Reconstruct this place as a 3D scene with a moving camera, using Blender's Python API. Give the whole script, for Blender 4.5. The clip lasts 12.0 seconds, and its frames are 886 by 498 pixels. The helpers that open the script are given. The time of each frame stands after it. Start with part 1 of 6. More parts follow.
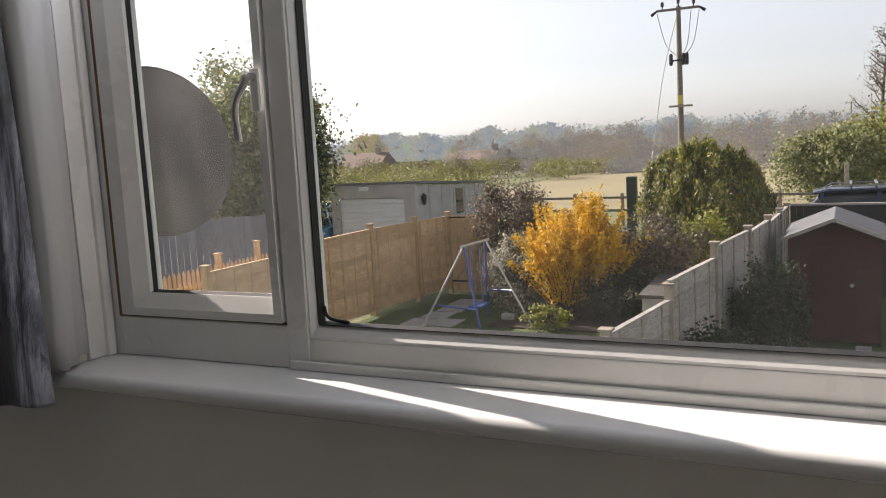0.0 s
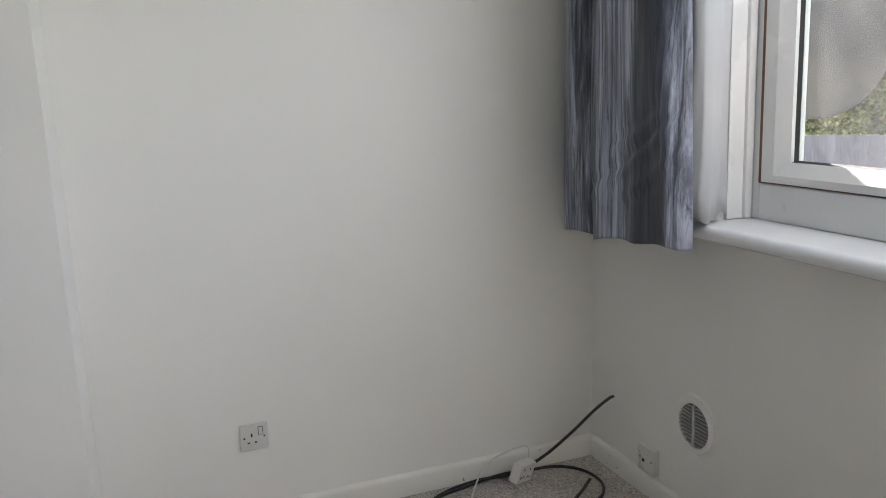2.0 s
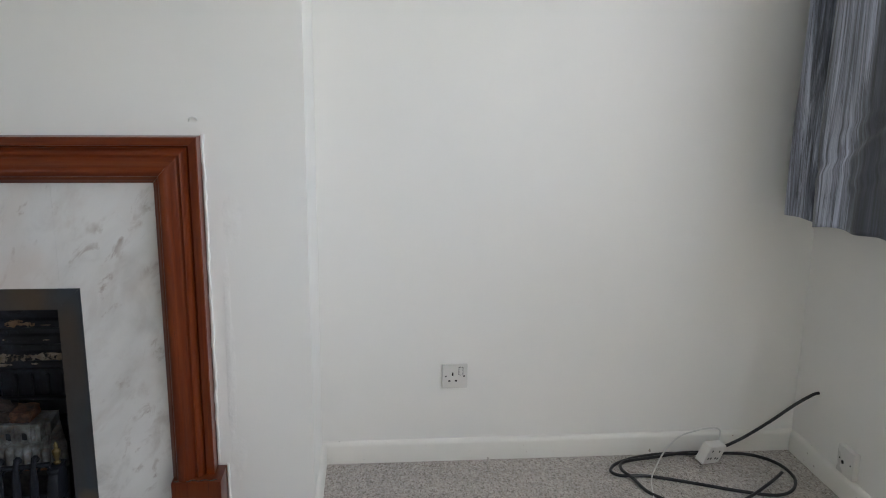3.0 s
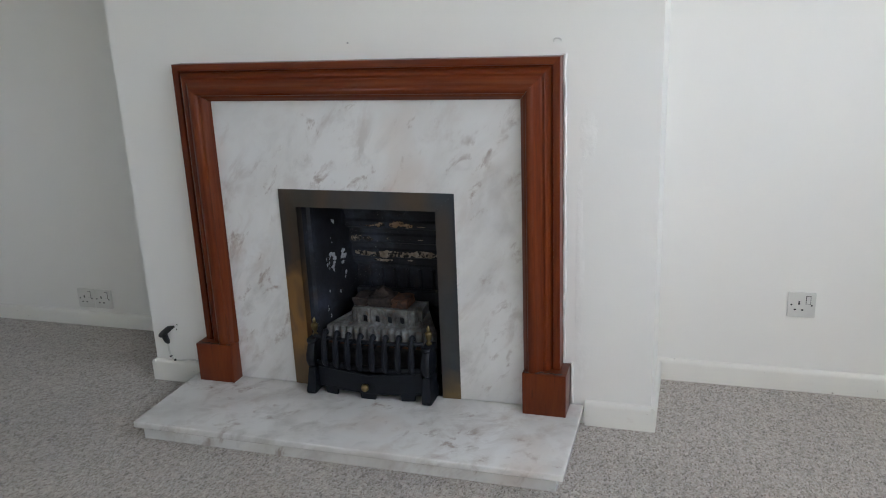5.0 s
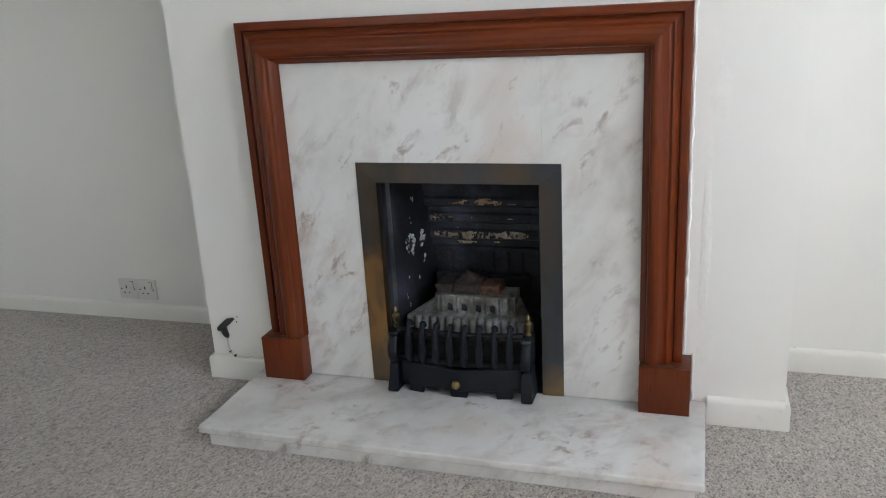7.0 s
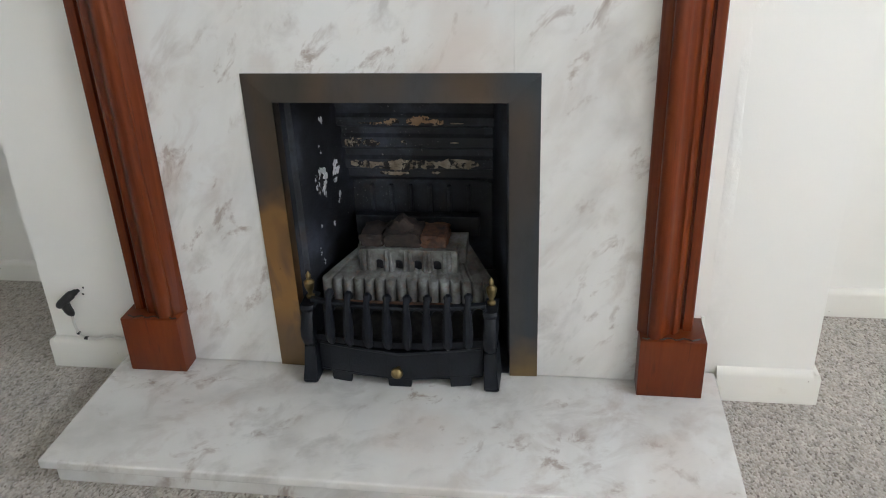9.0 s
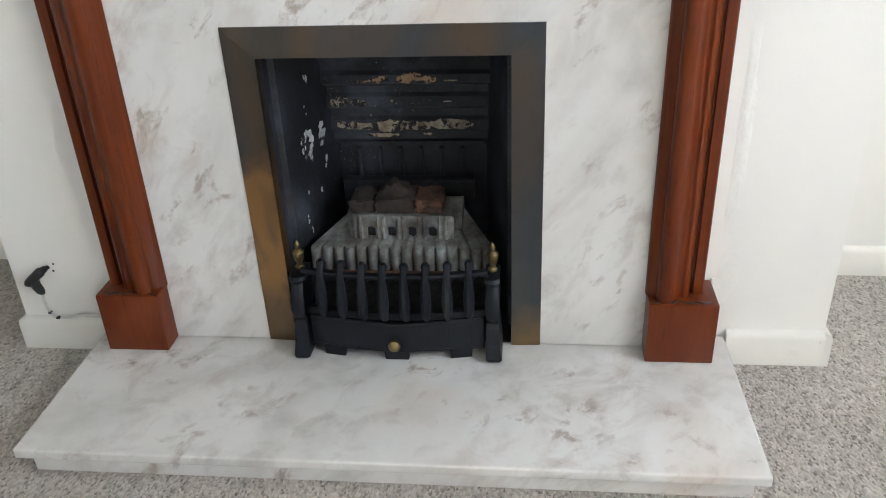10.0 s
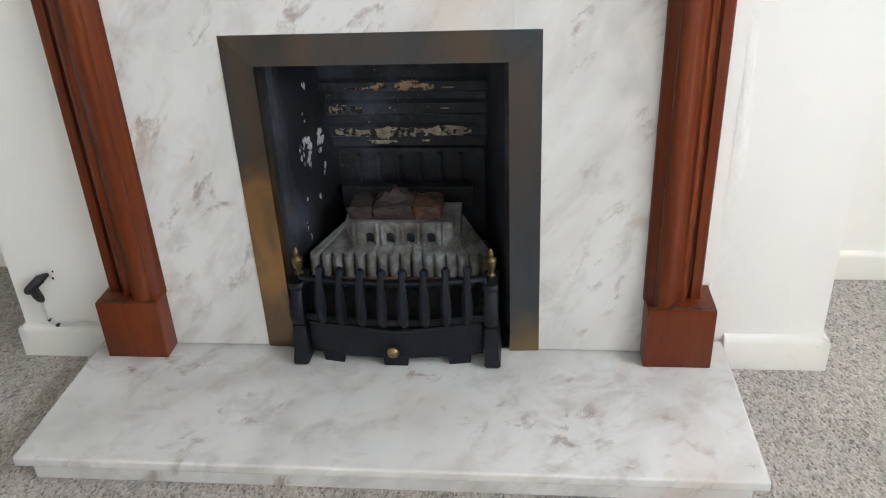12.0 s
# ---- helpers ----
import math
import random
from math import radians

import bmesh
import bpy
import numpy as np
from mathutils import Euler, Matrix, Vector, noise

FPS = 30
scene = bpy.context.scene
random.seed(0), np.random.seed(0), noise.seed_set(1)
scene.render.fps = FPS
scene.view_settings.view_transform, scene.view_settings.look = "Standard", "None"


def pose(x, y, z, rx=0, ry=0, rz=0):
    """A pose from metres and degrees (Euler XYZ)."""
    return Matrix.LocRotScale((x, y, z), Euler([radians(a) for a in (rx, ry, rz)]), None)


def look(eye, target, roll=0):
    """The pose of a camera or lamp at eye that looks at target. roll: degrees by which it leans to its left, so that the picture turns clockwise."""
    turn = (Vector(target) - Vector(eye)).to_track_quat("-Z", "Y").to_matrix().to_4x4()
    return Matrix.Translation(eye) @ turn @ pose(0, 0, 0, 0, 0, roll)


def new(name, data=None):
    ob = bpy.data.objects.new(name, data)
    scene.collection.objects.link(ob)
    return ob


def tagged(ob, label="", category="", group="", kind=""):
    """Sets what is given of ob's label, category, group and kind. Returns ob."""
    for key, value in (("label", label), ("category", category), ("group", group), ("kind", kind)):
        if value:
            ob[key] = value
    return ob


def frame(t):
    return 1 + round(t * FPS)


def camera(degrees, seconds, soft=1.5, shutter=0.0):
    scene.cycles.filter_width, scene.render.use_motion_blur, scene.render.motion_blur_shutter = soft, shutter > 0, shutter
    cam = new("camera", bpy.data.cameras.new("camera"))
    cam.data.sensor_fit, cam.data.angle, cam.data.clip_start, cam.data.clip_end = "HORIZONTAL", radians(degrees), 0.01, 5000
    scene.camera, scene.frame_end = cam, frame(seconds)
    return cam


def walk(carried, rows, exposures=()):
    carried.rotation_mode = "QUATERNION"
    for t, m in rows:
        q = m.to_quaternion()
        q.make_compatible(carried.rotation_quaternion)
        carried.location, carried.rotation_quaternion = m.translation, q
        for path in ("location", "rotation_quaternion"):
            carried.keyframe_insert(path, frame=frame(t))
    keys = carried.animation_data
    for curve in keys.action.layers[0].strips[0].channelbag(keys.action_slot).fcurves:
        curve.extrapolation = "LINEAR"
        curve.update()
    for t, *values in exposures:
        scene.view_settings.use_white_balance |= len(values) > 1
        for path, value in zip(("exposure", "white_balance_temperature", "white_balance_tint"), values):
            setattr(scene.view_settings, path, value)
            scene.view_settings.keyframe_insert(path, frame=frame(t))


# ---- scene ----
cam = camera(56.6, 12.0, soft=1.0)
PATH = [
    (0, (1.973, 1.181, 1.461), (1.091, 2.959, 1.209), -3.1),
    (0.5, (1.96, 1.196, 1.455), (0.806, 2.793, 1.111), -3.2),
    (1, (1.968, 1.188, 1.384), (0.511, 2.513, 1.035), -2.5),
    (1.5, (1.989, 1.152, 1.366), (0.297, 2.15, 0.992), -2.8),
    (2, (2.075, 1.044, 1.357), (0.246, 1.756, 0.973), -2.2),
    (2.5, (2.146, 1.041, 1.365), (0.254, 1.541, 0.954), -1.0),
    (3, (2.222, 1.07, 1.352), (0.28, 1.244, 0.908), 0.6),
    (3.5, (2.293, 1.082, 1.332), (0.365, 0.953, 0.814), -0.1),
    (5.5, (2.375, 0.948, 1.285), (0.558, 0.33, 0.722), -2.9),
    (6, (2.357, 0.892, 1.256), (0.545, 0.26, 0.692), -3.5),
    (6.5, (2.259, 0.787, 1.249), (0.456, 0.154, 0.659), -3.6),
    (7, (2.182, 0.652, 1.213), (0.368, 0.061, 0.613), -3.3),
    (9, (1.573, 0.34, 1.153), (-0.195, 0.059, 0.263), -2.4),
    (9.5, (1.507, 0.285, 1.113), (-0.241, 0.066, 0.165), -2.1),
    (10, (1.498, 0.267, 1.103), (-0.245, 0.064, 0.144), -2.6),
    (10.5, (1.493, 0.263, 1.098), (-0.254, 0.078, 0.142), -2.8),
    (11, (1.487, 0.27, 1.096), (-0.26, 0.07, 0.144), -3.2),
    (11.5, (1.499, 0.27, 1.096), (-0.25, 0.063, 0.148), -3.2),
    (12, (1.501, 0.27, 1.108), (-0.248, 0.068, 0.159), -2.8),
]
walk(cam, [(t, look(eye, target, roll)) for t, eye, target, roll in PATH],
     [(0.0, 1.12, 6450, 17), (0.5, 1.68, 6250, 16), (1.0, 2.17, 6120, 15), (1.5, 2.48, 6050, 14), (2.0, 2.74, 5980, 14), (2.5, 2.80, 5920, 13), (3.5, 3.18, 5820, 12), (5.5, 3.32, 5800, 12), (7.0, 3.56, 5930, 12), (9.0, 3.80, 6080, 11), (10.0, 4.02, 6060, 11), (12.0, 4.06, 6060, 11)])

# ---- world, sun and sky ----
SUN_AZ, SUN_EL = radians(76.0), radians(29.0)   # angle from +y towards -x, and height
to_sun = Vector((-math.sin(SUN_AZ) * math.cos(SUN_EL), math.cos(SUN_AZ) * math.cos(SUN_EL), math.sin(SUN_EL)))
world = bpy.data.worlds.new("world")
scene.world = world
world.use_nodes = True
wn = world.node_tree
sky = wn.nodes.new("ShaderNodeTexSky")
sky.sky_type, sky.sun_disc = "NISHITA", False
sky.sun_elevation, sky.sun_rotation = SUN_EL, math.atan2(to_sun.x, to_sun.y)
sky.dust_density, sky.air_density, sky.ozone_density = 1.2, 1.0, 1.5
haze = wn.nodes.new("ShaderNodeHueSaturation")
haze.inputs["Saturation"].default_value = 0.27
wn.links.new(sky.outputs[0], haze.inputs["Color"])
wn.links.new(haze.outputs[0], wn.nodes["Background"].inputs[0])
wn.nodes["Background"].inputs[1].default_value = 0.086
sun = new("sun", bpy.data.lights.new("sun", "SUN"))
sun.data.energy, sun.data.angle, sun.data.color = 5.0, radians(0.6), (1.0, 0.9, 0.76)
sun.matrix_world = look(to_sun * 50, (0, 0, 0))
# daylight from the upper part of the window's opening
day = new("window_daylight", bpy.data.lights.new("window_daylight", "AREA"))
day.data.shape, day.data.size, day.data.size_y = "RECTANGLE", 2.6, 0.2
day.data.energy, day.data.color = 2.6, (0.90, 0.95, 1.0)
day.matrix_world = look((1.63, 2.66, 1.985), (1.63, 1.66, 1.62))


# ---- materials ----
class Nodes:
    """A short way to write a node material."""

    def __init__(self, name, rough=0.6, metal=0.0):
        self.mat = bpy.data.materials.new(name)
        self.mat.use_nodes = True
        self.tree = self.mat.node_tree
        self.bsdf = self.tree.nodes["Principled BSDF"]
        self.bsdf.inputs["Roughness"].default_value = rough
        self.bsdf.inputs["Metallic"].default_value = metal
        self.coord = self.node("ShaderNodeTexCoord").outputs["Object"]

    def node(self, kind, **values):
        n = self.tree.nodes.new(kind)
        for key, value in values.items():
            n.inputs[key.replace("_", " ")].default_value = value
        return n

    def link(self, a, b):
        self.tree.links.new(a, b)

    def place(self, scale=(1, 1, 1), turn=(0, 0, 0)):
        n = self.node("ShaderNodeMapping")
        n.inputs["Scale"].default_value = scale
        n.inputs["Rotation"].default_value = turn
        self.link(self.coord, n.inputs[0])
        return n.outputs[0]

    def along(self, way, across, lengthwise):
        """Coordinates drawn out along a slanting direction."""
        n = self.node("ShaderNodeMapping")
        n.vector_type = "TEXTURE"
        n.inputs["Rotation"].default_value = Vector(way).to_track_quat("Z", "Y").to_euler()
        n.inputs["Scale"].default_value = (across, across, lengthwise)
        self.link(self.coord, n.inputs[0])
        return n.outputs[0]

    def noise(self, scale, detail=4.0, rough=0.55, at=None, distort=0.0):
        n = self.node("ShaderNodeTexNoise", Scale=scale, Detail=detail, Roughness=rough, Distortion=distort)
        self.link(at or self.coord, n.inputs["Vector"])
        return n.outputs["Fac"]

    def voronoi(self, scale, at=None, out="Distance"):
        n = self.node("ShaderNodeTexVoronoi", Scale=scale)
        self.link(at or self.coord, n.inputs["Vector"])
        return n.outputs[out]

    def ramp(self, fac, *stops):
        n = self.node("ShaderNodeValToRGB")
        el = n.color_ramp.elements
        while len(el) < len(stops):
            el.new(0.5)
        for e, (p, c) in zip(el, stops):
            e.position = p
            e.color = (*c, 1) if isinstance(c, tuple) else (c, c, c, 1)
        self.link(fac, n.inputs[0])
        return n.outputs[0]

    def mix(self, fac, a, b, how="MIX"):
        n = self.tree.nodes.new("ShaderNodeMix")
        n.data_type, n.blend_type = "RGBA", how
        for slot, v in ((0, fac), (6, a), (7, b)):
            if isinstance(v, (int, float)):
                n.inputs[slot].default_value = v
            elif isinstance(v, tuple):
                n.inputs[slot].default_value = (*v, 1)
            else:
                self.link(v, n.inputs[slot])
        return n.outputs[2]

    def math(self, how, a, b=0.0):
        n = self.tree.nodes.new("ShaderNodeMath")
        n.operation = how
        for slot, v in ((0, a), (1, b)):
            if isinstance(v, (int, float)):
                n.inputs[slot].default_value = v
            else:
                self.link(v, n.inputs[slot])
        return n.outputs[0]

    def color(self, c):
        self.link(c, self.bsdf.inputs["Base Color"])
        return self

    def rough(self, r):
        self.link(r, self.bsdf.inputs["Roughness"])
        return self

    def bump(self, height, strength=0.3, distance=0.002):
        n = self.node("ShaderNodeBump", Strength=strength, Distance=distance)
        self.link(height, n.inputs["Height"])
        self.link(n.outputs[0], self.bsdf.inputs["Normal"])
        return self

    def random(self):
        return self.node("ShaderNodeObjectInfo").outputs["Random"]


def plain(name, c1, c2, scale=8.0, rough=0.5, metal=0.0, fine=80.0, bump=0.15, depth=0.001, vary=0.0):
    """A surface with broad and fine variation between two colours."""
    n = Nodes(name, rough, metal)
    broad, small = n.noise(scale, 3), n.noise(fine, 4)
    fac = n.math("ADD", n.math("MULTIPLY", broad, 0.7), n.math("MULTIPLY", small, 0.3))
    col = n.ramp(fac, (0.32, c1), (0.68, c2))
    if vary:
        shade = n.ramp(n.random(), (0.0, 1.0 - vary), (1.0, 1.0))
        col = n.mix(1.0, col, shade, "MULTIPLY")
    n.color(col)
    n.rough(n.ramp(broad, (0.3, max(rough - 0.08, 0.02)), (0.7, min(rough + 0.08, 1))))
    if bump:
        n.bump(small, bump, depth)
    return n.mat


def wall_paint(name, c):
    n = Nodes(name, 0.62)
    broad, roller = n.noise(0.9, 3), n.noise(170, 3, 0.6)
    low = tuple(v * 0.955 for v in c)
    scuff = n.ramp(n.noise(5.5, 6, 0.7, distort=0.6), (0.66, 0.0), (0.8, 0.35))
    n.color(n.mix(scuff, n.ramp(broad, (0.35, low), (0.65, c)), tuple(v * 0.86 for v in c)))
    n.bump(n.math("ADD", roller, n.math("MULTIPLY", n.noise(3, 3), 2.5)), 0.12, 0.002)
    return n.mat


WALL = wall_paint("wall_emulsion", (0.855, 0.833, 0.785))
CEILING = wall_paint("ceiling_paint", (0.86, 0.86, 0.85))


def gloss_paint():
    n = Nodes("cream_gloss_paint", 0.48)
    dirt = n.ramp(n.noise(14, 6, 0.7), (0.62, 0.0), (0.78, 0.5))
    spots = n.ramp(n.noise(55, 2, 0.5), (0.745, 0.0), (0.76, 0.8))
    col = n.mix(dirt, (0.785, 0.76, 0.70), (0.62, 0.57, 0.49))
    n.color(n.mix(spots, col, (0.25, 0.2, 0.15)))
    return n.bump(n.noise(30, 4), 0.2, 0.002).mat


TRIM = gloss_paint()


def carpet():
    n = Nodes("berber_carpet", 0.95)
    wav = n.noise(9, 2)
    rows = n.place((150, 235, 150))
    loops = n.voronoi(1.0, rows)
    tint = n.voronoi(1.0, rows, "Color")
    sep = n.node("ShaderNodeSeparateColor")
    n.link(tint, sep.inputs[0])
    flecks = n.ramp(sep.outputs[0], (0.0, (0.215, 0.18, 0.148)), (0.15, (0.385, 0.336, 0.288)), (0.5, (0.505, 0.452, 0.395)), (1.0, (0.62, 0.57, 0.51)))
    blot = n.ramp(n.noise(45, 4, 0.7), (0.38, 0.80), (0.6, 1.04))
    col = n.mix(1.0, flecks, blot, "MULTIPLY")
    stain = n.ramp(n.noise(1.6, 4, 0.6), (0.4, 0.90), (0.65, 1.0))
    n.color(n.mix(1.0, col, stain, "MULTIPLY"))
    n.bsdf.inputs["Sheen Weight"].default_value = 0.25
    hi = n.math("SUBTRACT", 1.0, loops)
    return n.bump(n.math("ADD", hi, n.math("MULTIPLY", wav, 1.5)), 0.7, 0.004).mat


CARPET = carpet()


def marble():
    n = Nodes("white_veined_marble", 0.16)
    slant = (-0.42, 0.52, 0.74)
    soft, long = n.along(slant, 1.0, 2.0), n.along(slant, 1.0, 3.2)
    cloud = n.noise(5.0, 5, 0.55, soft, 0.5)
    base = n.ramp(cloud, (0.30, (0.59, 0.57, 0.545)), (0.43, (0.685, 0.665, 0.635)), (0.55, (0.74, 0.722, 0.695)), (0.72, (0.775, 0.762, 0.742)))
    # broad smoky drifts, gathered in some parts and absent in others
    where = n.ramp(n.noise(2.6, 3, 0.55), (0.38, 0.1), (0.56, 1.0))
    drift = n.ramp(n.noise(12.0, 7, 0.64, long, 0.5), (0.48, 0.0), (0.64, 0.50))
    hue = n.ramp(n.noise(4.0, 3), (0.40, (0.44, 0.345, 0.295)), (0.60, (0.40, 0.375, 0.35)))
    col = n.mix(n.math("MULTIPLY", drift, where), base, hue)
    # short dark flecks strung along the slant
    fleck = n.ramp(n.noise(20.0, 7, 0.66, n.along(slant, 1.0, 3.8), 0.4), (0.55, 0.0), (0.65, 0.72))
    sparse = n.ramp(n.noise(6.0, 4, 0.6, soft), (0.46, 0.0), (0.60, 1.0))
    col = n.mix(n.math("MULTIPLY", fleck, sparse), col, (0.31, 0.235, 0.195))
    blush = n.ramp(n.noise(3.6, 3, 0.5, soft), (0.53, 0.0), (0.72, 0.5))
    n.color(n.mix(blush, col, (0.62, 0.50, 0.42)))
    n.rough(n.ramp(n.noise(20, 4), (0.3, 0.13), (0.7, 0.24)))
    return n.bump(n.noise(12, 3), 0.03, 0.002).mat


MARBLE = marble()


def mahogany(name, axis, fine=26.0):
    n = Nodes(name, 0.3)
    s = [fine, fine, fine]
    s[axis] = 1.3
    grain_at = n.place(tuple(s))
    grain = n.noise(2.0, 6, 0.65, grain_at, 0.5)
    pores = n.noise(9.0, 3, 0.6, grain_at)
    broad = n.noise(2.5, 3, 0.5, n.place(tuple(v * 0.15 for v in s)))
    col = n.ramp(grain, (0.25, (0.100, 0.0150, 0.0032)), (0.5, (0.150, 0.0265, 0.0048)), (0.78, (0.210, 0.046, 0.0080)))
    col = n.mix(n.ramp(pores, (0.60, 0.0), (0.70, 0.4)), col, (0.05, 0.012, 0.006))
    n.color(n.mix(1.0, col, n.ramp(broad, (0.3, 0.66), (0.7, 0.96)), "MULTIPLY"))
    n.bsdf.inputs["Coat Weight"].default_value = 0.22
    n.bsdf.inputs["Coat Roughness"].default_value = 0.16
    n.bsdf.inputs["Specular IOR Level"].default_value = 0.2
    n.rough(n.ramp(broad, (0.3, 0.25), (0.7, 0.38)))
    return n.bump(pores, 0.08, 0.0008).mat


WOOD_UP, WOOD_ALONG, WOOD_PLINTH = mahogany("mahogany_upright", 2), mahogany("mahogany_lengthwise", 1), mahogany("mahogany_block", 2, 9.0)


def tarnished(name, heat):
    """Brass gone brown and blue; heat is how much orange bloom it has low down, with a wandering edge."""
    n = Nodes(name, 0.34, 0.85)
    a = n.noise(2.0, 3, 0.5, n.place((1, 1, 0.55)), 0.3)
    b = n.noise(16, 6, 0.75, n.place((1, 1, 0.4)))
    tone = n.ramp(a, (0.34, (0.074, 0.066, 0.056)), (0.46, (0.115, 0.086, 0.062)), (0.54, (0.074, 0.082, 0.092)), (0.62, (0.096, 0.084, 0.070)), (0.72, (0.125, 0.090, 0.060)))
    tone = n.mix(n.ramp(b, (0.50, 0.0), (0.80, 0.30)), tone, (0.05, 0.043, 0.038))
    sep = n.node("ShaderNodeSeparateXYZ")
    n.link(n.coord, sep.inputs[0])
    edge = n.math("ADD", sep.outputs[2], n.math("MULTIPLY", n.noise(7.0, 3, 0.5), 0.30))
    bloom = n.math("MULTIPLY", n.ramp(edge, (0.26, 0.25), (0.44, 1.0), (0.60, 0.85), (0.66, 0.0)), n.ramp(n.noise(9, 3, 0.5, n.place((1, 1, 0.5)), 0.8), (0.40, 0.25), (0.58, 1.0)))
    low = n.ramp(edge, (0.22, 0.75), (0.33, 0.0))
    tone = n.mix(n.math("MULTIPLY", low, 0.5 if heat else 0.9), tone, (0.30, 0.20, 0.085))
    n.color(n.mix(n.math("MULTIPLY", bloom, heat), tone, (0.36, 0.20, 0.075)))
    n.rough(n.ramp(b, (0.3, 0.27), (0.7, 0.44)))
    return n.bump(n.noise(300, 2, 0.5, n.place((1, 1, 0.05))), 0.04, 0.0005).mat


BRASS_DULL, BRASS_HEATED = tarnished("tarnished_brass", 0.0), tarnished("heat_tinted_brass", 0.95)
BRASS = plain("dull_brass", (0.15, 0.11, 0.045), (0.28, 0.21, 0.10), 40, 0.42, 0.95, 300, 0.05)
IRON = plain("black_cast_iron", (0.0045, 0.0055, 0.008), (0.011, 0.013, 0.018), 18, 0.46, 0.0, 160, 0.35, 0.0015)
IRON.node_tree.nodes["Principled BSDF"].inputs["Specular IOR Level"].default_value = 0.24


def soot():
    n = Nodes("sooty_firebox", 0.56)
    n.bsdf.inputs["Specular IOR Level"].default_value = 0.42
    smoke = n.noise(6, 5, 0.65)
    col = n.ramp(smoke, (0.36, (0.007, 0.0072, 0.0082)), (0.52, (0.015, 0.0165, 0.021)), (0.72, (0.055, 0.062, 0.084)))
    dust = n.ramp(n.noise(150, 4, 0.75), (0.63, 0.0), (0.70, 0.8))
    zone = n.ramp(n.noise(7, 3), (0.48, 0.0), (0.62, 1.0))
    rust = n.ramp(n.noise(11, 4, 0.6), (0.60, 0.0), (0.75, 0.35))
    col = n.mix(rust, col, (0.075, 0.045, 0.032))
    n.color(n.mix(n.math("MULTIPLY", dust, zone), col, (0.30, 0.29, 0.28)))
    return n.bump(n.noise(45, 5, 0.7), 0.5, 0.003).mat


def flaking(name, c1, c2, cut):
    """What is left of an old pale coating, eaten through by soot."""
    n = Nodes(name, 0.8)
    edge = n.noise(95, 6, 0.75)
    pale = n.ramp(n.noise(45, 4), (0.35, c1), (0.65, c2))
    gap = n.ramp(n.math("ADD", n.math("MULTIPLY", edge, 0.55), n.math("MULTIPLY", n.noise(24, 4), 0.55)), (cut, 0.0), (cut + 0.02, 1.0))
    n.color(n.mix(gap, pale, (0.014, 0.013, 0.013)))
    return n.mat


SOOT = soot()
FLAKE = flaking("flaking_cream_coating", (0.20, 0.15, 0.10), (0.44, 0.37, 0.28), 0.575)
FLAKE_TAN = flaking("flaking_tan_coating", (0.30, 0.17, 0.085), (0.42, 0.28, 0.17), 0.58)
FLAKE_WHITE = flaking("flaking_white_coating", (0.40, 0.41, 0.43), (0.60, 0.61, 0.62), 0.575)


def ceramic():
    n = Nodes("sooty_ceramic", 0.9)
    a, b = n.noise(13, 5, 0.65), n.noise(60, 4)
    col = n.ramp(a, (0.32, (0.050, 0.044, 0.038)), (0.5, (0.15, 0.145, 0.135)), (0.7, (0.33, 0.345, 0.345)))
    n.color(n.mix(n.ramp(b, (0.55, 0.0), (0.75, 0.5)), col, (0.2, 0.1, 0.05)))
    return n.bump(b, 0.4, 0.002).mat


CERAMIC = ceramic()
BRICK_HOT = plain("orange_fire_brick", (0.022, 0.017, 0.015), (0.19, 0.082, 0.040), 30, 0.92, 0, 90, 0.6, 0.003)
BRICK = plain("charred_fire_brick", (0.012, 0.011, 0.010), (0.062, 0.042, 0.034), 26, 0.92, 0, 90, 0.6, 0.003)
UPVC = plain("white_upvc", (0.79, 0.785, 0.77), (0.84, 0.835, 0.82), 5, 0.3, 0, 60, 0.02)
SILL = plain("white_upvc_sill", (0.78, 0.785, 0.79), (0.83, 0.835, 0.835), 4, 0.13, 0, 40, 0.02)
GASKET = plain("black_rubber", (0.012, 0.012, 0.012), (0.025, 0.025, 0.025), 30, 0.6)
SEAL = plain("brown_timber_edge", (0.11, 0.05, 0.022), (0.22, 0.10, 0.042), 20, 0.6)
PLASTIC = plain("aged_white_plastic", (0.66, 0.64, 0.595), (0.72, 0.70, 0.66), 10, 0.35, 0, 60, 0.03)
GRILLE = plain("grey_vent_plastic", (0.40, 0.385, 0.36), (0.54, 0.525, 0.50), 14, 0.5, 0, 60, 0.05)
DARK = plain("dark_void", (0.012, 0.011, 0.010), (0.02, 0.02, 0.018), 10, 0.9)
CABLE = plain("black_cable_jacket", (0.010, 0.010, 0.010), (0.022, 0.021, 0.02), 30, 0.42)
WHITE_CABLE = plain("white_cable_jacket", (0.60, 0.58, 0.54), (0.70, 0.68, 0.64), 30, 0.45)
STEEL = plain("blackened_metal", (0.02, 0.02, 0.02), (0.06, 0.055, 0.05), 40, 0.45, 0.6)
RAIL = plain("white_curtain_rail", (0.7, 0.7, 0.69), (0.76, 0.76, 0.75), 10, 0.4)
FILLER = plain("fresh_wall_filler", (0.81, 0.79, 0.745), (0.865, 0.845, 0.80), 20, 0.5, 0, 50, 0.5, 0.004)


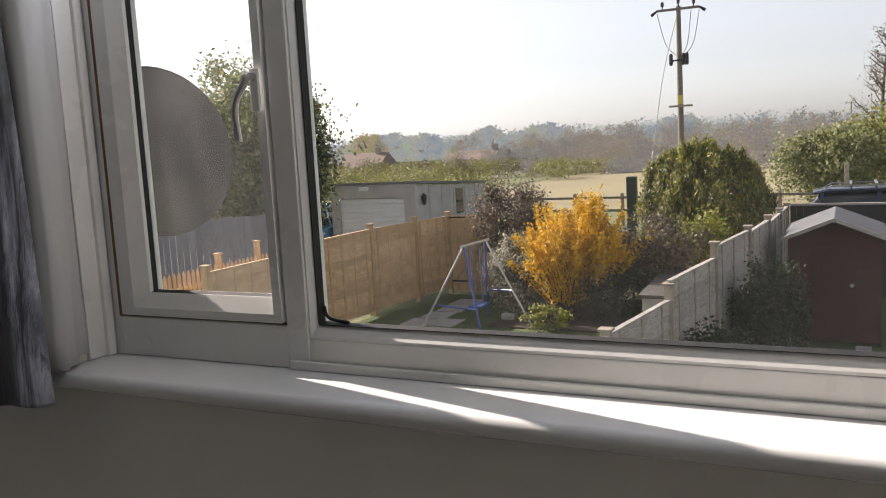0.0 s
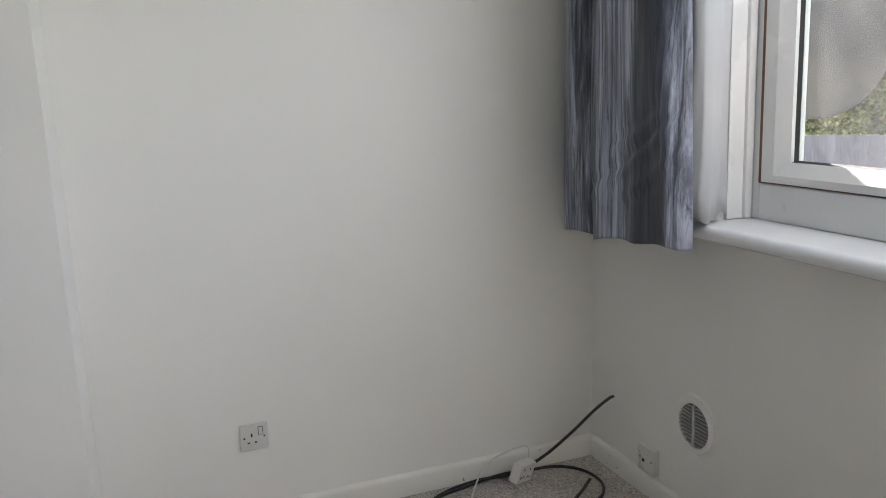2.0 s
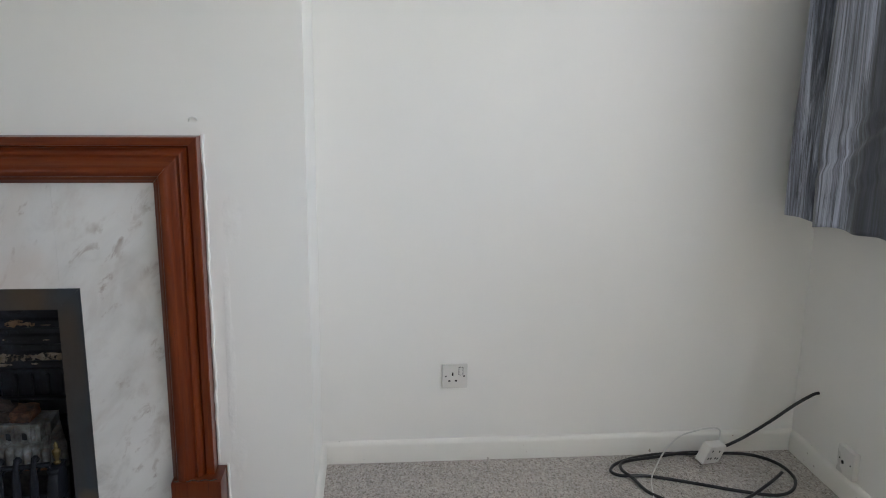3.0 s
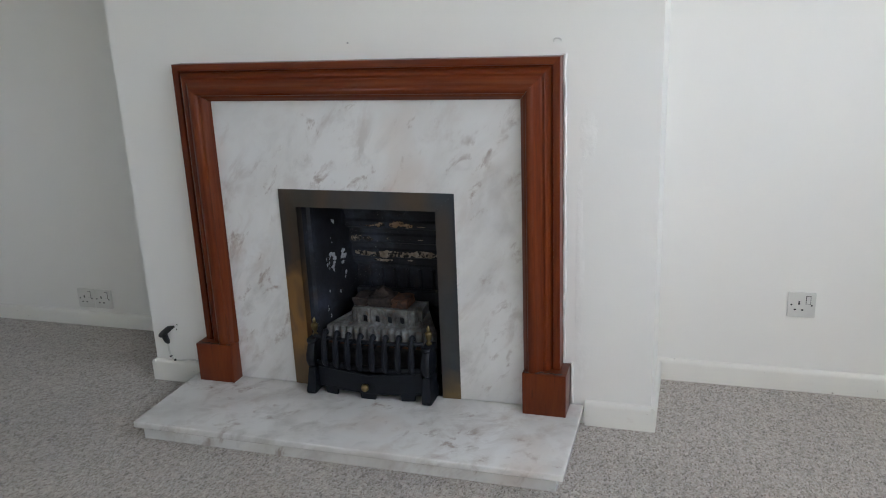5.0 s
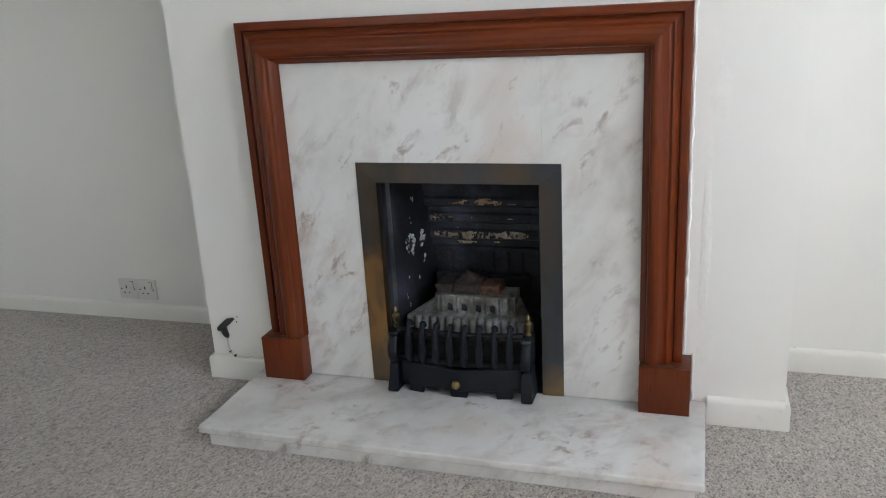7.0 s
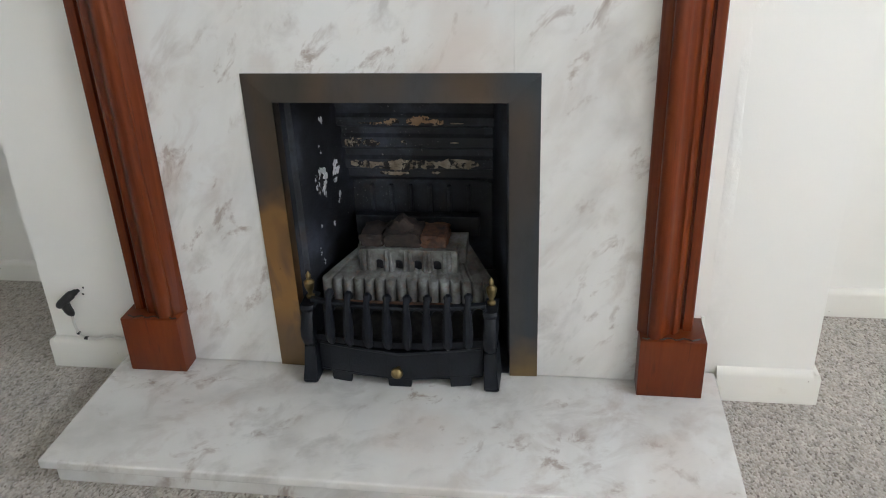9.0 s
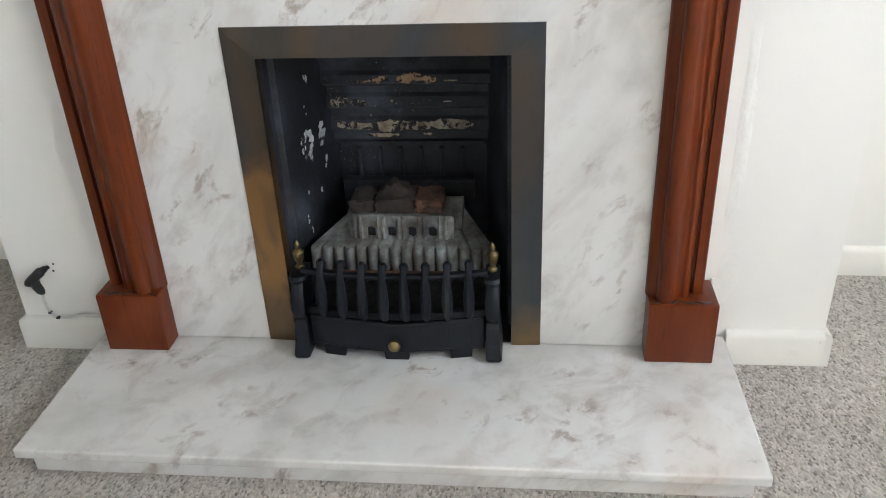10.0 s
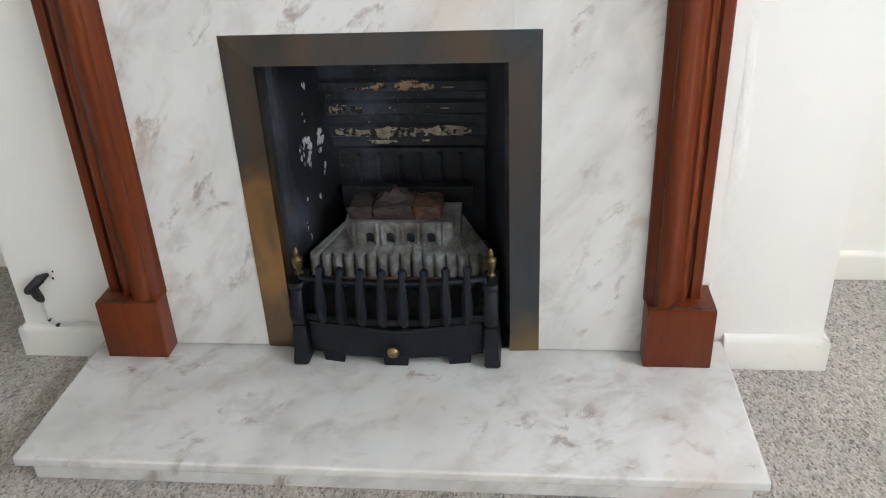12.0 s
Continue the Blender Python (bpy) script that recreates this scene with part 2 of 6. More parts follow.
def curtain_cloth():
    n = Nodes("grey_streaked_satin", 0.42)
    at = n.place((20, 4, 0.85))
    streak = n.noise(1.5, 7, 0.7, at, 0.9)
    fine = n.noise(4.2, 5, 0.68, n.place((42, 7, 0.9)), 1.0)
    col = n.ramp(streak, (0.34, (0.035, 0.037, 0.046)), (0.45, (0.135, 0.142, 0.172)), (0.54, (0.29, 0.305, 0.365)), (0.66, (0.47, 0.49, 0.57)))
    sep = n.node("ShaderNodeSeparateXYZ")
    n.link(n.coord, sep.inputs[0])
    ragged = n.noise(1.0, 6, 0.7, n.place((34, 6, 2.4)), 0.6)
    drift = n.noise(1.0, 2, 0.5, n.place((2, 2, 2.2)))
    # printed bands; the dark one at left also holds that fold's shade
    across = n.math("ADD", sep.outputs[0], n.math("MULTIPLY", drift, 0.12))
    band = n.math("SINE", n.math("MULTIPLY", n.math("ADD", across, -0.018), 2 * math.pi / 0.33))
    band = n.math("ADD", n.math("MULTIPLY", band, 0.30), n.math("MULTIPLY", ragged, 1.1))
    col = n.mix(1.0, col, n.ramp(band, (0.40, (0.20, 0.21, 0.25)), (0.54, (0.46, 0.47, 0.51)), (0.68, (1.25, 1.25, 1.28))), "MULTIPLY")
    n.color(n.mix(n.ramp(fine, (0.52, 0.0), (0.60, 0.8)), col, (0.022, 0.023, 0.028)))
    n.bsdf.inputs["Sheen Weight"].default_value = 0.15
    return n.bump(n.math("ADD", streak, fine), 0.25, 0.003).mat


CURTAIN = curtain_cloth()


def lining_cloth():
    n = Nodes("white_lining_cloth", 0.85)
    n.bsdf.inputs["Base Color"].default_value = (0.78, 0.78, 0.785, 1)
    thin = n.node("ShaderNodeBsdfTranslucent")
    thin.inputs["Color"].default_value = (0.75, 0.75, 0.76, 1)
    blend = n.node("ShaderNodeMixShader", Fac=0.45)
    n.link(n.bsdf.outputs[0], blend.inputs[1])
    n.link(thin.outputs[0], blend.inputs[2])
    n.link(blend.outputs[0], n.tree.nodes["Material Output"].inputs[0])
    return n.bump(n.noise(400, 2), 0.1, 0.0006).mat


LINING = lining_cloth()


def glass_mat(name, dusty):
    n = Nodes(name, 0.0)
    clear = n.node("ShaderNodeBsdfTransparent")
    clear.inputs["Color"].default_value = (0.955, 0.965, 0.96, 1)
    shine = n.node("ShaderNodeBsdfGlossy", Roughness=0.02)
    shine.inputs["Color"].default_value = (1, 1, 1, 1)
    edge = n.node("ShaderNodeFresnel", IOR=1.18)
    blend = n.node("ShaderNodeMixShader")
    n.link(edge.outputs[0], blend.inputs[0])
    n.link(clear.outputs[0], blend.inputs[1])
    n.link(shine.outputs[0], blend.inputs[2])
    # faint dust and smears on the pane
    dust = n.node("ShaderNodeBsdfTranslucent")
    dust.inputs["Color"].default_value = (0.82, 0.83, 0.84, 1)
    film = n.node("ShaderNodeMixShader")
    n.link(n.ramp(n.noise(6, 5, 0.7, n.place((1, 1, 0.6))), (0.35, dusty * 0.3), (0.75, dusty)), film.inputs[0])
    n.link(blend.outputs[0], film.inputs[1])
    n.link(dust.outputs[0], film.inputs[2])
    n.link(film.outputs[0], n.tree.nodes["Material Output"].inputs[0])
    return n.mat


GLASS, GLASS_DUSTY = glass_mat("window_glass", 0.016), glass_mat("dusty_window_glass", 0.05)


# ---- mesh helpers ----
def thing(name, at, label, category, group="", kind=""):
    ob = new(name)
    ob.location = at
    ob.empty_display_size = 0.1
    return tagged(ob, label, category, group, kind)


def mesh_of(bm, material, smooth=False):
    me = bpy.data.meshes.new("mesh")
    bmesh.ops.recalc_face_normals(bm, faces=bm.faces)
    bm.to_mesh(me)
    bm.free()
    me.materials.append(material)
    if smooth:
        me.polygons.foreach_set("use_smooth", [True] * len(me.polygons))
        me.set_sharp_from_angle(angle=radians(38))
    return me


def part(name, bm, material, parent=None, label="", smooth=False):
    """Links a bmesh in world places as one mesh under a thing, or under a part."""
    me = bm if isinstance(bm, bpy.types.Mesh) else mesh_of(bm, material, smooth)
    me.name = name
    ob = new(name, me)
    if parent is not None:
        ob.parent = parent
        if parent.type == "EMPTY":
            ob.matrix_parent_inverse = Matrix.Translation(-parent.location)
    return tagged(ob, label)


def structure(name, bm, material, label, category, smooth=False):
    return tagged(part(name, bm, material, None, "", smooth), label, category, "", "structure")


def box(bm, x0, x1, y0, y1, z0, z1, bevel=0.0, seg=2):
    got = bmesh.ops.create_cube(bm, size=1.0)
    vs = got["verts"]
    for v in vs:
        v.co = Vector(((x0 + x1) / 2 + v.co.x * (x1 - x0), (y0 + y1) / 2 + v.co.y * (y1 - y0), (z0 + z1) / 2 + v.co.z * (z1 - z0)))
    if bevel:
        bmesh.ops.bevel(bm, geom=list({e for v in vs for e in v.link_edges}), offset=bevel, segments=seg, affect="EDGES", profile=0.6)
    return bm


def boxes(*rows):
    bm = bmesh.new()
    for r in rows:
        box(bm, *r)
    return bm


def prism(poly, axis, a, b, bm=None):
    """A polygon of (u, v) drawn out along an axis from a to b. The other two axes keep their order."""
    bm = bm or bmesh.new()

    def put(u, v, w):
        c = [u, v]
        c.insert(axis, w)
        return bm.verts.new(c)

    lo = [put(u, v, a) for u, v in poly]
    hi = [put(u, v, b) for u, v in poly]
    k = len(poly)
    for i in range(k):
        bm.faces.new((lo[i], lo[(i + 1) % k], hi[(i + 1) % k], hi[i]))
    bm.faces.new(lo[::-1])
    bm.faces.new(hi)
    return bm


def tube(points, radius, sides=8, bm=None, closed=False):
    """A round rod along points; radius is one number or one for each point."""
    bm = bm or bmesh.new()
    pts = [Vector(p) for p in points]
    rad = radius if isinstance(radius, (list, tuple)) else [radius] * len(pts)
    rings, up = [], Vector((0.13, 0.21, 0.97))
    for i, p in enumerate(pts):
        d = (pts[min(i + 1, len(pts) - 1)] - pts[max(i - 1, 0)]).normalized()
        if abs(d.dot(up)) > 0.98:
            up = Vector((1, 0.1, 0))
        u = d.cross(up).normalized()
        v = d.cross(u)
        up = -v if v.dot(up) < 0 else v
        rings.append([bm.verts.new(p + rad[i] * (math.cos(a) * u + math.sin(a) * v)) for a in (2 * math.pi * k / sides for k in range(sides))])
    for a, b in zip(rings, rings[1:]):
        # the twist between rings stays small, so join by the nearest corner
        k0 = min(range(sides), key=lambda k: (b[k].co - a[0].co).length)
        flip = (b[(k0 + 1) % sides].co - a[1].co).length > (b[(k0 - 1) % sides].co - a[1].co).length
        for k in range(sides):
            s = -1 if flip else 1
            bm.faces.new((a[k], a[(k + 1) % sides], b[(k0 + s * (k + 1)) % sides], b[(k0 + s * k) % sides]))
    bm.faces.new(rings[0])
    bm.faces.new(rings[-1])
    return bm


def smooth_path(points, steps=6):
    """A Catmull-Rom curve through points."""
    p = [Vector(q) for q in points]
    p = [2 * p[0] - p[1]] + p + [2 * p[-1] - p[-2]]
    out = []
    for i in range(1, len(p) - 2):
        for s in range(steps):
            t = s / steps
            out.append(0.5 * (2 * p[i] + (p[i + 1] - p[i - 1]) * t + (2 * p[i - 1] - 5 * p[i] + 4 * p[i + 1] - p[i + 2]) * t * t + (3 * p[i] - p[i - 1] - 3 * p[i + 1] + p[i + 2]) * t ** 3))
    return out + [p[-2]]


def lathe(profile, at, axis=2, sides=20, bm=None):
    """Turns (radius, height) rows round an axis through at."""
    bm = bm or bmesh.new()
    rings = []
    for r, h in profile:
        ring = []
        for k in range(sides):
            a = 2 * math.pi * k / sides
            c = [r * math.cos(a), r * math.sin(a)]
            c.insert(axis, h)
            ring.append(bm.verts.new(Vector(at) + Vector(c)))
        rings.append(ring)
    for a, b in zip(rings, rings[1:]):
        for k in range(sides):
            bm.faces.new((a[k], a[(k + 1) % sides], b[(k + 1) % sides], b[k]))
    bm.faces.new(rings[0][::-1])
    bm.faces.new(rings[-1])
    return bm


# ---- the room: alcoves either side of a chimney breast, window wall at +y ----
BREAST, ALC_R, ALC_L, WIN, SOUTH, EAST, TOP = -0.015, -0.405, -0.435, 2.575, -2.5, 3.3, 2.4
BY = 0.897   # half width of the chimney breast
structure("floor", boxes((-0.8, EAST + 0.2, SOUTH - 0.2, WIN + 0.2, -0.12, 0.0)), CARPET, "beige and grey flecked loop-pile carpet", "floor")
structure("ceiling", boxes((-0.8, EAST + 0.2, SOUTH - 0.2, WIN + 0.2, TOP, TOP + 0.15)), CEILING, "plain white painted ceiling", "ceiling")
structure("wall_alcove_window_side", boxes((ALC_R - 0.25, ALC_R, BY + 0.0, WIN, 0, TOP)), WALL, "white emulsion alcove wall beside the window", "wall")
structure("wall_alcove_far_side", boxes((ALC_L - 0.25, ALC_L, SOUTH, -BY, 0, TOP)), WALL, "white emulsion alcove wall, slightly grubby low down", "wall")
structure("wall_south", boxes((ALC_L - 0.25, EAST, SOUTH - 0.15, SOUTH, 0, TOP)), WALL, "plain white emulsion wall", "wall")
# unseen wall, with a gap for the added fill window
structure("wall_east", boxes((EAST, EAST + 0.15, SOUTH - 0.15, -1.6, 0, TOP), (EAST, EAST + 0.15, -1.0, WIN, 0, TOP), (EAST, EAST + 0.15, -1.6, -1.0, 0, 1.0), (EAST, EAST + 0.15, -1.6, -1.0, 2.05, TOP)), WALL, "plain white emulsion wall", "wall")
# chimney breast with the fire opening through its face
OY, OZ = 0.245, 0.71
structure("chimney_breast", boxes((BREAST - 0.12, BREAST, -BY, -OY, 0, TOP), (BREAST - 0.12, BREAST, OY, BY, 0, TOP), (BREAST - 0.12, BREAST, -OY, OY, OZ, TOP),
                                  (-0.72, BREAST - 0.12, -BY, -BY + 0.12, 0, TOP), (-0.72, BREAST - 0.12, BY - 0.12, BY, 0, TOP), (-0.8, -0.72, -BY, BY, 0, TOP)), WALL, "white painted chimney breast with patched plaster", "wall")
structure("house_lower_storey", boxes((-0.8, EAST + 0.2, SOUTH - 0.2, WIN + 0.18, -2.06, -0.121)), WALL, "plain rendered lower storey of the house", "wall")
# window wall: opening with reveals
WX0, WX1, WZ0, WZ1, WOUT = 0.24, 3.02, 0.925, 2.12, 2.762
structure("wall_window", boxes((ALC_R - 0.25, WX0, WIN, WOUT, 0, TOP), (WX1, EAST + 0.15, WIN, WOUT, 0, TOP), (WX0, WX1, WIN, WOUT, 0, WZ0), (WX0, WX1, WIN, WOUT, WZ1, TOP)), WALL, "white emulsion wall under and round the window", "wall")


def skirting(name, axis, a, b, face, sign, z1=0.078):
    """A bull-nosed board against a wall; face is the wall's plane, sign the way into the room."""
    t = 0.015 * sign
    prof = [(face, 0.0), (face + t, 0.0), (face + t, z1 - 0.016), (face + t * 0.86, z1 - 0.008), (face + t * 0.45, z1 - 0.002), (face, z1)]
    bm = prism([(u, z) for u, z in prof], axis, a, b)
    return structure(name, bm, TRIM, "cream gloss skirting board, chipped in places", "skirting", True)


skirting("baseboard_1", 1, BY, WIN - 0.002, ALC_R, 1)
skirting("baseboard_2", 0, ALC_R + 0.018, BREAST + 0.0147, BY, 1, 0.083)
skirting("baseboard_3", 1, 0.693, BY, BREAST, 1, 0.083)
skirting("baseboard_4", 1, -BY, -0.693, BREAST, 1, 0.083)
skirting("baseboard_5", 0, ALC_L + 0.018, BREAST + 0.0147, -BY, -1, 0.083)
skirting("baseboard_6", 1, SOUTH + 0.002, -BY, ALC_L, 1, 0.065)
skirting("baseboard_7", 0, ALC_R + 0.018, EAST, WIN, -1)
skirting("baseboard_8", 1, SOUTH, WIN - 0.018, EAST, -1)
skirting("baseboard_9", 0, ALC_L + 0.018, EAST - 0.018, SOUTH, 1)

# ---- window ----
FY, GY = 2.685, 2.728      # room face of the frame, and the glass
window = thing("window_1", (1.45, 2.72, 0.965), "white plastic-framed double-glazed window with a side casement", "window", "", "structure")
MX0, MX1, FZ0, FZ1, FX0, FX1 = 0.815, 0.872, 0.966, 2.115, 0.243, 3.015


def ring_frame(x0, x1, z0, z1, w0, w1, y_out, y_in, bot=None, right=None):
    """Four mitred bars round an opening, with a sloped glazing bead; w0 flat width, w1 with the bead."""
    bm = bmesh.new()
    b0, b1 = bot or (w0, w1)
    r0, r1 = right or (w0, w1)
    loops = []
    for wx, wz, wr, y in ((0, 0, 0, y_out), (0, 0, 0, y_in), (w0, b0, r0, y_in), (w1, b1, r1, y_in + 0.022), (w1, b1, r1, y_out)):
        loops.append([bm.verts.new(c) for c in ((x0 + wx, y, z0 + wz), (x1 - wr, y, z0 + wz), (x1 - wr, y, z1 - wx), (x0 + wx, y, z1 - wx))])
    loops.append(loops[0])
    for a, b in zip(loops, loops[1:]):
        for k in range(4):
            bm.faces.new((a[k], a[(k + 1) % 4], b[(k + 1) % 4], b[k]))
    return bm


outer = boxes((FX0, 0.288, FY, 2.75, FZ0, FZ1, 0.003), (0.288, MX0, FY, 2.75, FZ0, 1.066, 0.003), (MX0, MX1, FY, 2.75, FZ0, FZ1, 0.003),
              (0.288, MX0, FY, 2.75, 2.06, FZ1, 0.003), (MX1, FX1, FY + 0.004, 2.75, FZ0, 1.036, 0.003), (MX1, FX1, FY + 0.004, 2.75, 2.07, FZ1, 0.003), (2.96, FX1, FY, 2.75, 1.036, 2.07, 0.003))
frame_ob = part("window_frame", outer, UPVC, window)
part("glazing_bead", ring_frame(MX1 + 0.001, 2.959, 1.037, 2.069, 0.004, 0.018, 2.745, FY + 0.006, (0.006, 0.03)), UPVC, window)
SASH = (0.300, 0.806, 1.072, 2.052)
sash = part("sash", ring_frame(*SASH, 0.044, 0.082, 2.745, FY - 0.006, (0.020, 0.056), (0.022, 0.038)), UPVC, window)
part("seal", boxes((0.2885, 0.2992, FY - 0.0045, 2.745, 1.068, 2.055), (0.2995, 0.812, FY + 0.006, 2.745, 1.0665, 1.0712)), SEAL, sash, "brown exposed edge strip")
gas1 = ring_frame(0.300 + 0.080, 0.806 - 0.036, 1.072 + 0.0555, 2.052 - 0.0805, 0.001, 0.004, GY - 0.001, GY - 0.023)
part("gasket", gas1, GASKET, sash)
gas2 = ring_frame(MX1 + 0.0175, 2.9425, 1.0665, 2.0525, 0.002, 0.005, GY - 0.001, GY - 0.023)
part("gasket", gas2, GASKET, window)
part("loose_gasket", tube(smooth_path([(0.897, GY - 0.006, 1.108), (0.903, GY - 0.008, 1.088), (0.921, GY - 0.009, 1.078), (0.962, GY - 0.008, 1.073)], 5), 0.004, 6), GASKET, window)
for nm, (x0, x1, z0, z1) in (("pane", (0.381, 0.769, 1.128, 1.971)), ("pane", (0.890, 2.942, 1.067, 2.052))):
    g = part(nm, boxes((x0, x1, GY, GY + 0.006, z0, z1)), GLASS_DUSTY if x0 < 0.5 else GLASS, window)
    g.visible_shadow = False
# handle: a cranked lever on the casement
plate = part("handle", box(bmesh.new(), 0.781, 0.804, FY - 0.021, FY - 0.013, 1.555, 1.65, 0.003), UPVC, sash)
part("lever", tube(smooth_path([(0.793, FY - 0.02, 1.632), (0.793, FY - 0.045, 1.632), (0.790, FY - 0.052, 1.615), (0.768, FY - 0.055, 1.580), (0.762, FY - 0.055, 1.545), (0.766, FY - 0.054, 1.49)], 6), [0.009] * 6 + [0.008] * 25, 8), plain("grey_handle_metal", (0.35, 0.345, 0.33), (0.45, 0.44, 0.43), 40, 0.35, 0.5), sash, "grey cranked lever handle", True)
# sill board with a rounded nosing
SZ, SN = 0.965, 2.497
prof = [(FY + 0.03, SZ)] + [(SN + 0.022 - 0.022 * math.sin(a), SZ - 0.022 + 0.022 * math.cos(a)) for a in [math.pi * k / 10 for k in range(11)]] + [(WIN - 0.002, SZ - 0.044), (WIN - 0.002, SZ - 0.03), (FY + 0.03, SZ - 0.03)]
part("window_sill", prism(prof, 0, 0.215, 3.10), SILL, window, "deep glossy white sill board with rounded nose", True)
# stepped plaster edge and drip trim along the foot of the frame
part("foot_trim", boxes((MX1 - 0.05, FX1, FY - 0.010, FY + 0.002, SZ + 0.001, SZ + 0.021, 0.003)), UPVC, window)
part("reveal_trim", boxes((WX0 + 0.001, WX0 + 0.014, WIN + 0.03, FY - 0.002, SZ + 0.001, WZ1 - 0.004, 0.004), (WX0 + 0.001, WX0 + 0.026, FY - 0.028, FY - 0.002, SZ + 0.001, WZ1 - 0.005, 0.005)), UPVC, window)

# unseen window, assumed and added so sky light lifts the far alcove
assumed_window = thing("window_assumed", (EAST + 0.1, -1.3, 1.0), "narrow white-framed window assumed at the unseen back of the room", "window", "", "structure")
for nm, row in (("stile", (-1.599, -1.55, 1.001, 2.049)), ("stile", (-1.05, -1.001, 1.001, 2.049)), ("rail", (-1.549, -1.051, 1.001, 1.05)), ("rail", (-1.549, -1.051, 2.0, 2.049))):
    part(nm, boxes((EAST + 0.06, EAST + 0.12, *row, 0.003)), UPVC, assumed_window)
back_pane = part("pane", boxes((EAST + 0.088, EAST + 0.094, -1.549, -1.051, 1.051, 1.999)), GLASS, assumed_window)
back_pane.visible_shadow = False

# ---- curtain, with its white lining tucked behind ----
curtain = thing("curtain", (-0.02, 2.45, 0.87), "short grey streaked satin curtain hanging beside the window", "curtain")


def hanging(plan, z_foot, z_top, seed, crimp=0.004, gather=0.0, nz=40, steps=10, lift=0.042):
    """Cloth that hangs along a line in plan, drawn together towards its top."""
    rng = random.Random(seed)
    ph = [rng.uniform(0, 6.28) for _ in range(6)]
    line = smooth_path([(x, y, 0) for x, y in plan], steps)
    cx = sum(q.x for q in line) / len(line)
    bm = bmesh.new()
    grid = []
    for j in range(nz + 1):
        v = j / nz
        row = []
        for i, q in enumerate(line):
            u = i / (len(line) - 1)
            k = 1 - gather * (1 - v) ** 1.3
            x = cx + (q.x - cx) * k
            y = q.y + crimp * (math.sin(u * 41 + ph[0] + 2 * math.sin(v * 4 + ph[1])) + 0.8 * math.sin(u * 17 - v * 9 + ph[2])) * (0.5 + v)
            for u0, u1, v0, fall, deep in ((0.50, 0.97, 0.91, 0.42, 1.9), (0.66, 0.97, 0.915, 0.36, -1.5), (0.60, 0.9, 0.80, 0.30, 1.1)):
                if u0 < u < u1:   # slanting creases near the hem
                    d = (v - v0 + fall * (u - u0)) / 0.013
                    y += deep * crimp * (math.exp(-d * d) - 0.7 * math.exp(-(d - 1.6) ** 2)) * math.sin(math.pi * (u - u0) / (u1 - u0)) ** 0.5
            z = z_top + (z_foot + lift * u - z_top) * v + (0.010 * math.sin(u * 9 + ph[3]) + 0.004 * math.sin(u * 31 + ph[4])) * v ** 8
            row.append(bm.verts.new((x, y, z)))
        grid.append(row)
    for a, b in zip(grid, grid[1:]):
        for i in range(len(line) - 1):
            bm.faces.new((a[i], a[i + 1], b[i + 1], b[i]))
    return bm


def thicken(ob, t=0.002):
    mod = ob.modifiers.new("thickness", "SOLIDIFY")
    mod.thickness, mod.offset = t, 0
    return ob


FOLDS = [(-0.325, 2.545), (-0.352, 2.50), (-0.340, 2.44), (-0.29, 2.405), (-0.235, 2.425), (-0.18, 2.455), (-0.125, 2.495), (-0.10, 2.485), (-0.10, 2.43), (-0.085, 2.385), (-0.03, 2.366), (0.04, 2.376), (0.10, 2.386), (0.16, 2.376), (0.22, 2.380), (0.265, 2.395), (0.295, 2.425), (0.302, 2.455)]
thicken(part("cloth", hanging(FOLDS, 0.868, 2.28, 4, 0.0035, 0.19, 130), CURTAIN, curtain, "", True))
thicken(part("lining", hanging([(0.02, 2.465), (0.12, 2.462), (0.21, 2.468), (0.272, 2.478), (0.288, 2.505), (0.282, 2.54), (0.262, 2.572), (0.258, 2.60)], 0.981, 2.28, 9, 0.002, 0.05, 20, 6, 0.0), LINING, curtain, "thin white lining cloth", True))
part("rail", boxes((-0.38, 3.2, 2.415, 2.455, 2.28, 2.305, 0.004), (-0.3, -0.27, 2.44, WIN, 2.285, 2.30), (2.80, 2.83, 2.44, WIN, 2.285, 2.30)), RAIL, curtain)

# ---- fireplace: hearth, marble back panel, mahogany surround ----
HZ = 0.066
hearth = thing("hearth", (0.2, 0, 0), "raised white veined marble hearth slab on the carpet", "hearth")
slab = box(bmesh.new(), BREAST + 0.003, 0.412, -0.690, 0.690, 0.044, HZ, 0.005, 3)
part("slab", slab, MARBLE, hearth, "", True)
part("riser", boxes((0.375, 0.393, -0.668, 0.668, 0.0, 0.0435, 0.002)), MARBLE, hearth)
for s in (-1, 1):
    part("riser_return", boxes((BREAST + 0.02, 0.3745, *sorted((s * 0.668, s * 0.650)), 0.0, 0.0435, 0.002)), MARBLE, hearth)
panel = thing("marble_back_panel", (0.02, 0, HZ), "white veined marble fireplace panel with grey and pink streaks", "marble panel")
part("cheek", boxes((BREAST + 0.002, 0.034, -0.530, -OY, HZ + 0.0015, 1.07, 0.001)), MARBLE, panel)
part("cheek", boxes((BREAST + 0.002, 0.034, OY, 0.530, HZ + 0.0015, 1.07, 0.001)), MARBLE, panel)
part("header", boxes((BREAST + 0.002, 0.034, -OY, OY, OZ, 1.07, 0.0)), MARBLE, panel)

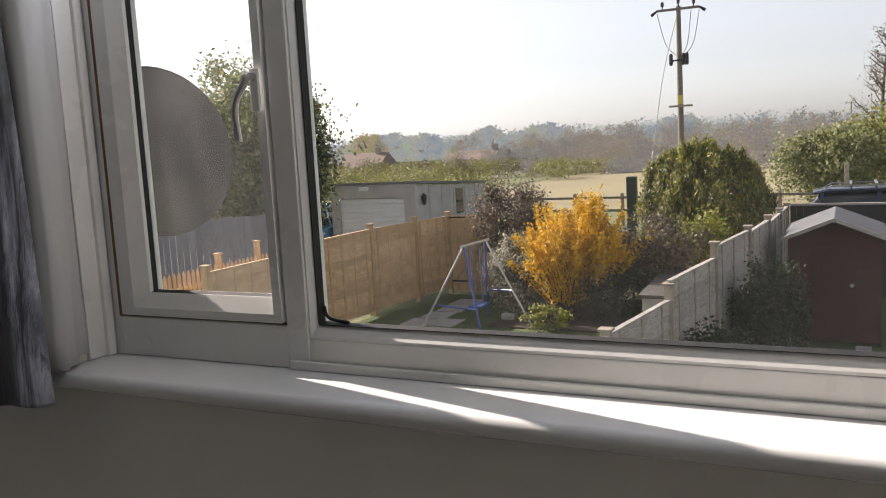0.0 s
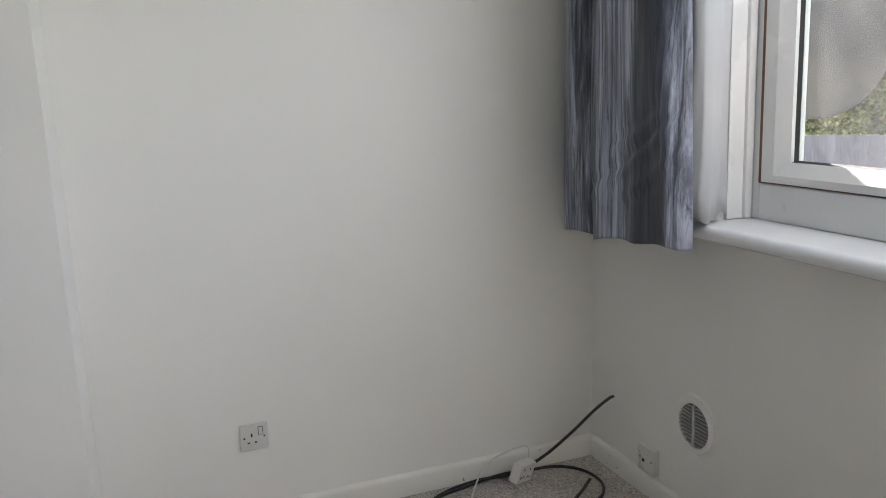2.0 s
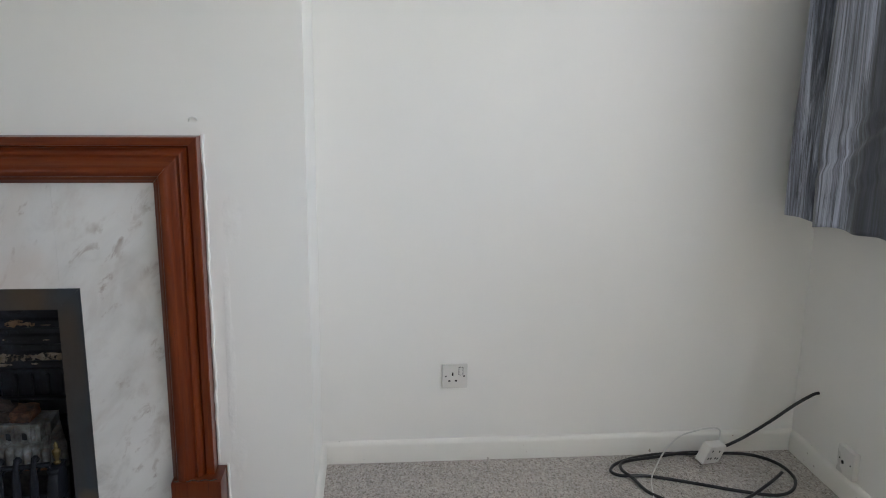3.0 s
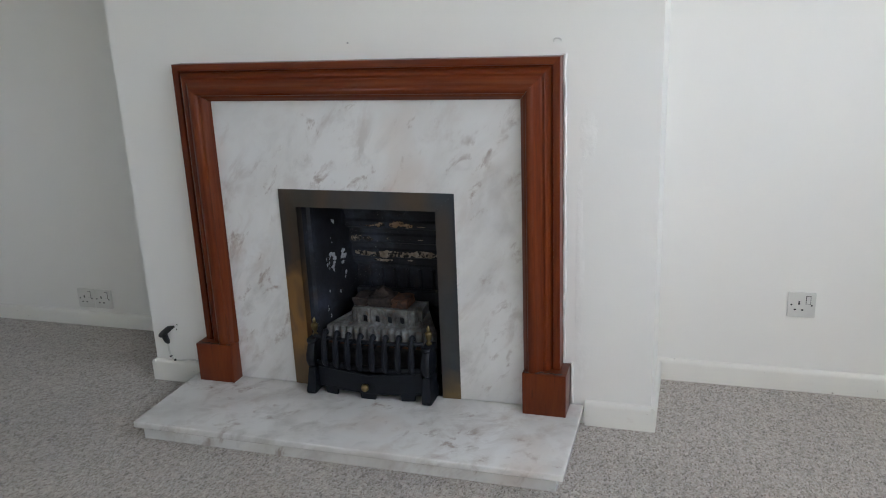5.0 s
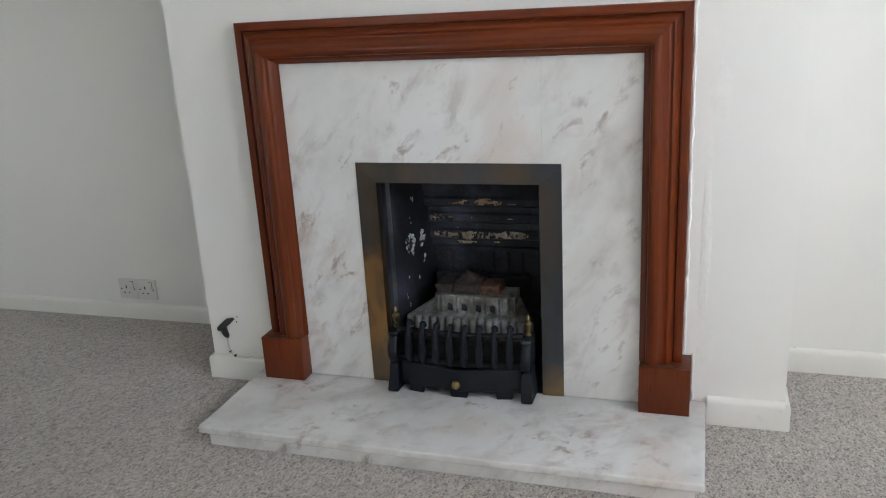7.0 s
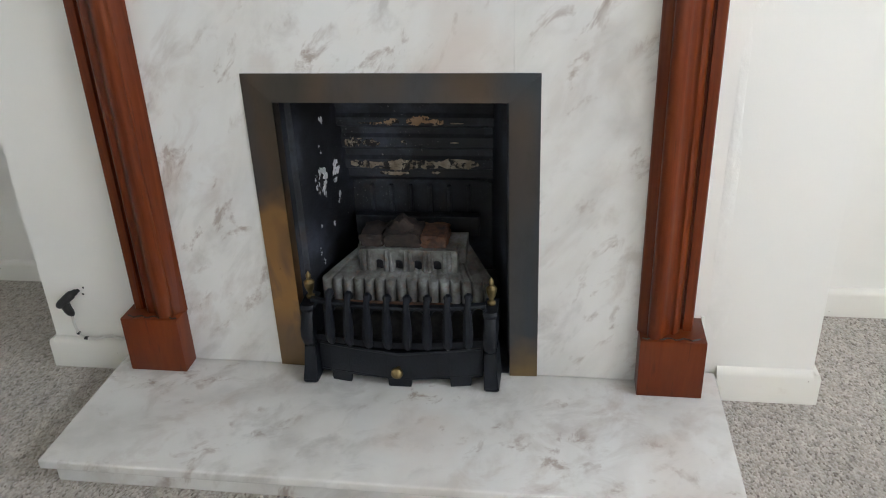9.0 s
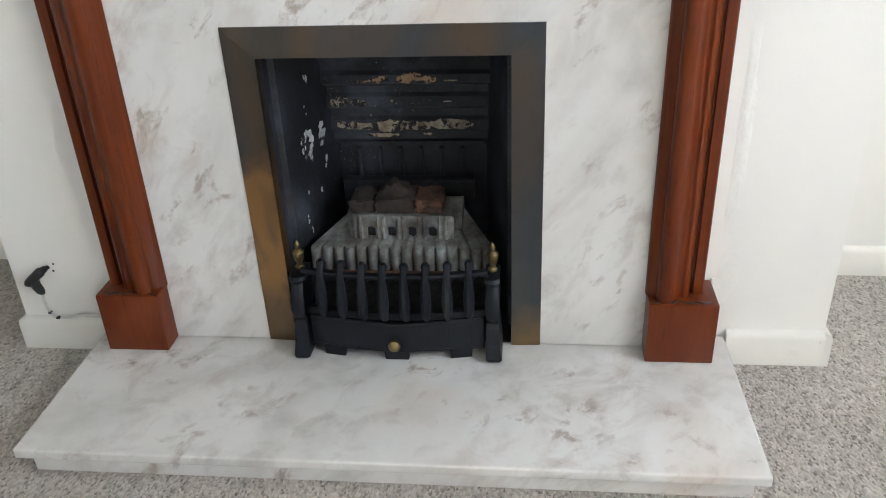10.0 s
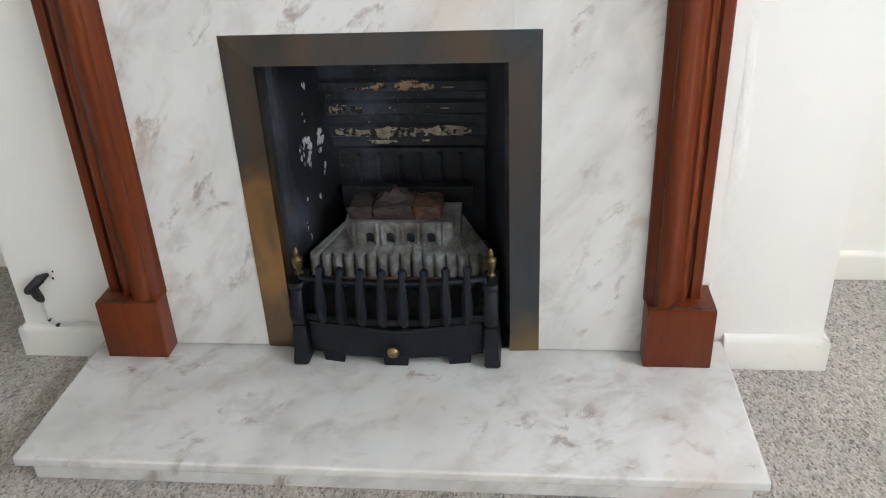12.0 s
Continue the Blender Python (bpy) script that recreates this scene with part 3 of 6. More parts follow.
surround = thing("fireplace_surround", (0.03, 0, HZ), "polished mahogany bolection fireplace surround on plinth blocks", "fireplace surround")
OUT_L, OUT_R, INNER, SUR_TOP, PL_TOP = 0.634, 0.622, 0.508, 1.155, 0.205
MOULD = [(0.0, 0.0), (0.0, 0.054), (0.003, 0.057), (0.023, 0.057), (0.0245, 0.050), (0.029, 0.049), (0.031, 0.056)]
MOULD += [(0.031 + 0.017 * k / 6, 0.056 + 0.018 * math.sin(k / 6 * math.pi / 2)) for k in range(1, 7)]
MOULD += [(0.048 + 0.022 * k / 6, 0.074 + 0.009 * (1 - math.cos(k / 6 * math.pi)) / 2 - 0.006 * math.sin(k / 6 * math.pi)) for k in range(1, 7)]
MOULD += [(0.070 + 0.003, 0.088)] + [(0.0905 - 0.0175 * math.cos(a), 0.085 + 0.0125 * math.sin(a)) for a in [math.pi * k / 10 for k in range(1, 11)]]
MOULD += [(0.1085, 0.079), (0.1145, 0.076), (0.121, 0.066), (0.126, 0.062), (0.129, 0.058), (0.129, 0.030)]


def jamb(sign):
    bm = bmesh.new()
    edge = OUT_R if sign > 0 else OUT_L
    k = (edge - INNER) / 0.129
    lo = [bm.verts.new((BREAST + 0.001 + d, sign * (edge - u * k), PL_TOP - 0.002)) for u, d in MOULD]
    hi = [bm.verts.new((BREAST + 0.001 + d, sign * (edge - u * k), SUR_TOP - u * 0.91)) for u, d in MOULD]
    for i in range(len(MOULD) - 1):
        bm.faces.new((lo[i], lo[i + 1], hi[i + 1], hi[i]))
    bm.faces.new((lo[-1], lo[0], hi[0], hi[-1]))
    bm.faces.new(lo)
    return bm


def lintel():
    bm = bmesh.new()
    kl, kr = (OUT_L - INNER) / 0.129, (OUT_R - INNER) / 0.129
    a = [bm.verts.new((BREAST + 0.001 + d, -(OUT_L - u * kl) + 0.0004, SUR_TOP - u * 0.91)) for u, d in MOULD]
    b = [bm.verts.new((BREAST + 0.001 + d, OUT_R - u * kr - 0.0004, SUR_TOP - u * 0.91)) for u, d in MOULD]
    for i in range(len(MOULD) - 1):
        bm.faces.new((a[i], a[i + 1], b[i + 1], b[i]))
    bm.faces.new((a[-1], a[0], b[0], b[-1]))
    return bm


part("jamb", jamb(-1), WOOD_UP, surround, "", True)
part("jamb", jamb(1), WOOD_UP, surround, "", True)
part("lintel", lintel(), WOOD_ALONG, surround, "", True)
for s in (-1, 1):
    part("plinth_block", box(bmesh.new(), BREAST + 0.001, 0.089, *sorted((s * 0.511, s * 0.647)), HZ + 0.0005, PL_TOP, 0.0025), WOOD_PLINTH, surround, "", True)
    part("wax_line", tube([(0.078 + 0.004 * math.sin(k * 1.7), s * (0.516 + 0.118 * k / 14), PL_TOP + 0.001) for k in range(15)], 0.0018, 5), STEEL, surround, "dark gummy line in the joint")
# filler bead and paint run where the surround meets the wall
caulk = thing("filler_bead", (BREAST, 0.65, 0.2), "rough white filler along the edge of the surround", "filler")
rg = random.Random(3)
part("bead", tube([(BREAST + 0.002, 0.626 + rg.uniform(-0.001, 0.003), 0.215 + 0.945 * k / 40) for k in range(41)], [rg.uniform(0.0025, 0.0062) for _ in range(41)], 6), FILLER, caulk, "", True)
part("bead", tube([(BREAST + 0.002, 0.651 + rg.uniform(-0.001, 0.003), 0.07 + 0.14 * k / 10) for k in range(11)], [rg.uniform(0.002, 0.005) for _ in range(11)], 6), FILLER, caulk, "", True)


def patch(name, y, z, w, h, seed, material, label, category, x=BREAST):
    """A thin ragged smear of filler or paint on the breast."""
    rng = random.Random(seed)
    bm = bmesh.new()
    k = 26
    c = bm.verts.new((x + 0.0026, y, z))
    ring = []
    for i in range(k):
        a = 2 * math.pi * i / k
        r = 1 + rng.uniform(-0.22, 0.18)
        ring.append(bm.verts.new((x + 0.0004, y + w / 2 * r * math.cos(a), z + h / 2 * r * math.sin(a))))
    for i in range(k):
        bm.faces.new((c, ring[i], ring[(i + 1) % k]))
    return tagged(part(name, bm, material, None, "", True), label, category)


patch("filler_patch", 0.695, 0.93, 0.055, 0.15, 1, FILLER, "smoothed patch of filler on the chimney breast", "filler")
patch("filler_patch", 0.672, 0.52, 0.026, 0.62, 2, FILLER, "long streak of filler beside the surround", "filler")
patch("filler_patch", 0.682, 0.23, 0.05, 0.14, 5, FILLER, "rough filler above the hearth end", "filler")
for y, z in ((-0.035, 1.205),):
    nail = thing("wall_nail", (BREAST, y, z), "tiny painted-over nail in the chimney breast", "nail")
    part("shank", lathe([(0.0012, 0), (0.0012, 0.006), (0.0032, 0.0065), (0.003, 0.009)], (BREAST, y, z), 0, 8), GRILLE, nail)
part_hook = thing("picture_hook", (BREAST, 0.612, 1.23), "small bent pale picture hook in the wall", "hook")
part("wire", tube(smooth_path([(BREAST, 0.594, 1.192), (BREAST + 0.004, 0.596, 1.200), (BREAST + 0.005, 0.605, 1.203), (BREAST + 0.004, 0.614, 1.200), (BREAST + 0.001, 0.616, 1.195)], 4), 0.002, 6), PLASTIC, part_hook, "", True)

# ---- the gas fire ----
fire = thing("gas_fire", (0.0, 0, HZ), "inset coal-effect gas fire with a tarnished brass trim and black grate", "gas fire")
TO, TI, TZ, TZI = 0.297, 0.236, 0.754, 0.697


def trim_bar(corners):
    """A flat mitred strip with a folded inner edge; corners are outer a, outer b, inner b, inner a in (y, z)."""
    bm = bmesh.new()
    loops = [[bm.verts.new((x, y, z)) for y, z in corners] for x in (0.0345, 0.0405)]
    for k in (0, 1):
        loops[1][k].co.x -= 0.003
    for k in range(4):
        bm.faces.new((loops[0][k], loops[0][(k + 1) % 4], loops[1][(k + 1) % 4], loops[1][k]))
    bm.faces.new(loops[0])
    bm.faces.new(loops[1])
    # the lip that folds back into the opening
    (y1, z1), (y2, z2) = corners[2], corners[3]
    lip = [bm.verts.new(c) for c in ((0.0404, y1, z1), (0.0404, y2, z2), (0.004, y2, z2), (0.004, y1, z1))]
    bm.faces.new(lip)
    return bm


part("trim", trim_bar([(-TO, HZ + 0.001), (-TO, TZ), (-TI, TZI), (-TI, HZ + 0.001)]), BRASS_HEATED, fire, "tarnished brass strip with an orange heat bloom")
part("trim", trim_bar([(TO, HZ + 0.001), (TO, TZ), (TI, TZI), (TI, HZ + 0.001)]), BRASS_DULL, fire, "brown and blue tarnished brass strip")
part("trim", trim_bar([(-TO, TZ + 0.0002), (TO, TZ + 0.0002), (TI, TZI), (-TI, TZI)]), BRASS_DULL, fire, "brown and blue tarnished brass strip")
# firebox: splayed sides, ribbed back that leans forward to the throat
BX, BYH = -0.275, 0.172


def firebox_side(s):
    a, b = 0.030, BX
    ya, yb = s * (TI + 0.004), s * BYH
    poly = [(a, ya), (a - 0.061, ya - s * 0.002), (a - 0.066, ya - s * 0.014), (a - 0.076, ya - s * 0.016), (b, yb), (b, yb + s * 0.02), (a, ya + s * 0.02)]
    return prism(poly, 2, HZ, TZI + 0.02)


side_l = part("side_plate", firebox_side(-1), SOOT, fire, "sooty blue-black plate with pale scorch marks")
part("side_plate", firebox_side(1), SOOT, fire, "sooty blue-black plate")
back = [(BX, HZ), (BX, 0.405), (BX + 0.018, 0.425), (BX + 0.018, 0.446), (BX + 0.030, 0.452), (BX + 0.030, 0.474), (BX + 0.024, 0.482), (BX + 0.024, 0.500), (BX + 0.040, 0.508), (BX + 0.040, 0.532),
        (BX + 0.034, 0.540), (BX + 0.034, 0.556), (BX + 0.056, 0.566), (BX + 0.058, 0.586), (BX + 0.05, 0.594), (BX + 0.09, 0.70), (BX - 0.02, 0.70), (BX - 0.02, HZ)]
part("back_plate", prism([(x, z) for x, z in back], 1, -0.245, 0.245), SOOT, fire)
part("firebox_top", boxes((BX - 0.02, 0.004, -0.26, 0.26, TZI + 0.021, TZI + 0.03)), SOOT, fire)
part("firebox_floor", boxes((BX - 0.02, 0.03, -0.234, 0.234, HZ + 0.0006, HZ + 0.004)), SOOT, fire)


def flake(name, at, u, v, w, h, seed, parent, mat=None):
    """A ragged island of old coating, spread over u and v about at."""
    rng = random.Random(seed)
    bm = bmesh.new()
    u, v, at = Vector(u), Vector(v), Vector(at)
    thick = u.cross(v).normalized() * 0.0012
    n = 36
    rows, lo, hi = [], 0.6, 0.6
    for i in range(n + 1):
        t = i / n
        env = math.sin(math.pi * (0.04 + 0.92 * t)) ** 0.4
        lo = min(1.0, max(0.25, lo + rng.uniform(-0.28, 0.28)))
        hi = min(1.0, max(0.25, hi + rng.uniform(-0.28, 0.28)))
        a, b = at + u * w * (t - 0.5) - v * (h / 2 * env * lo), at + u * w * (t - 0.5) + v * (h / 2 * env * hi)
        rows.append([bm.verts.new(c) for c in (a + thick, b + thick, b, a)])
    for a, b in zip(rows, rows[1:]):
        for k in range(4):
            bm.faces.new((a[k], a[(k + 1) % 4], b[(k + 1) % 4], b[k]))
    bm.faces.new(rows[0])
    bm.faces.new(rows[-1])
    return part(name, bm, mat or FLAKE, parent, "ragged flaking pale coating")


Y, Z = (0, 1, 0), (0, 0, 1)
for dx, y, z, w, h, sd in ((0.031, -0.082, 0.463, 0.165, 0.036, 1), (0.031, 0.060, 0.465, 0.165, 0.026, 2), (0.0327, -0.012, 0.459, 0.12, 0.020, 31), (0.0327, 0.128, 0.464, 0.045, 0.026, 33), (0.019, -0.06, 0.436, 0.075, 0.014, 34), (0.019, 0.04, 0.437, 0.02, 0.008, 35), (0.0341, -0.052, 0.4535, 0.085, 0.008, 3), (0.041, -0.152, 0.519, 0.040, 0.026, 5), (0.041, -0.108, 0.518, 0.042, 0.022, 6), (0.041, -0.03, 0.522, 0.012, 0.007, 36),
                           (0.041, -0.135, 0.529, 0.014, 0.006, 7), (0.041, 0.09, 0.520, 0.02, 0.005, 8), (0.0592, -0.115, 0.573, 0.030, 0.006, 9), (0.0592, 0.10, 0.574, 0.030, 0.005, 10), (0.0592, 0.05, 0.568, 0.012, 0.005, 12)):
    flake("flake", (BX + dx, y, z), Y, Z, w, h, sd, fire)
for y, z, w, h, sd in ((0.026, 0.577, 0.086, 0.022, 20), (0.016, 0.586, 0.040, 0.016, 21), (-0.052, 0.576, 0.036, 0.018, 22), (-0.092, 0.573, 0.036, 0.011, 23)):
    flake("flake", (BX + 0.0592, y, z), Y, Z, w, h, sd, fire, FLAKE_TAN)
part("throat_band", boxes((BX + 0.0005, BX + 0.008, -0.165, 0.165, 0.408, 0.418)), SOOT, fire)
for k in range(6):
    part("back_rib", boxes((BX, BX + 0.012, -0.128 + 0.048 * k, -0.119 + 0.048 * k, 0.31, 0.40, 0.002)), SOOT, fire)
part("gas_plate", box(bmesh.new(), BX + 0.02, BX + 0.05, -0.16, 0.145, 0.285, 0.335, 0.003), SOOT, fire)
su = Vector((BX - 0.004 + 0.05, -BYH + TI - 0.012, 0)).normalized()
ring_bits = [(0.080 + 0.019 * math.cos(a), 0.466 + 0.023 * math.sin(a), 0.020 + 0.004 * math.sin(3 * a), 0.021, 30 + int(a * 10)) for a in [0.1, 0.9, 1.7, 2.6, 3.5, 4.2, 5.0, 5.7]]
for d, z, w, h, sd in ring_bits + [(0.091, 0.432, 0.010, 0.026, 11), (0.152, 0.462, 0.034, 0.034, 12), (0.150, 0.482, 0.022, 0.022, 18), (0.146, 0.444, 0.018, 0.016, 37), (0.107, 0.60, 0.009, 0.018, 13), (0.098, 0.606, 0.004, 0.012, 14), (0.085, 0.545, 0.005, 0.009, 15), (0.090, 0.530, 0.004, 0.010, 16),
                                   (0.16, 0.40, 0.010, 0.018, 17), (0.055, 0.27, 0.012, 0.018, 19), (0.12, 0.34, 0.008, 0.014, 24), (0.045, 0.30, 0.006, 0.026, 25), (0.155, 0.385, 0.012, 0.012, 26), (0.06, 0.36, 0.006, 0.010, 27)]:
    p = Vector((-0.046, -(TI - 0.012), z)) + su * d + Vector((0.0004, 0.0016, 0))
    flake("flake", p, su, Z, w, h, sd, fire, FLAKE_WHITE)
# burner tray and its ridged ceramic blocks
part("rust_strip", boxes((-0.020, -0.010, -0.19, 0.185, 0.2065, 0.214, 0.001)), BRICK_HOT, fire, "rusty orange strip under the ridges")
part("burner_tray", boxes((-0.21, -0.025, -0.205, 0.200, 0.10, 0.205, 0.004), (-0.026, -0.012, -0.20, 0.195, 0.190, 0.206, 0.001)), STEEL, fire)


def ridged(y0, y1, x0, x1, zf, zb, z_low, ridges, amp, seed):
    """A block whose front is scalloped into upright ridges and whose top slopes back."""
    rng = random.Random(seed)
    n = ridges * 6
    front = []
    for i in range(n + 1):
        u = i / n
        w = abs(math.sin(u * ridges * math.pi)) ** 0.55
        front.append((x1 - amp + amp * w + rng.uniform(-0.0006, 0.0006), y0 + (y1 - y0) * u))
    bm = bmesh.new()
    top, bot, low = [], [], []
    for x, y in front:
        top.append(bm.verts.new((x - 0.004, y, zf + rng.uniform(-0.0015, 0.0015))))
        low.append(bm.verts.new((x, y, zf - 0.005)))
        bot.append(bm.verts.new((x + 0.003, y, z_low)))
    rear = [bm.verts.new((x0, y, zb + rng.uniform(-0.001, 0.001))) for _, y in front]
    foot = [bm.verts.new((x0, y, z_low)) for _, y in front]
    for i in range(n):
        for a, b in ((bot, low), (low, top), (top, rear), (rear, foot), (foot, bot)):
            bm.faces.new((a[i], a[i + 1], b[i + 1], b[i]))
    for k in (0, n):
        bm.faces.new([q[k] for q in (bot, low, top, rear, foot)])
    return bm


slab = ridged(-0.204, 0.196, -0.19, -0.030, 0.258, 0.282, 0.206, 16, 0.016, 1)
for v in slab.verts:   # the block narrows towards the back
    back_by = max(0.0, (-0.045 - v.co.x) / 0.145)
    v.co.y = -0.004 + (v.co.y + 0.004) * (1 - 0.36 * back_by)
part("burner_block", slab, CERAMIC, fire, "grey scorched ceramic with upright ridges", True)
part("burner_step", ridged(-0.132, 0.124, -0.19, -0.112, 0.304, 0.312, 0.262, 6, 0.005, 7), CERAMIC, fire, "grey ceramic step", True)
HOLES = [-0.072, -0.027, 0.018, 0.063]
outline = [(-0.118, 0.262)]
for c in HOLES:
    outline += [(c - 0.0095, 0.262), (c - 0.0095, 0.286)] + [(c - 0.0095 * math.cos(a), 0.286 + 0.007 * math.sin(a)) for a in (0.6, 1.2, 1.94, 2.54)] + [(c + 0.0095, 0.286), (c + 0.0095, 0.262)]
outline += [(0.110, 0.262), (0.110, 0.314), (0.104, 0.319), (0.030, 0.317), (-0.060, 0.320), (-0.112, 0.318), (-0.118, 0.313)]
arched = part("arched_block", prism(outline, 0, -0.115, -0.074), CERAMIC, fire, "grey ceramic block with four small arches")
# recessed dark plugs imitate the shade deep in each arch
for c in HOLES:
    part("arch_hollow", boxes((-0.114, -0.086, c - 0.0096, c + 0.0096, 0.262, 0.2935)), SOOT, arched, "near-black plug standing in for the shade inside the arch")
for c in (-0.108, -0.095, -0.055, -0.044, -0.010, 0.001, 0.035, 0.046, 0.080, 0.092):
    part("flute", tube([(-0.0745, c, 0.264), (-0.073, c, 0.288), (-0.0755, c, 0.316)], [0.0060, 0.0056, 0.0046], 8), CERAMIC, arched, "", True)
for y0, y1, x0, x1, z0, h, seed in ((-0.115, -0.062, -0.158, -0.082, 0.3205, 0.030, 1), (-0.059, 0.024, -0.160, -0.080, 0.3205, 0.032, 2), (0.027, 0.084, -0.158, -0.081, 0.3205, 0.030, 3)):
    rng = random.Random(seed)
    bm = box(bmesh.new(), x0, x1, y0, y1, z0, z0 + h, 0.004, 2)
    bmesh.ops.subdivide_edges(bm, edges=[e for e in bm.edges if e.calc_length() > 0.02], cuts=3, use_grid_fill=True)
    for v in bm.verts:
        if v.co.z > z0 + 0.002:
            v.co += Vector((rng.uniform(-1, 1), rng.uniform(-1, 1), rng.uniform(-1, 1))) * 0.0036
    part("fire_brick", bm, BRICK_HOT if seed == 3 else BRICK, fire, "cracked scorched fire brick", True)
bm = bmesh.new()
bmesh.ops.create_icosphere(bm, subdivisions=3, radius=1.0)
for v in bm.verts:
    k = 1 + 0.35 * noise.noise(v.co * 1.9)
    v.co = Vector((-0.125 + 0.032 * v.co.x * k, -0.018 + 0.040 * v.co.y * k * (1 - 0.4 * max(0, v.co.z)), 0.348 + 0.034 * v.co.z * k))
part("coal_lump", bm, BRICK, fire, "irregular charred lump", True)


def bow(y):
    """How far the grate's front swells into the room at y."""
    return 0.078 + 0.024 * max(0.0, 1 - ((y + 0.003) / 0.19) ** 2)


def curved_strip(y0, y1, z0, z1, thick, n=24, wave=None):
    bm = bmesh.new()
    rows = []
    for i in range(n + 1):
        y = y0 + (y1 - y0) * i / n
        x = bow(y)
        lo, hi = (z0, z1) if wave is None else wave(y)
        rows.append([bm.verts.new(c) for c in ((x, y, lo), (x + 0.002, y, (lo + hi) / 2), (x, y, hi), (x - thick, y, hi), (x - thick, y, lo))])
    for a, b in zip(rows, rows[1:]):
        for k in range(5):
            bm.faces.new((a[k], a[(k + 1) % 5], b[(k + 1) % 5], b[k]))
    bm.faces.new(rows[0])
    bm.faces.new(rows[-1])
    return bm


grate = thing("fire_grate", (0.09, 0, HZ), "black cast iron fire grate with brass finials on the hearth", "fire grate")
part("top_rail", curved_strip(-0.195, 0.188, 0.262, 0.271, 0.012), IRON, grate, "", True)
part("bottom_rail", curved_strip(-0.195, 0.188, 0.166, 0.182, 0.014), IRON, grate, "", True)
for k in range(8):
    y = -0.151 + 0.0432 * k
    x = bow(y)
    pts = [(x - 0.004, y, 0.172), (x + 0.006, y, 0.176), (x + 0.012, y, 0.195), (x + 0.009, y, 0.222), (x + 0.007, y, 0.250), (x + 0.003, y, 0.270), (x - 0.006, y, 0.283), (x - 0.015, y, 0.285), (x - 0.02, y, 0.277)]
    path = smooth_path(pts, 4)
    n = len(path)
    part("bar", tube(path, [0.0072 + 0.0045 * math.sin(math.pi * min(1, (i / n) * 1.6)) ** 2 + (0.0022 if i > n * 0.74 else 0) for i in range(n)], 8), IRON, grate, "", True)
for k in range(9):
    y = -0.1726 + 0.0432 * k
    arch = [(bow(y) - 0.009, y + 0.0165 * math.cos(a), 0.246 + 0.016 * math.sin(a)) for a in [math.pi * q / 8 for q in range(9)]]
    part("arch", tube(arch, 0.0045, 6), IRON, grate, "", True)
for s, yc in ((-1, -0.204), (1, 0.198)):
    foot = prism([(0.020, HZ + 0.001), (0.106, HZ + 0.001), (0.111, HZ + 0.010), (0.098, HZ + 0.040), (0.095, 0.150), (0.088, 0.158), (0.020, 0.158)], 1, yc - 0.0165, yc + 0.0165)
    for v in foot.verts:
        v.co.y = yc + (v.co.y - yc) * (1.0 - 0.22 * min(1, max(0, (v.co.z - HZ - 0.01) / 0.05))) + s * 0.003 * (v.co.z < HZ + 0.02)
    bmesh.ops.bevel(foot, geom=foot.edges[:], offset=0.003, segments=2, affect="EDGES")
    post = bmesh.new()
    rows = []
    for z, xf, half in ((0.1585, 0.092, 0.010), (0.166, 0.101, 0.0125), (0.185, 0.106, 0.0145), (0.205, 0.104, 0.0145), (0.225, 0.096, 0.0125), (0.240, 0.088, 0.0125), (0.248, 0.090, 0.0150), (0.255, 0.086, 0.0150)):
        rows.append([post.verts.new(c) for c in ((0.020, yc - half, z), (xf - 0.006, yc - half, z), (xf, yc - half * 0.45, z), (xf, yc + half * 0.45, z), (xf - 0.006, yc + half, z), (0.020, yc + half, z))])
    for a, b in zip(rows, rows[1:]):
        for k in range(6):
            post.faces.new((a[k], a[(k + 1) % 6], b[(k + 1) % 6], b[k]))
    post.faces.new(rows[0])
    post.faces.new(rows[-1])
    end = part("end_post", post, IRON, grate, "", True)
    part("foot", foot, IRON, end, "", True)
    part("finial", lathe([(0.009, 0), (0.010, 0.005), (0.006, 0.009), (0.0055, 0.014), (0.0085, 0.019), (0.0115, 0.032), (0.012, 0.039), (0.0095, 0.042), (0.0045, 0.046), (0.0060, 0.051), (0.0058, 0.056), (0.0025, 0.062), (0.001, 0.065)], (0.046, yc, 0.2555), 2, 18), BRASS, end, "dull brass urn finial", True)


def fret_edge(y):
    u = abs(y + 0.003)
    lo = HZ + 0.022
    if u < 0.026 or 0.112 < u < 0.158:
        lo = HZ + 0.0012
    return lo, 0.158 - 0.010 * (1 - min(1, u / 0.16)) ** 2


cover = part("ash_cover", curved_strip(-0.186, 0.180, 0, 0, 0.012, 183, fret_edge), IRON, grate, "", True)
part("cover_bead", curved_strip(-0.186, 0.180, 0.150, 0.157, 0.006, 24, lambda y: (fret_edge(y)[1] - 0.001, fret_edge(y)[1] + 0.006)), IRON, grate, "", True)
part("cover_foot_bead", curved_strip(-0.184, 0.178, 0, 0, 0.004, 24, lambda y: (HZ + 0.026 - 0.006 * max(0, 1 - (y / 0.1) ** 2), HZ + 0.031 - 0.006 * max(0, 1 - (y / 0.1) ** 2))), IRON, grate, "", True)
part("knob", lathe([(0.004, 0), (0.004, 0.010), (0.010, 0.013), (0.0135, 0.020), (0.0125, 0.027), (0.007, 0.032), (0.001, 0.033)], (bow(0), -0.003, 0.118), 0, 20), BRASS, cover, "round brass knob", True)

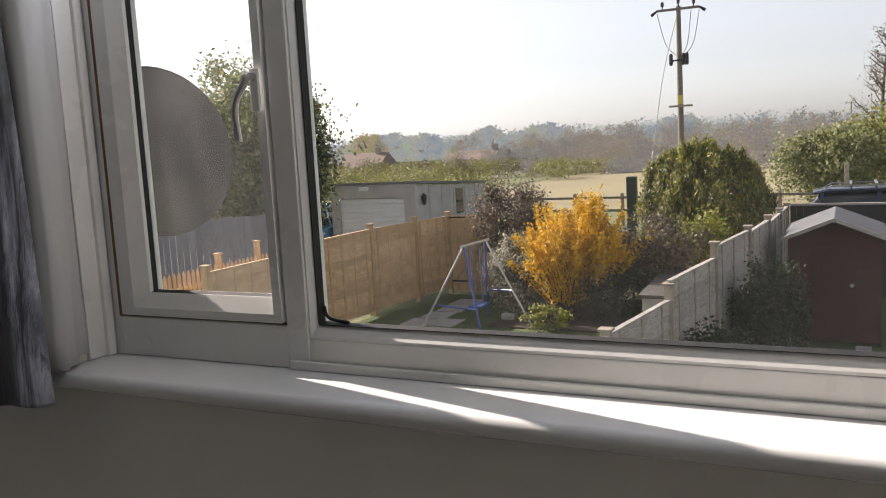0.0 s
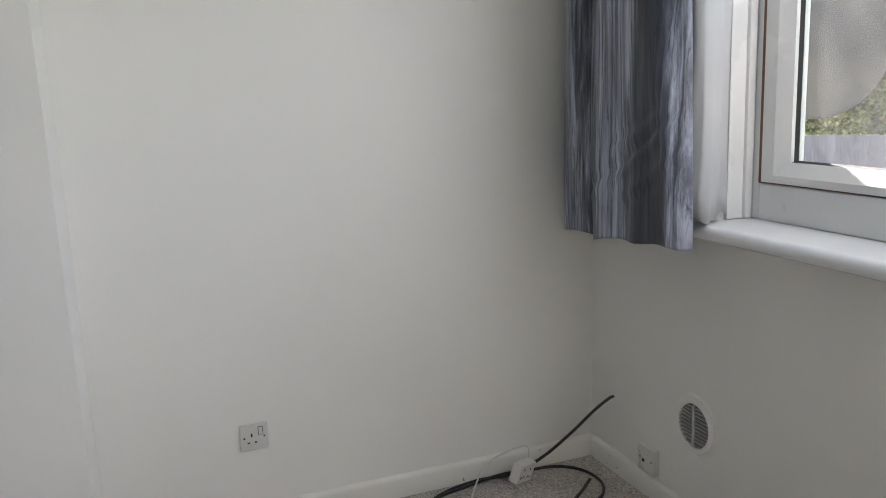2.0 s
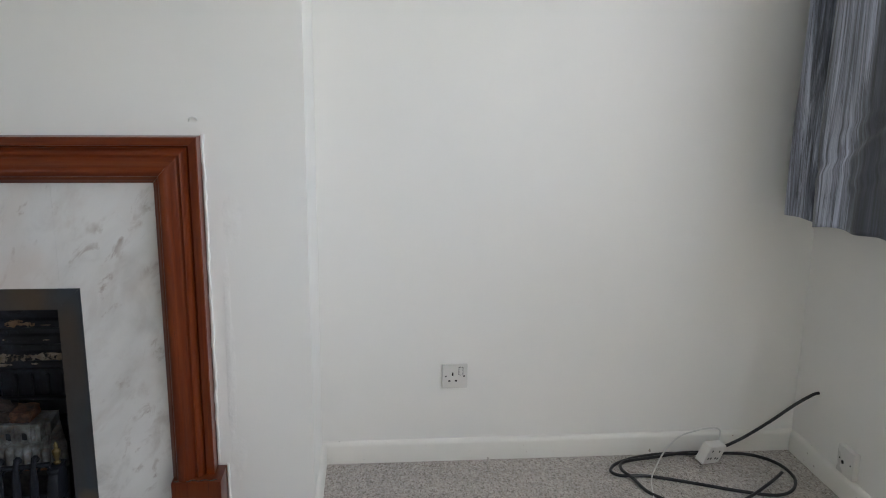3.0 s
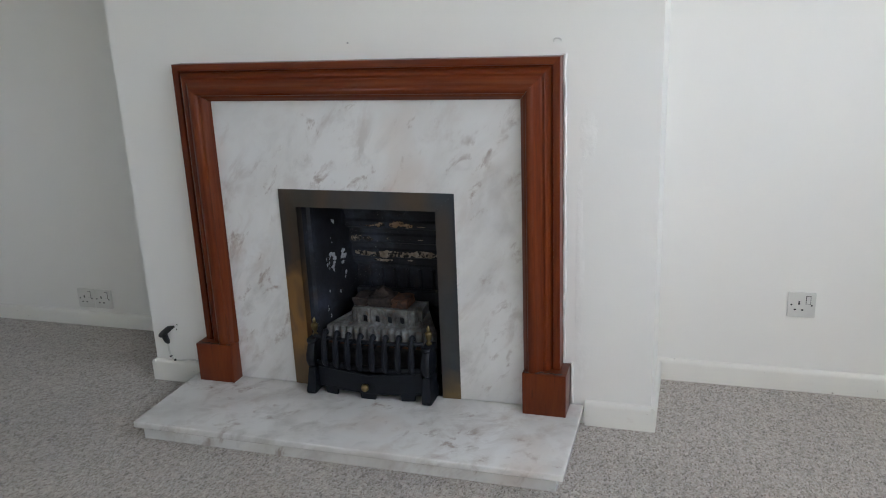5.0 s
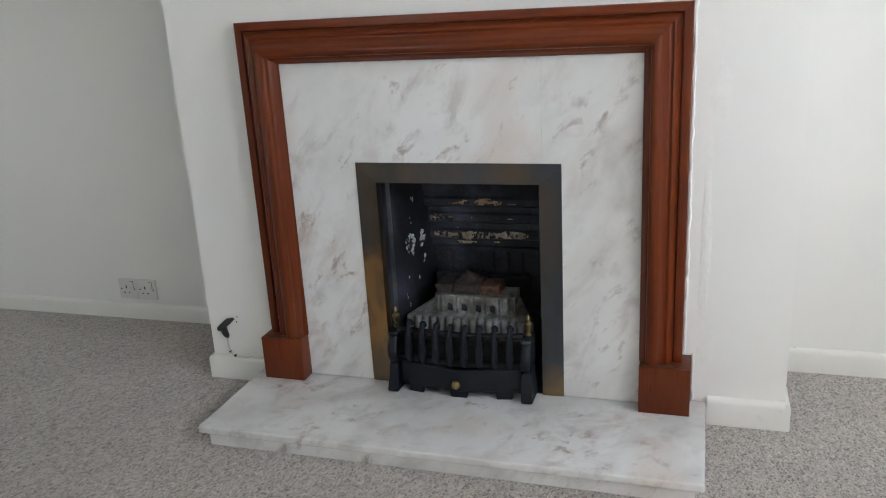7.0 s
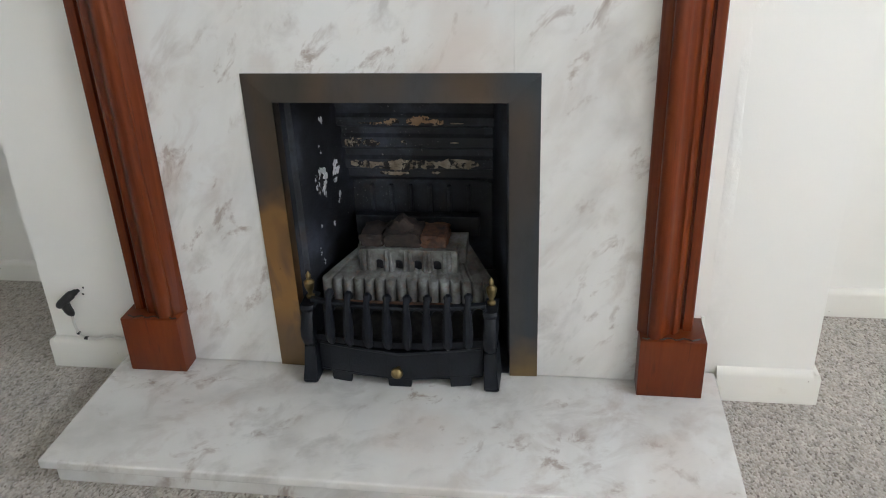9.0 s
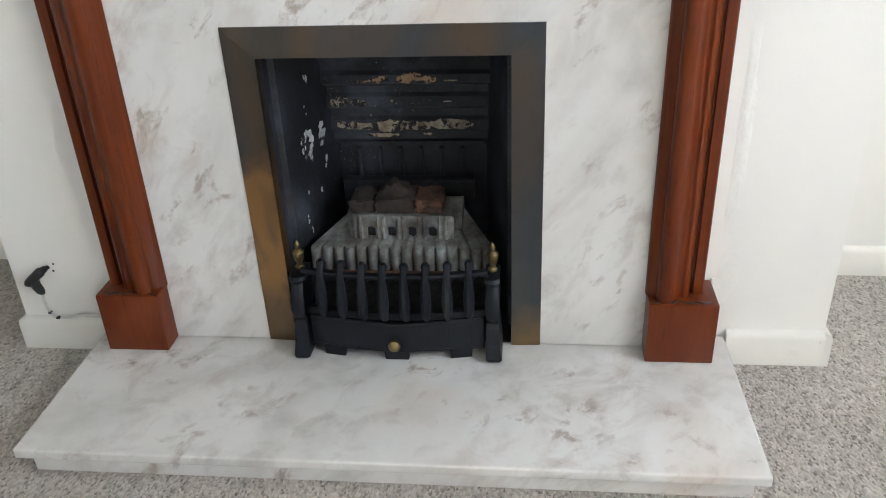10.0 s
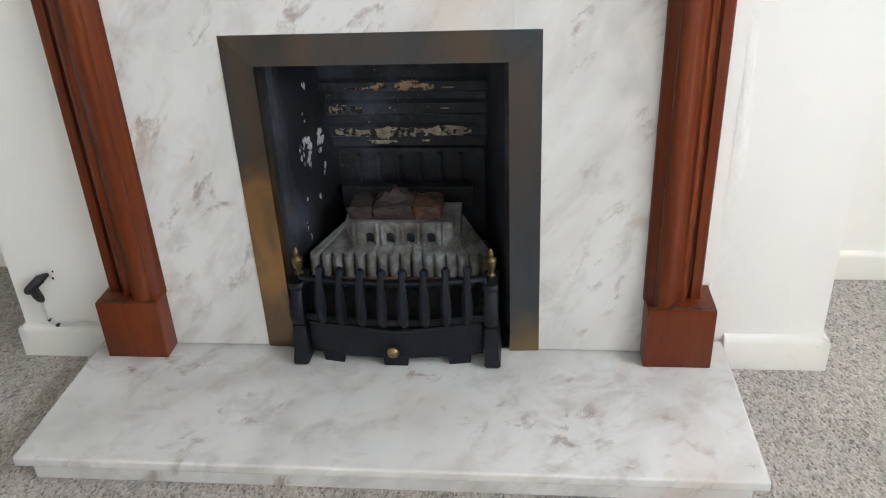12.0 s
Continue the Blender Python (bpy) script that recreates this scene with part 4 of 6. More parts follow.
# ---- gas tap and clipped wire low on the breast ----
tap = thing("gas_tap_lever", (BREAST, -0.806, 0.208), "black bent lever poking out of the chimney breast", "gas tap")
part("stem", tube(smooth_path([(BREAST, -0.806, 0.214), (0.006, -0.812, 0.214), (0.015, -0.822, 0.206), (0.019, -0.836, 0.194), (0.019, -0.848, 0.186)], 4), [0.005] * 2 + [0.008] * 2 + [0.011] * 9 + [0.0105, 0.009, 0.007, 0.004], 10), CABLE, tap, "", True)
part("tail", tube(smooth_path([(0.015, -0.828, 0.200), (0.014, -0.828, 0.184), (0.011, -0.824, 0.168), (0.007, -0.821, 0.156)], 3), [0.009, 0.0105, 0.011, 0.011, 0.011, 0.0105, 0.010, 0.009, 0.007, 0.004], 9), CABLE, tap, "", True)
wire = thing("clipped_wire", (BREAST, -0.76, 0.09), "white painted-over wire running along the skirting top", "wire")
part("flex", tube(smooth_path([(0.010, -0.822, 0.158), (0.005, -0.826, 0.130), (0.002, -0.822, 0.102), (0.002, -0.808, 0.090), (0.001, -0.780, 0.089), (0.0, -0.745, 0.095), (0.001, -0.700, 0.092), (0.001, -0.650, 0.093)], 6), 0.0035, 7), WHITE_CABLE, wire, "", True)
patch("filler_patch", -0.800, 0.219, 0.022, 0.030, 8, FILLER, "small chipped filler ring round the gas tap", "filler")
for dy, dz in ((-0.792, 0.222), (-0.796, 0.204)):
    patch("paint_chip", dy, dz, 0.006, 0.006, 9, DARK, "tiny dark chip in the wall paint", "chip")
for y, z, w in ((-0.823, 0.100, 0.007), (-0.806, 0.0862, 0.010)):
    bare = lathe([(0.0042, -w / 2), (0.0045, 0), (0.0042, w / 2)], (0.002, y, z + 0.003), 1, 8)
    part("bare_spot", bare, CABLE, wire, "dark worn spot on the wire")

# ---- sockets ----
PIN = DARK


def socket(y, z, x, label):
    """A one-gang British socket with a rocker switch; y, z its middle, x the wall."""
    ob = thing("power_socket", (x, y, z), label, "socket", "power sockets")
    part("plate", box(bmesh.new(), x, x + 0.010, y - 0.043, y + 0.043, z - 0.043, z + 0.043, 0.003, 2), PLASTIC, ob, "", True)
    part("earth_slot", boxes((x + 0.0095, x + 0.0106, y - 0.0105, y - 0.0055, z + 0.002, z + 0.014)), PIN, ob)
    for s in (-1, 1):
        part("pin_slot", boxes((x + 0.0095, x + 0.0106, y - 0.008 + s * 0.0112 - 0.0035, y - 0.008 + s * 0.0112 + 0.0035, z - 0.0185, z - 0.0135)), PIN, ob)
        part("screw", lathe([(0.0032, 0), (0.0030, 0.0012)], (x + 0.0098, y + s * 0.031, z + 0.0005), 0, 10), STEEL, ob)
    sw = part("switch", box(bmesh.new(), x + 0.009, x + 0.0135, y + 0.014, y + 0.026, z + 0.006, z + 0.032, 0.0015), PLASTIC, ob)
    part("switch_gap", boxes((x + 0.0096, x + 0.0103, y + 0.0122, y + 0.0278, z + 0.0045, z + 0.0335)), PIN, sw, "dark gap round the switch")
    return ob


socket(1.350, 0.309, ALC_R, "white single power socket on the alcove wall")
socket(-1.549, 0.127, ALC_L, "white power socket, one of an adjoining pair above the skirting")
socket(-1.4605, 0.127, ALC_L, "white power socket, one of an adjoining pair above the skirting")
aerial = thing("aerial_socket", (-0.04, WIN, 0.13), "white aerial outlet plate low on the window wall", "aerial socket")
part("plate", box(bmesh.new(), -0.085, 0.005, WIN - 0.022, WIN, 0.087, 0.177, 0.004), PLASTIC, aerial, "", True)
part("hole", lathe([(0.0065, 0), (0.0065, -0.001)], (-0.052, WIN - 0.022, 0.127), 1, 14), DARK, aerial)
for s in (-1, 1):
    part("screw", lathe([(0.003, 0), (0.003, -0.001)], (-0.04 + s * 0.03, WIN - 0.022, 0.134), 1, 8), STEEL, aerial)

# ---- round wall vent ----
vent = thing("wall_vent", (0.18, WIN, 0.333), "round louvred wall vent, grimy, set in rough filler", "vent")
VC = (0.180, WIN, 0.333)
part("rim", lathe([(0.086, 0.0), (0.088, -0.004), (0.084, -0.010), (0.072, -0.012), (0.068, -0.009), (0.068, 0.0)], VC, 1, 40), FILLER, vent, "painted-over rim", True)
part("backing", lathe([(0.069, -0.0008), (0.069, -0.002)], VC, 1, 40), DARK, vent)
for k in range(11):
    z = -0.0575 + 0.0115 * k
    half = math.sqrt(max(0.0, 0.0675 ** 2 - z * z))
    zz = VC[2] + z
    bm = prism([(WIN - 0.0022, zz - 0.0018), (WIN - 0.0100, zz - 0.0026), (WIN - 0.0100, zz + 0.0008), (WIN - 0.0022, zz + 0.0012)], 0, VC[0] - half, VC[0] + half)
    part("louvre", bm, GRILLE, vent)
part("centre_bar", boxes((VC[0] - 0.003, VC[0] + 0.003, WIN - 0.0125, WIN - 0.003, VC[2] - 0.066, VC[2] + 0.066)), GRILLE, vent)
rng = random.Random(6)
ragged = [(0.086 + rng.uniform(0.006, 0.02), a) for a in [2 * math.pi * k / 40 for k in range(40)]]
bm = bmesh.new()
inner = [bm.verts.new((VC[0] + 0.08 * math.cos(a), WIN - 0.0032, VC[2] + 0.08 * math.sin(a))) for _, a in ragged]
outr = [bm.verts.new((VC[0] + r * math.cos(a), WIN - 0.0003, VC[2] + r * math.sin(a))) for r, a in ragged]
for k in range(40):
    bm.faces.new((inner[k], inner[(k + 1) % 40], outr[(k + 1) % 40], outr[k]))
part("filler_ring", bm, FILLER, vent, "ragged ring of filler", True)

# ---- loose cables on the carpet ----
black = thing("black_cable", (-0.25, 2.2, 0), "black coaxial cable coiled on the carpet, coming through the wall", "cable")
r = 0.0055
lead = smooth_path([(-0.262, 2.577, 0.272), (-0.264, 2.556, 0.266), (-0.275, 2.50, 0.225), (-0.290, 2.42, 0.155), (-0.315, 2.32, 0.075), (-0.345, 2.22, 0.022), (-0.372, 2.10, 0.010), (-0.36, 1.99, r), (-0.318, 1.905, r),
                    (-0.268, 1.872, r), (-0.235, 1.90, r), (-0.225, 1.99, r), (-0.165, 2.13, r), (-0.105, 2.26, r), (-0.075, 2.36, r), (-0.105, 2.43, r), (-0.185, 2.475, r), (-0.285, 2.465, r), (-0.352, 2.40, r), (-0.372, 2.30, r), (-0.362, 2.17, 0.017), (-0.335, 2.04, 0.017),
                    (-0.31, 1.93, 0.016), (-0.26, 1.905, 0.016), (-0.20, 1.928, 0.012), (-0.12, 1.955, r), (-0.052, 2.02, r), (-0.015, 2.12, r), (-0.045, 2.235, 0.010), (-0.13, 2.36, 0.016), (-0.20, 2.44, 0.016)], 7)
part("jacket", tube(lead, r, 8), CABLE, black, "", True)
adapter = thing("plug_adaptor", (-0.30, 2.235, 0), "white multi-way plug adaptor lying on the carpet", "plug adaptor")
m = pose(-0.30, 2.235, 0.048, -12, 16, 28)
bm = box(bmesh.new(), -0.018, 0.018, -0.052, 0.040, -0.036, 0.036, 0.004, 3)
bmesh.ops.transform(bm, matrix=m, verts=bm.verts)
body = part("body", bm, PLASTIC, adapter, "", True)
bm = box(bmesh.new(), -0.026, 0.010, 0.026, 0.058, -0.030, 0.012, 0.004, 3)
bmesh.ops.transform(bm, matrix=m, verts=bm.verts)
part("plug_top", bm, PLASTIC, adapter, "", True)
for y, z in ((-0.03, 0.018), (-0.036, -0.012), (-0.02, -0.012), (0.012, 0.014), (0.006, -0.014), (0.02, -0.016)):
    bm = boxes((0.0175, 0.0186, y - 0.003, y + 0.003, z - 0.004, z + 0.004))
    bmesh.ops.transform(bm, matrix=m, verts=bm.verts)
    part("pin_slot", bm, DARK, body)
thin = thing("white_flex", (-0.3, 2.1, 0), "thin white flex trailing over the carpet from the adaptor", "cable")
part("jacket", tube(smooth_path([(-0.312, 2.262, 0.085), (-0.322, 2.268, 0.115), (-0.330, 2.250, 0.124), (-0.340, 2.20, 0.112), (-0.352, 2.14, 0.085), (-0.335, 2.085, 0.045), (-0.27, 2.03, 0.018), (-0.20, 1.99, 0.008), (-0.12, 1.968, 0.0035), (-0.02, 1.95, 0.0035), (0.10, 2.00, 0.0035), (0.2, 2.10, 0.0035)], 6), 0.0028, 6), WHITE_CABLE, thin, "", True)

# ---- outside: materials ----
G = -2.05   # the garden lies below the room's floor


def timber(name, c1, c2, c3, axis):
    n = Nodes(name, 0.8)
    s = [30.0, 30.0, 30.0]
    s[axis] = 1.6
    grain = n.noise(1.6, 5, 0.65, n.place(tuple(s)), 0.6)
    knots = n.ramp(n.noise(7, 3), (0.3, 0.8), (0.7, 1.05))
    col = n.mix(1.0, n.ramp(grain, (0.3, c1), (0.5, c2), (0.72, c3)), knots, "MULTIPLY")
    n.color(n.mix(1.0, col, n.ramp(n.random(), (0.0, 0.82), (1.0, 1.08)), "MULTIPLY"))
    return n.bump(grain, 0.3, 0.003).mat


NEW_X = timber("fresh_fence_timber", (0.44, 0.285, 0.15), (0.60, 0.415, 0.235), (0.70, 0.51, 0.31), 1)
NEW_Z = timber("fresh_post_timber", (0.42, 0.27, 0.14), (0.56, 0.385, 0.21), (0.66, 0.47, 0.28), 2)
OLD_Y = timber("weathered_fence_timber", (0.25, 0.21, 0.19), (0.40, 0.355, 0.325), (0.52, 0.475, 0.44), 1)
OLD_Z = timber("weathered_post_timber", (0.25, 0.20, 0.155), (0.36, 0.30, 0.24), (0.46, 0.40, 0.33), 2)
GREY_FENCE = timber("slate_painted_board", (0.14, 0.15, 0.185), (0.19, 0.20, 0.24), (0.24, 0.25, 0.29), 2)
BLACK_FENCE = timber("black_stained_board", (0.018, 0.017, 0.017), (0.03, 0.028, 0.028), (0.045, 0.042, 0.04), 2)
RED_BOARD = timber("red_brown_shed_board", (0.052, 0.018, 0.014), (0.075, 0.026, 0.02), (0.095, 0.035, 0.027), 0)
POLE_WOOD = timber("pole_timber", (0.10, 0.085, 0.07), (0.17, 0.145, 0.12), (0.24, 0.21, 0.18), 2)
BARK = plain("bark", (0.06, 0.045, 0.032), (0.15, 0.12, 0.09), 9, 0.95, 0, 50, 0.6, 0.01)
CONCRETE = plain("grey_garage_panel", (0.30, 0.29, 0.285), (0.46, 0.45, 0.435), 2.5, 0.85, 0, 30, 0.3, 0.004)
DOOR_WHITE = plain("pale_garage_door", (0.58, 0.60, 0.62), (0.68, 0.70, 0.72), 3, 0.5, 0, 30, 0.05)
FELT = plain("grey_roof_felt", (0.11, 0.112, 0.12), (0.18, 0.182, 0.19), 6, 0.85, 0, 60, 0.4, 0.004)
FELT.node_tree.nodes["Principled BSDF"].inputs["Specular IOR Level"].default_value = 0.1
PAVE = plain("pale_paving", (0.26, 0.25, 0.23), (0.38, 0.36, 0.33), 4, 0.9, 0, 50, 0.3, 0.004)
LAWN = plain("mown_lawn", (0.040, 0.065, 0.014), (0.085, 0.125, 0.028), 2.0, 0.95, 0, 45, 0.9, 0.03)
ROUGH = plain("rough_grass", (0.070, 0.085, 0.025), (0.16, 0.16, 0.06), 0.22, 0.95, 0, 5, 0.8, 0.05)
FIELD = plain("dry_field", (0.20, 0.165, 0.088), (0.29, 0.245, 0.135), 0.07, 0.95, 0, 2, 0.7, 0.08)
SOIL = plain("bare_soil", (0.035, 0.026, 0.018), (0.08, 0.06, 0.042), 5, 0.95, 0, 40, 0.8, 0.02)
CAR_BLUE = plain("dark_blue_car_paint", (0.018, 0.028, 0.055), (0.022, 0.034, 0.065), 3, 0.22, 0.3, 40, 0.0)
CAR_PALE = plain("pale_blue_car_paint", (0.14, 0.28, 0.48), (0.16, 0.32, 0.54), 3, 0.25, 0.2, 40, 0.0)
CAR_GLASS = plain("dark_car_glass", (0.02, 0.025, 0.03), (0.03, 0.035, 0.04), 3, 0.08, 0, 40, 0.0)
TYRE = plain("black_tyre_rubber", (0.015, 0.015, 0.015), (0.025, 0.025, 0.025), 20, 0.8)
ALLOY = plain("grey_rail_metal", (0.30, 0.30, 0.31), (0.42, 0.42, 0.43), 20, 0.35, 0.8)
SWING_GREY = plain("pale_swing_tube", (0.45, 0.44, 0.42), (0.58, 0.57, 0.55), 9, 0.45, 0.2, 60, 0.05)
SWING_BLUE = plain("blue_swing_tube", (0.055, 0.085, 0.28), (0.10, 0.14, 0.38), 9, 0.4, 0.1, 60, 0.05)
LID = plain("dark_box_lid", (0.055, 0.05, 0.045), (0.10, 0.09, 0.08), 9, 0.7)
BOX_GREY = plain("grey_box_panel", (0.28, 0.275, 0.27), (0.38, 0.37, 0.36), 5, 0.7)
WIRE_GREY = plain("grey_overhead_wire", (0.18, 0.18, 0.18), (0.28, 0.28, 0.28), 5, 0.6)


def mesh_dish():
    n = Nodes("grey_mesh_dish", 0.5, 0.3)
    holes = n.voronoi(150, n.place((1, 0.2, 1)))
    dots = n.ramp(holes, (0.28, 0.0), (0.42, 1.0))
    paint_col = n.ramp(n.noise(4, 4), (0.35, (0.058, 0.056, 0.062)), (0.65, (0.098, 0.088, 0.088)))
    n.color(n.mix(dots, (0.03, 0.03, 0.03), paint_col))
    return n.bump(dots, 0.5, 0.001).mat


DISH = mesh_dish()
BRICKWORK = plain("far_red_brick", (0.20, 0.13, 0.10), (0.28, 0.19, 0.15), 2, 0.9)
# cottage colours greyed to hold the distance haze
COTTAGE_WALL = plain("hazy_cottage_wall", (0.30, 0.26, 0.23), (0.38, 0.33, 0.30), 2, 0.9)
COTTAGE_ROOF = plain("hazy_cottage_roof", (0.20, 0.145, 0.125), (0.27, 0.20, 0.17), 2, 0.9)


def foliage(name, *stops, haze_glow=None, thin=0.35):
    """Leaves in several tints, one for each leaf; light passes through them. Far woods can have distance haze put into
    them as emission.
    """
    n = Nodes(name, 0.55)
    rnd = n.node("ShaderNodeNewGeometry").outputs["Random Per Island"]
    k = len(stops) - 1
    col = n.ramp(rnd, *[(i / k, c) for i, c in enumerate(stops)])
    col = n.mix(1.0, col, n.ramp(n.noise(1.3, 3), (0.3, 0.7), (0.7, 1.12)), "MULTIPLY")
    n.color(col)
    thin_leaf = n.node("ShaderNodeBsdfTranslucent")
    n.link(col, thin_leaf.inputs["Color"])
    blend = n.node("ShaderNodeMixShader", Fac=0.12 if haze_glow else thin)
    n.link(n.bsdf.outputs[0], blend.inputs[1])
    n.link(thin_leaf.outputs[0], blend.inputs[2])
    # pale emission stands in for the haze lying over far woods
    if haze_glow:
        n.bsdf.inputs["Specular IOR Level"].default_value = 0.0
        tint = n.ramp(n.noise(0.16, 3, 0.6), (0.34, tuple(c * k for c, k in zip(haze_glow[0], (0.66, 0.74, 0.86)))), (0.46, haze_glow[0]), (0.56, tuple(c * k for c, k in zip(haze_glow[0], (1.18, 1.05, 0.92)))), (0.66, tuple(c * k for c, k in zip(haze_glow[0], (1.08, 1.18, 0.80)))))
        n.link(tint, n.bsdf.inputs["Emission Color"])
        n.bsdf.inputs["Emission Strength"].default_value = haze_glow[1]
    n.link(blend.outputs[0], n.tree.nodes["Material Output"].inputs[0])
    return n.mat


LEAF_CONIFER = foliage("conifer_sprays", (0.05, 0.075, 0.020), (0.11, 0.14, 0.026), (0.24, 0.23, 0.035), (0.46, 0.38, 0.05), thin=0.32)
LEAF_YELLOW = foliage("forsythia_flowers", (0.62, 0.33, 0.012), (0.78, 0.46, 0.015), (0.84, 0.55, 0.03), (0.45, 0.31, 0.03))
LEAF_OLIVE = foliage("olive_leaves", (0.085, 0.11, 0.04), (0.16, 0.185, 0.06), (0.28, 0.28, 0.11), (0.42, 0.40, 0.21), thin=0.45)
LEAF_DARK = foliage("dark_shrub_leaves", (0.027, 0.042, 0.018), (0.0525, 0.075, 0.03), (0.09, 0.112, 0.045))
LEAF_PALE = foliage("pale_variegated_leaves", (0.11, 0.115, 0.075), (0.30, 0.29, 0.21), (0.60, 0.57, 0.47), (0.135, 0.0945, 0.0675))
LEAF_PLUM = foliage("plum_brown_leaves", (0.07, 0.049, 0.042), (0.14, 0.098, 0.077), (0.238, 0.182, 0.14), (0.112, 0.119, 0.056))
LEAF_LIME = foliage("lime_leaves", (0.13, 0.16, 0.025), (0.24, 0.26, 0.04), (0.40, 0.36, 0.05))
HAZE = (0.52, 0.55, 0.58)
WOOD_NEAR = foliage("hedgerow_leaves", (0.075, 0.078, 0.032), (0.13, 0.125, 0.05), (0.20, 0.18, 0.075), (0.11, 0.085, 0.055))
# twigs and the three distant woods below carry emitted haze
WOOD_BARE = foliage("hazy_bare_twigs", (0.07, 0.054, 0.042), (0.125, 0.10, 0.08), (0.19, 0.155, 0.125), (0.10, 0.10, 0.055), haze_glow=((0.50, 0.47, 0.43), 0.19))
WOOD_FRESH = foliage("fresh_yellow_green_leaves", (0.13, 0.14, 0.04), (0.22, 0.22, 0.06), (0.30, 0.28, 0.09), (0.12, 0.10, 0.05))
WOOD_MID = foliage("hazy_distant_woodland", (0.040, 0.046, 0.034), (0.062, 0.068, 0.044), (0.092, 0.090, 0.058), haze_glow=((0.40, 0.44, 0.47), 0.38))
WOOD_GOLD = foliage("hazy_spring_leaves", (0.16, 0.14, 0.05), (0.24, 0.20, 0.07), (0.30, 0.25, 0.09), haze_glow=((0.50, 0.47, 0.36), 0.22))
WOOD_FAR = foliage("hazy_far_woodland", (0.0347, 0.0385, 0.0308), (0.0462, 0.0501, 0.0347), (0.0578, 0.0578, 0.0385), haze_glow=((0.48, 0.52, 0.56), 0.50))


# ---- plants ----
def leaf_mesh(points, size, rng, flat=0.0, long=1.6, droop=None, outward=None):
    """One folded leaf, two faces, at each point."""
    k = len(points)
    ax = rng.normal(size=(k, 3))
    if droop is not None:
        ax = ax * 0.45 + np.asarray(droop)
    ax /= np.linalg.norm(ax, axis=1)[:, None]
    facing = rng.normal(size=(k, 3))
    if outward is not None:
        facing = facing * 0.55 + outward / (np.linalg.norm(outward, axis=1)[:, None] + 1e-6)
    side = np.cross(ax, facing)
    side /= np.linalg.norm(side, axis=1)[:, None] + 1e-9
    nrm = np.cross(ax, side)
    s = (size * rng.uniform(0.6, 1.35, k))[:, None]
    tip, root = points + ax * s * long * 0.5, points - ax * s * long * 0.5
    a, b = points + side * s * 0.5 + nrm * s * 0.18, points - side * s * 0.5 + nrm * s * 0.18
    co = np.stack([root, a, tip, b], 1).reshape(-1, 3)
    base = np.arange(k)[:, None] * 4
    tri = np.concatenate([base + np.array([[0, 1, 2]]), base + np.array([[0, 2, 3]])], 1).reshape(-1, 3)
    me = bpy.data.meshes.new("leaves")
    me.vertices.add(len(co))
    me.vertices.foreach_set("co", co.ravel())
    me.loops.add(tri.size)
    me.loops.foreach_set("vertex_index", tri.ravel().astype(np.int32))
    me.polygons.add(len(tri))
    me.polygons.foreach_set("loop_start", np.arange(len(tri), dtype=np.int32) * 3)
    me.polygons.foreach_set("loop_total", np.full(len(tri), 3, dtype=np.int32))
    me.update()
    me.validate()
    return me


def blob_points(n, centre, radii, clumps, rng, spread=0.22, shell=0.55, low=-1.0):
    """Points in uneven clumps over an ellipsoid, denser near its skin."""
    d = rng.normal(size=(clumps, 3))
    d /= np.linalg.norm(d, axis=1)[:, None]
    d[:, 2] = np.clip(d[:, 2], low, 1)
    r = shell + (1.02 - shell) * rng.uniform(0, 1, clumps) ** 0.6
    cen = d * r[:, None]
    which = rng.integers(0, clumps, n)
    q = cen[which] + rng.normal(size=(n, 3)) * spread * rng.uniform(0.5, 1.2, clumps)[which][:, None]
    return q * np.asarray(radii) + np.asarray(centre)


def limbs(base, centre, radii, count, thick, seed):
    """A tapered trunk that forks into limbs reaching into the crown."""
    rng = random.Random(seed)
    bm = bmesh.new()
    base, centre = Vector(base), Vector(centre)
    fork = base.lerp(centre, 0.55)
    tube(smooth_path([base, base.lerp(fork, 0.5) + Vector((rng.uniform(-1, 1), rng.uniform(-1, 1), 0)) * thick, fork], 4), [thick * (1 - 0.05 * i) for i in range(9)], 8, bm)
    for k in range(count):
        a = 6.283 * k / count + rng.uniform(-0.4, 0.4)
        end = centre + Vector((math.cos(a) * radii[0] * 0.8, math.sin(a) * radii[1] * 0.8, radii[2] * rng.uniform(-0.1, 0.85)))
        mid = fork.lerp(end, 0.5) + Vector((rng.uniform(-0.1, 0.1), rng.uniform(-0.1, 0.1), 0.1)) * radii[2]
        start = base.lerp(fork, rng.uniform(0.6, 1.0))
        path = smooth_path([start, mid, end], 4)
        tube(path, [thick * 0.55 * (1 - 0.1 * i) for i in range(len(path))], 6, bm)
    return bm


def plant(name, label, category, base, centre, radii, n, size, material, seed, clumps=60, spread=0.2, shell=0.5, trunk=0.05, limb=7, long=1.6, droop=None, low=-1.0, extra=None):
    rng = np.random.default_rng(seed)
    ob = thing(name, base, label, category)
    part("trunk", limbs(base, centre, radii, limb, trunk, seed), BARK, ob, "", True)
    spots = blob_points(n, centre, radii, clumps, rng, spread, shell, low)
    me = leaf_mesh(spots, size, rng, 0, long, droop, (spots - np.asarray(centre)) / np.asarray(radii))
    me.materials.append(material)
    crown = part("crown", me, material, ob)
    if extra:
        cen, rad, cnt, sz, mat2 = extra
        me = leaf_mesh(blob_points(cnt, cen, rad, 30, rng, spread, shell), sz, rng, 0, long)
        me.materials.append(mat2)
        part("crown", me, mat2, ob)
    return ob


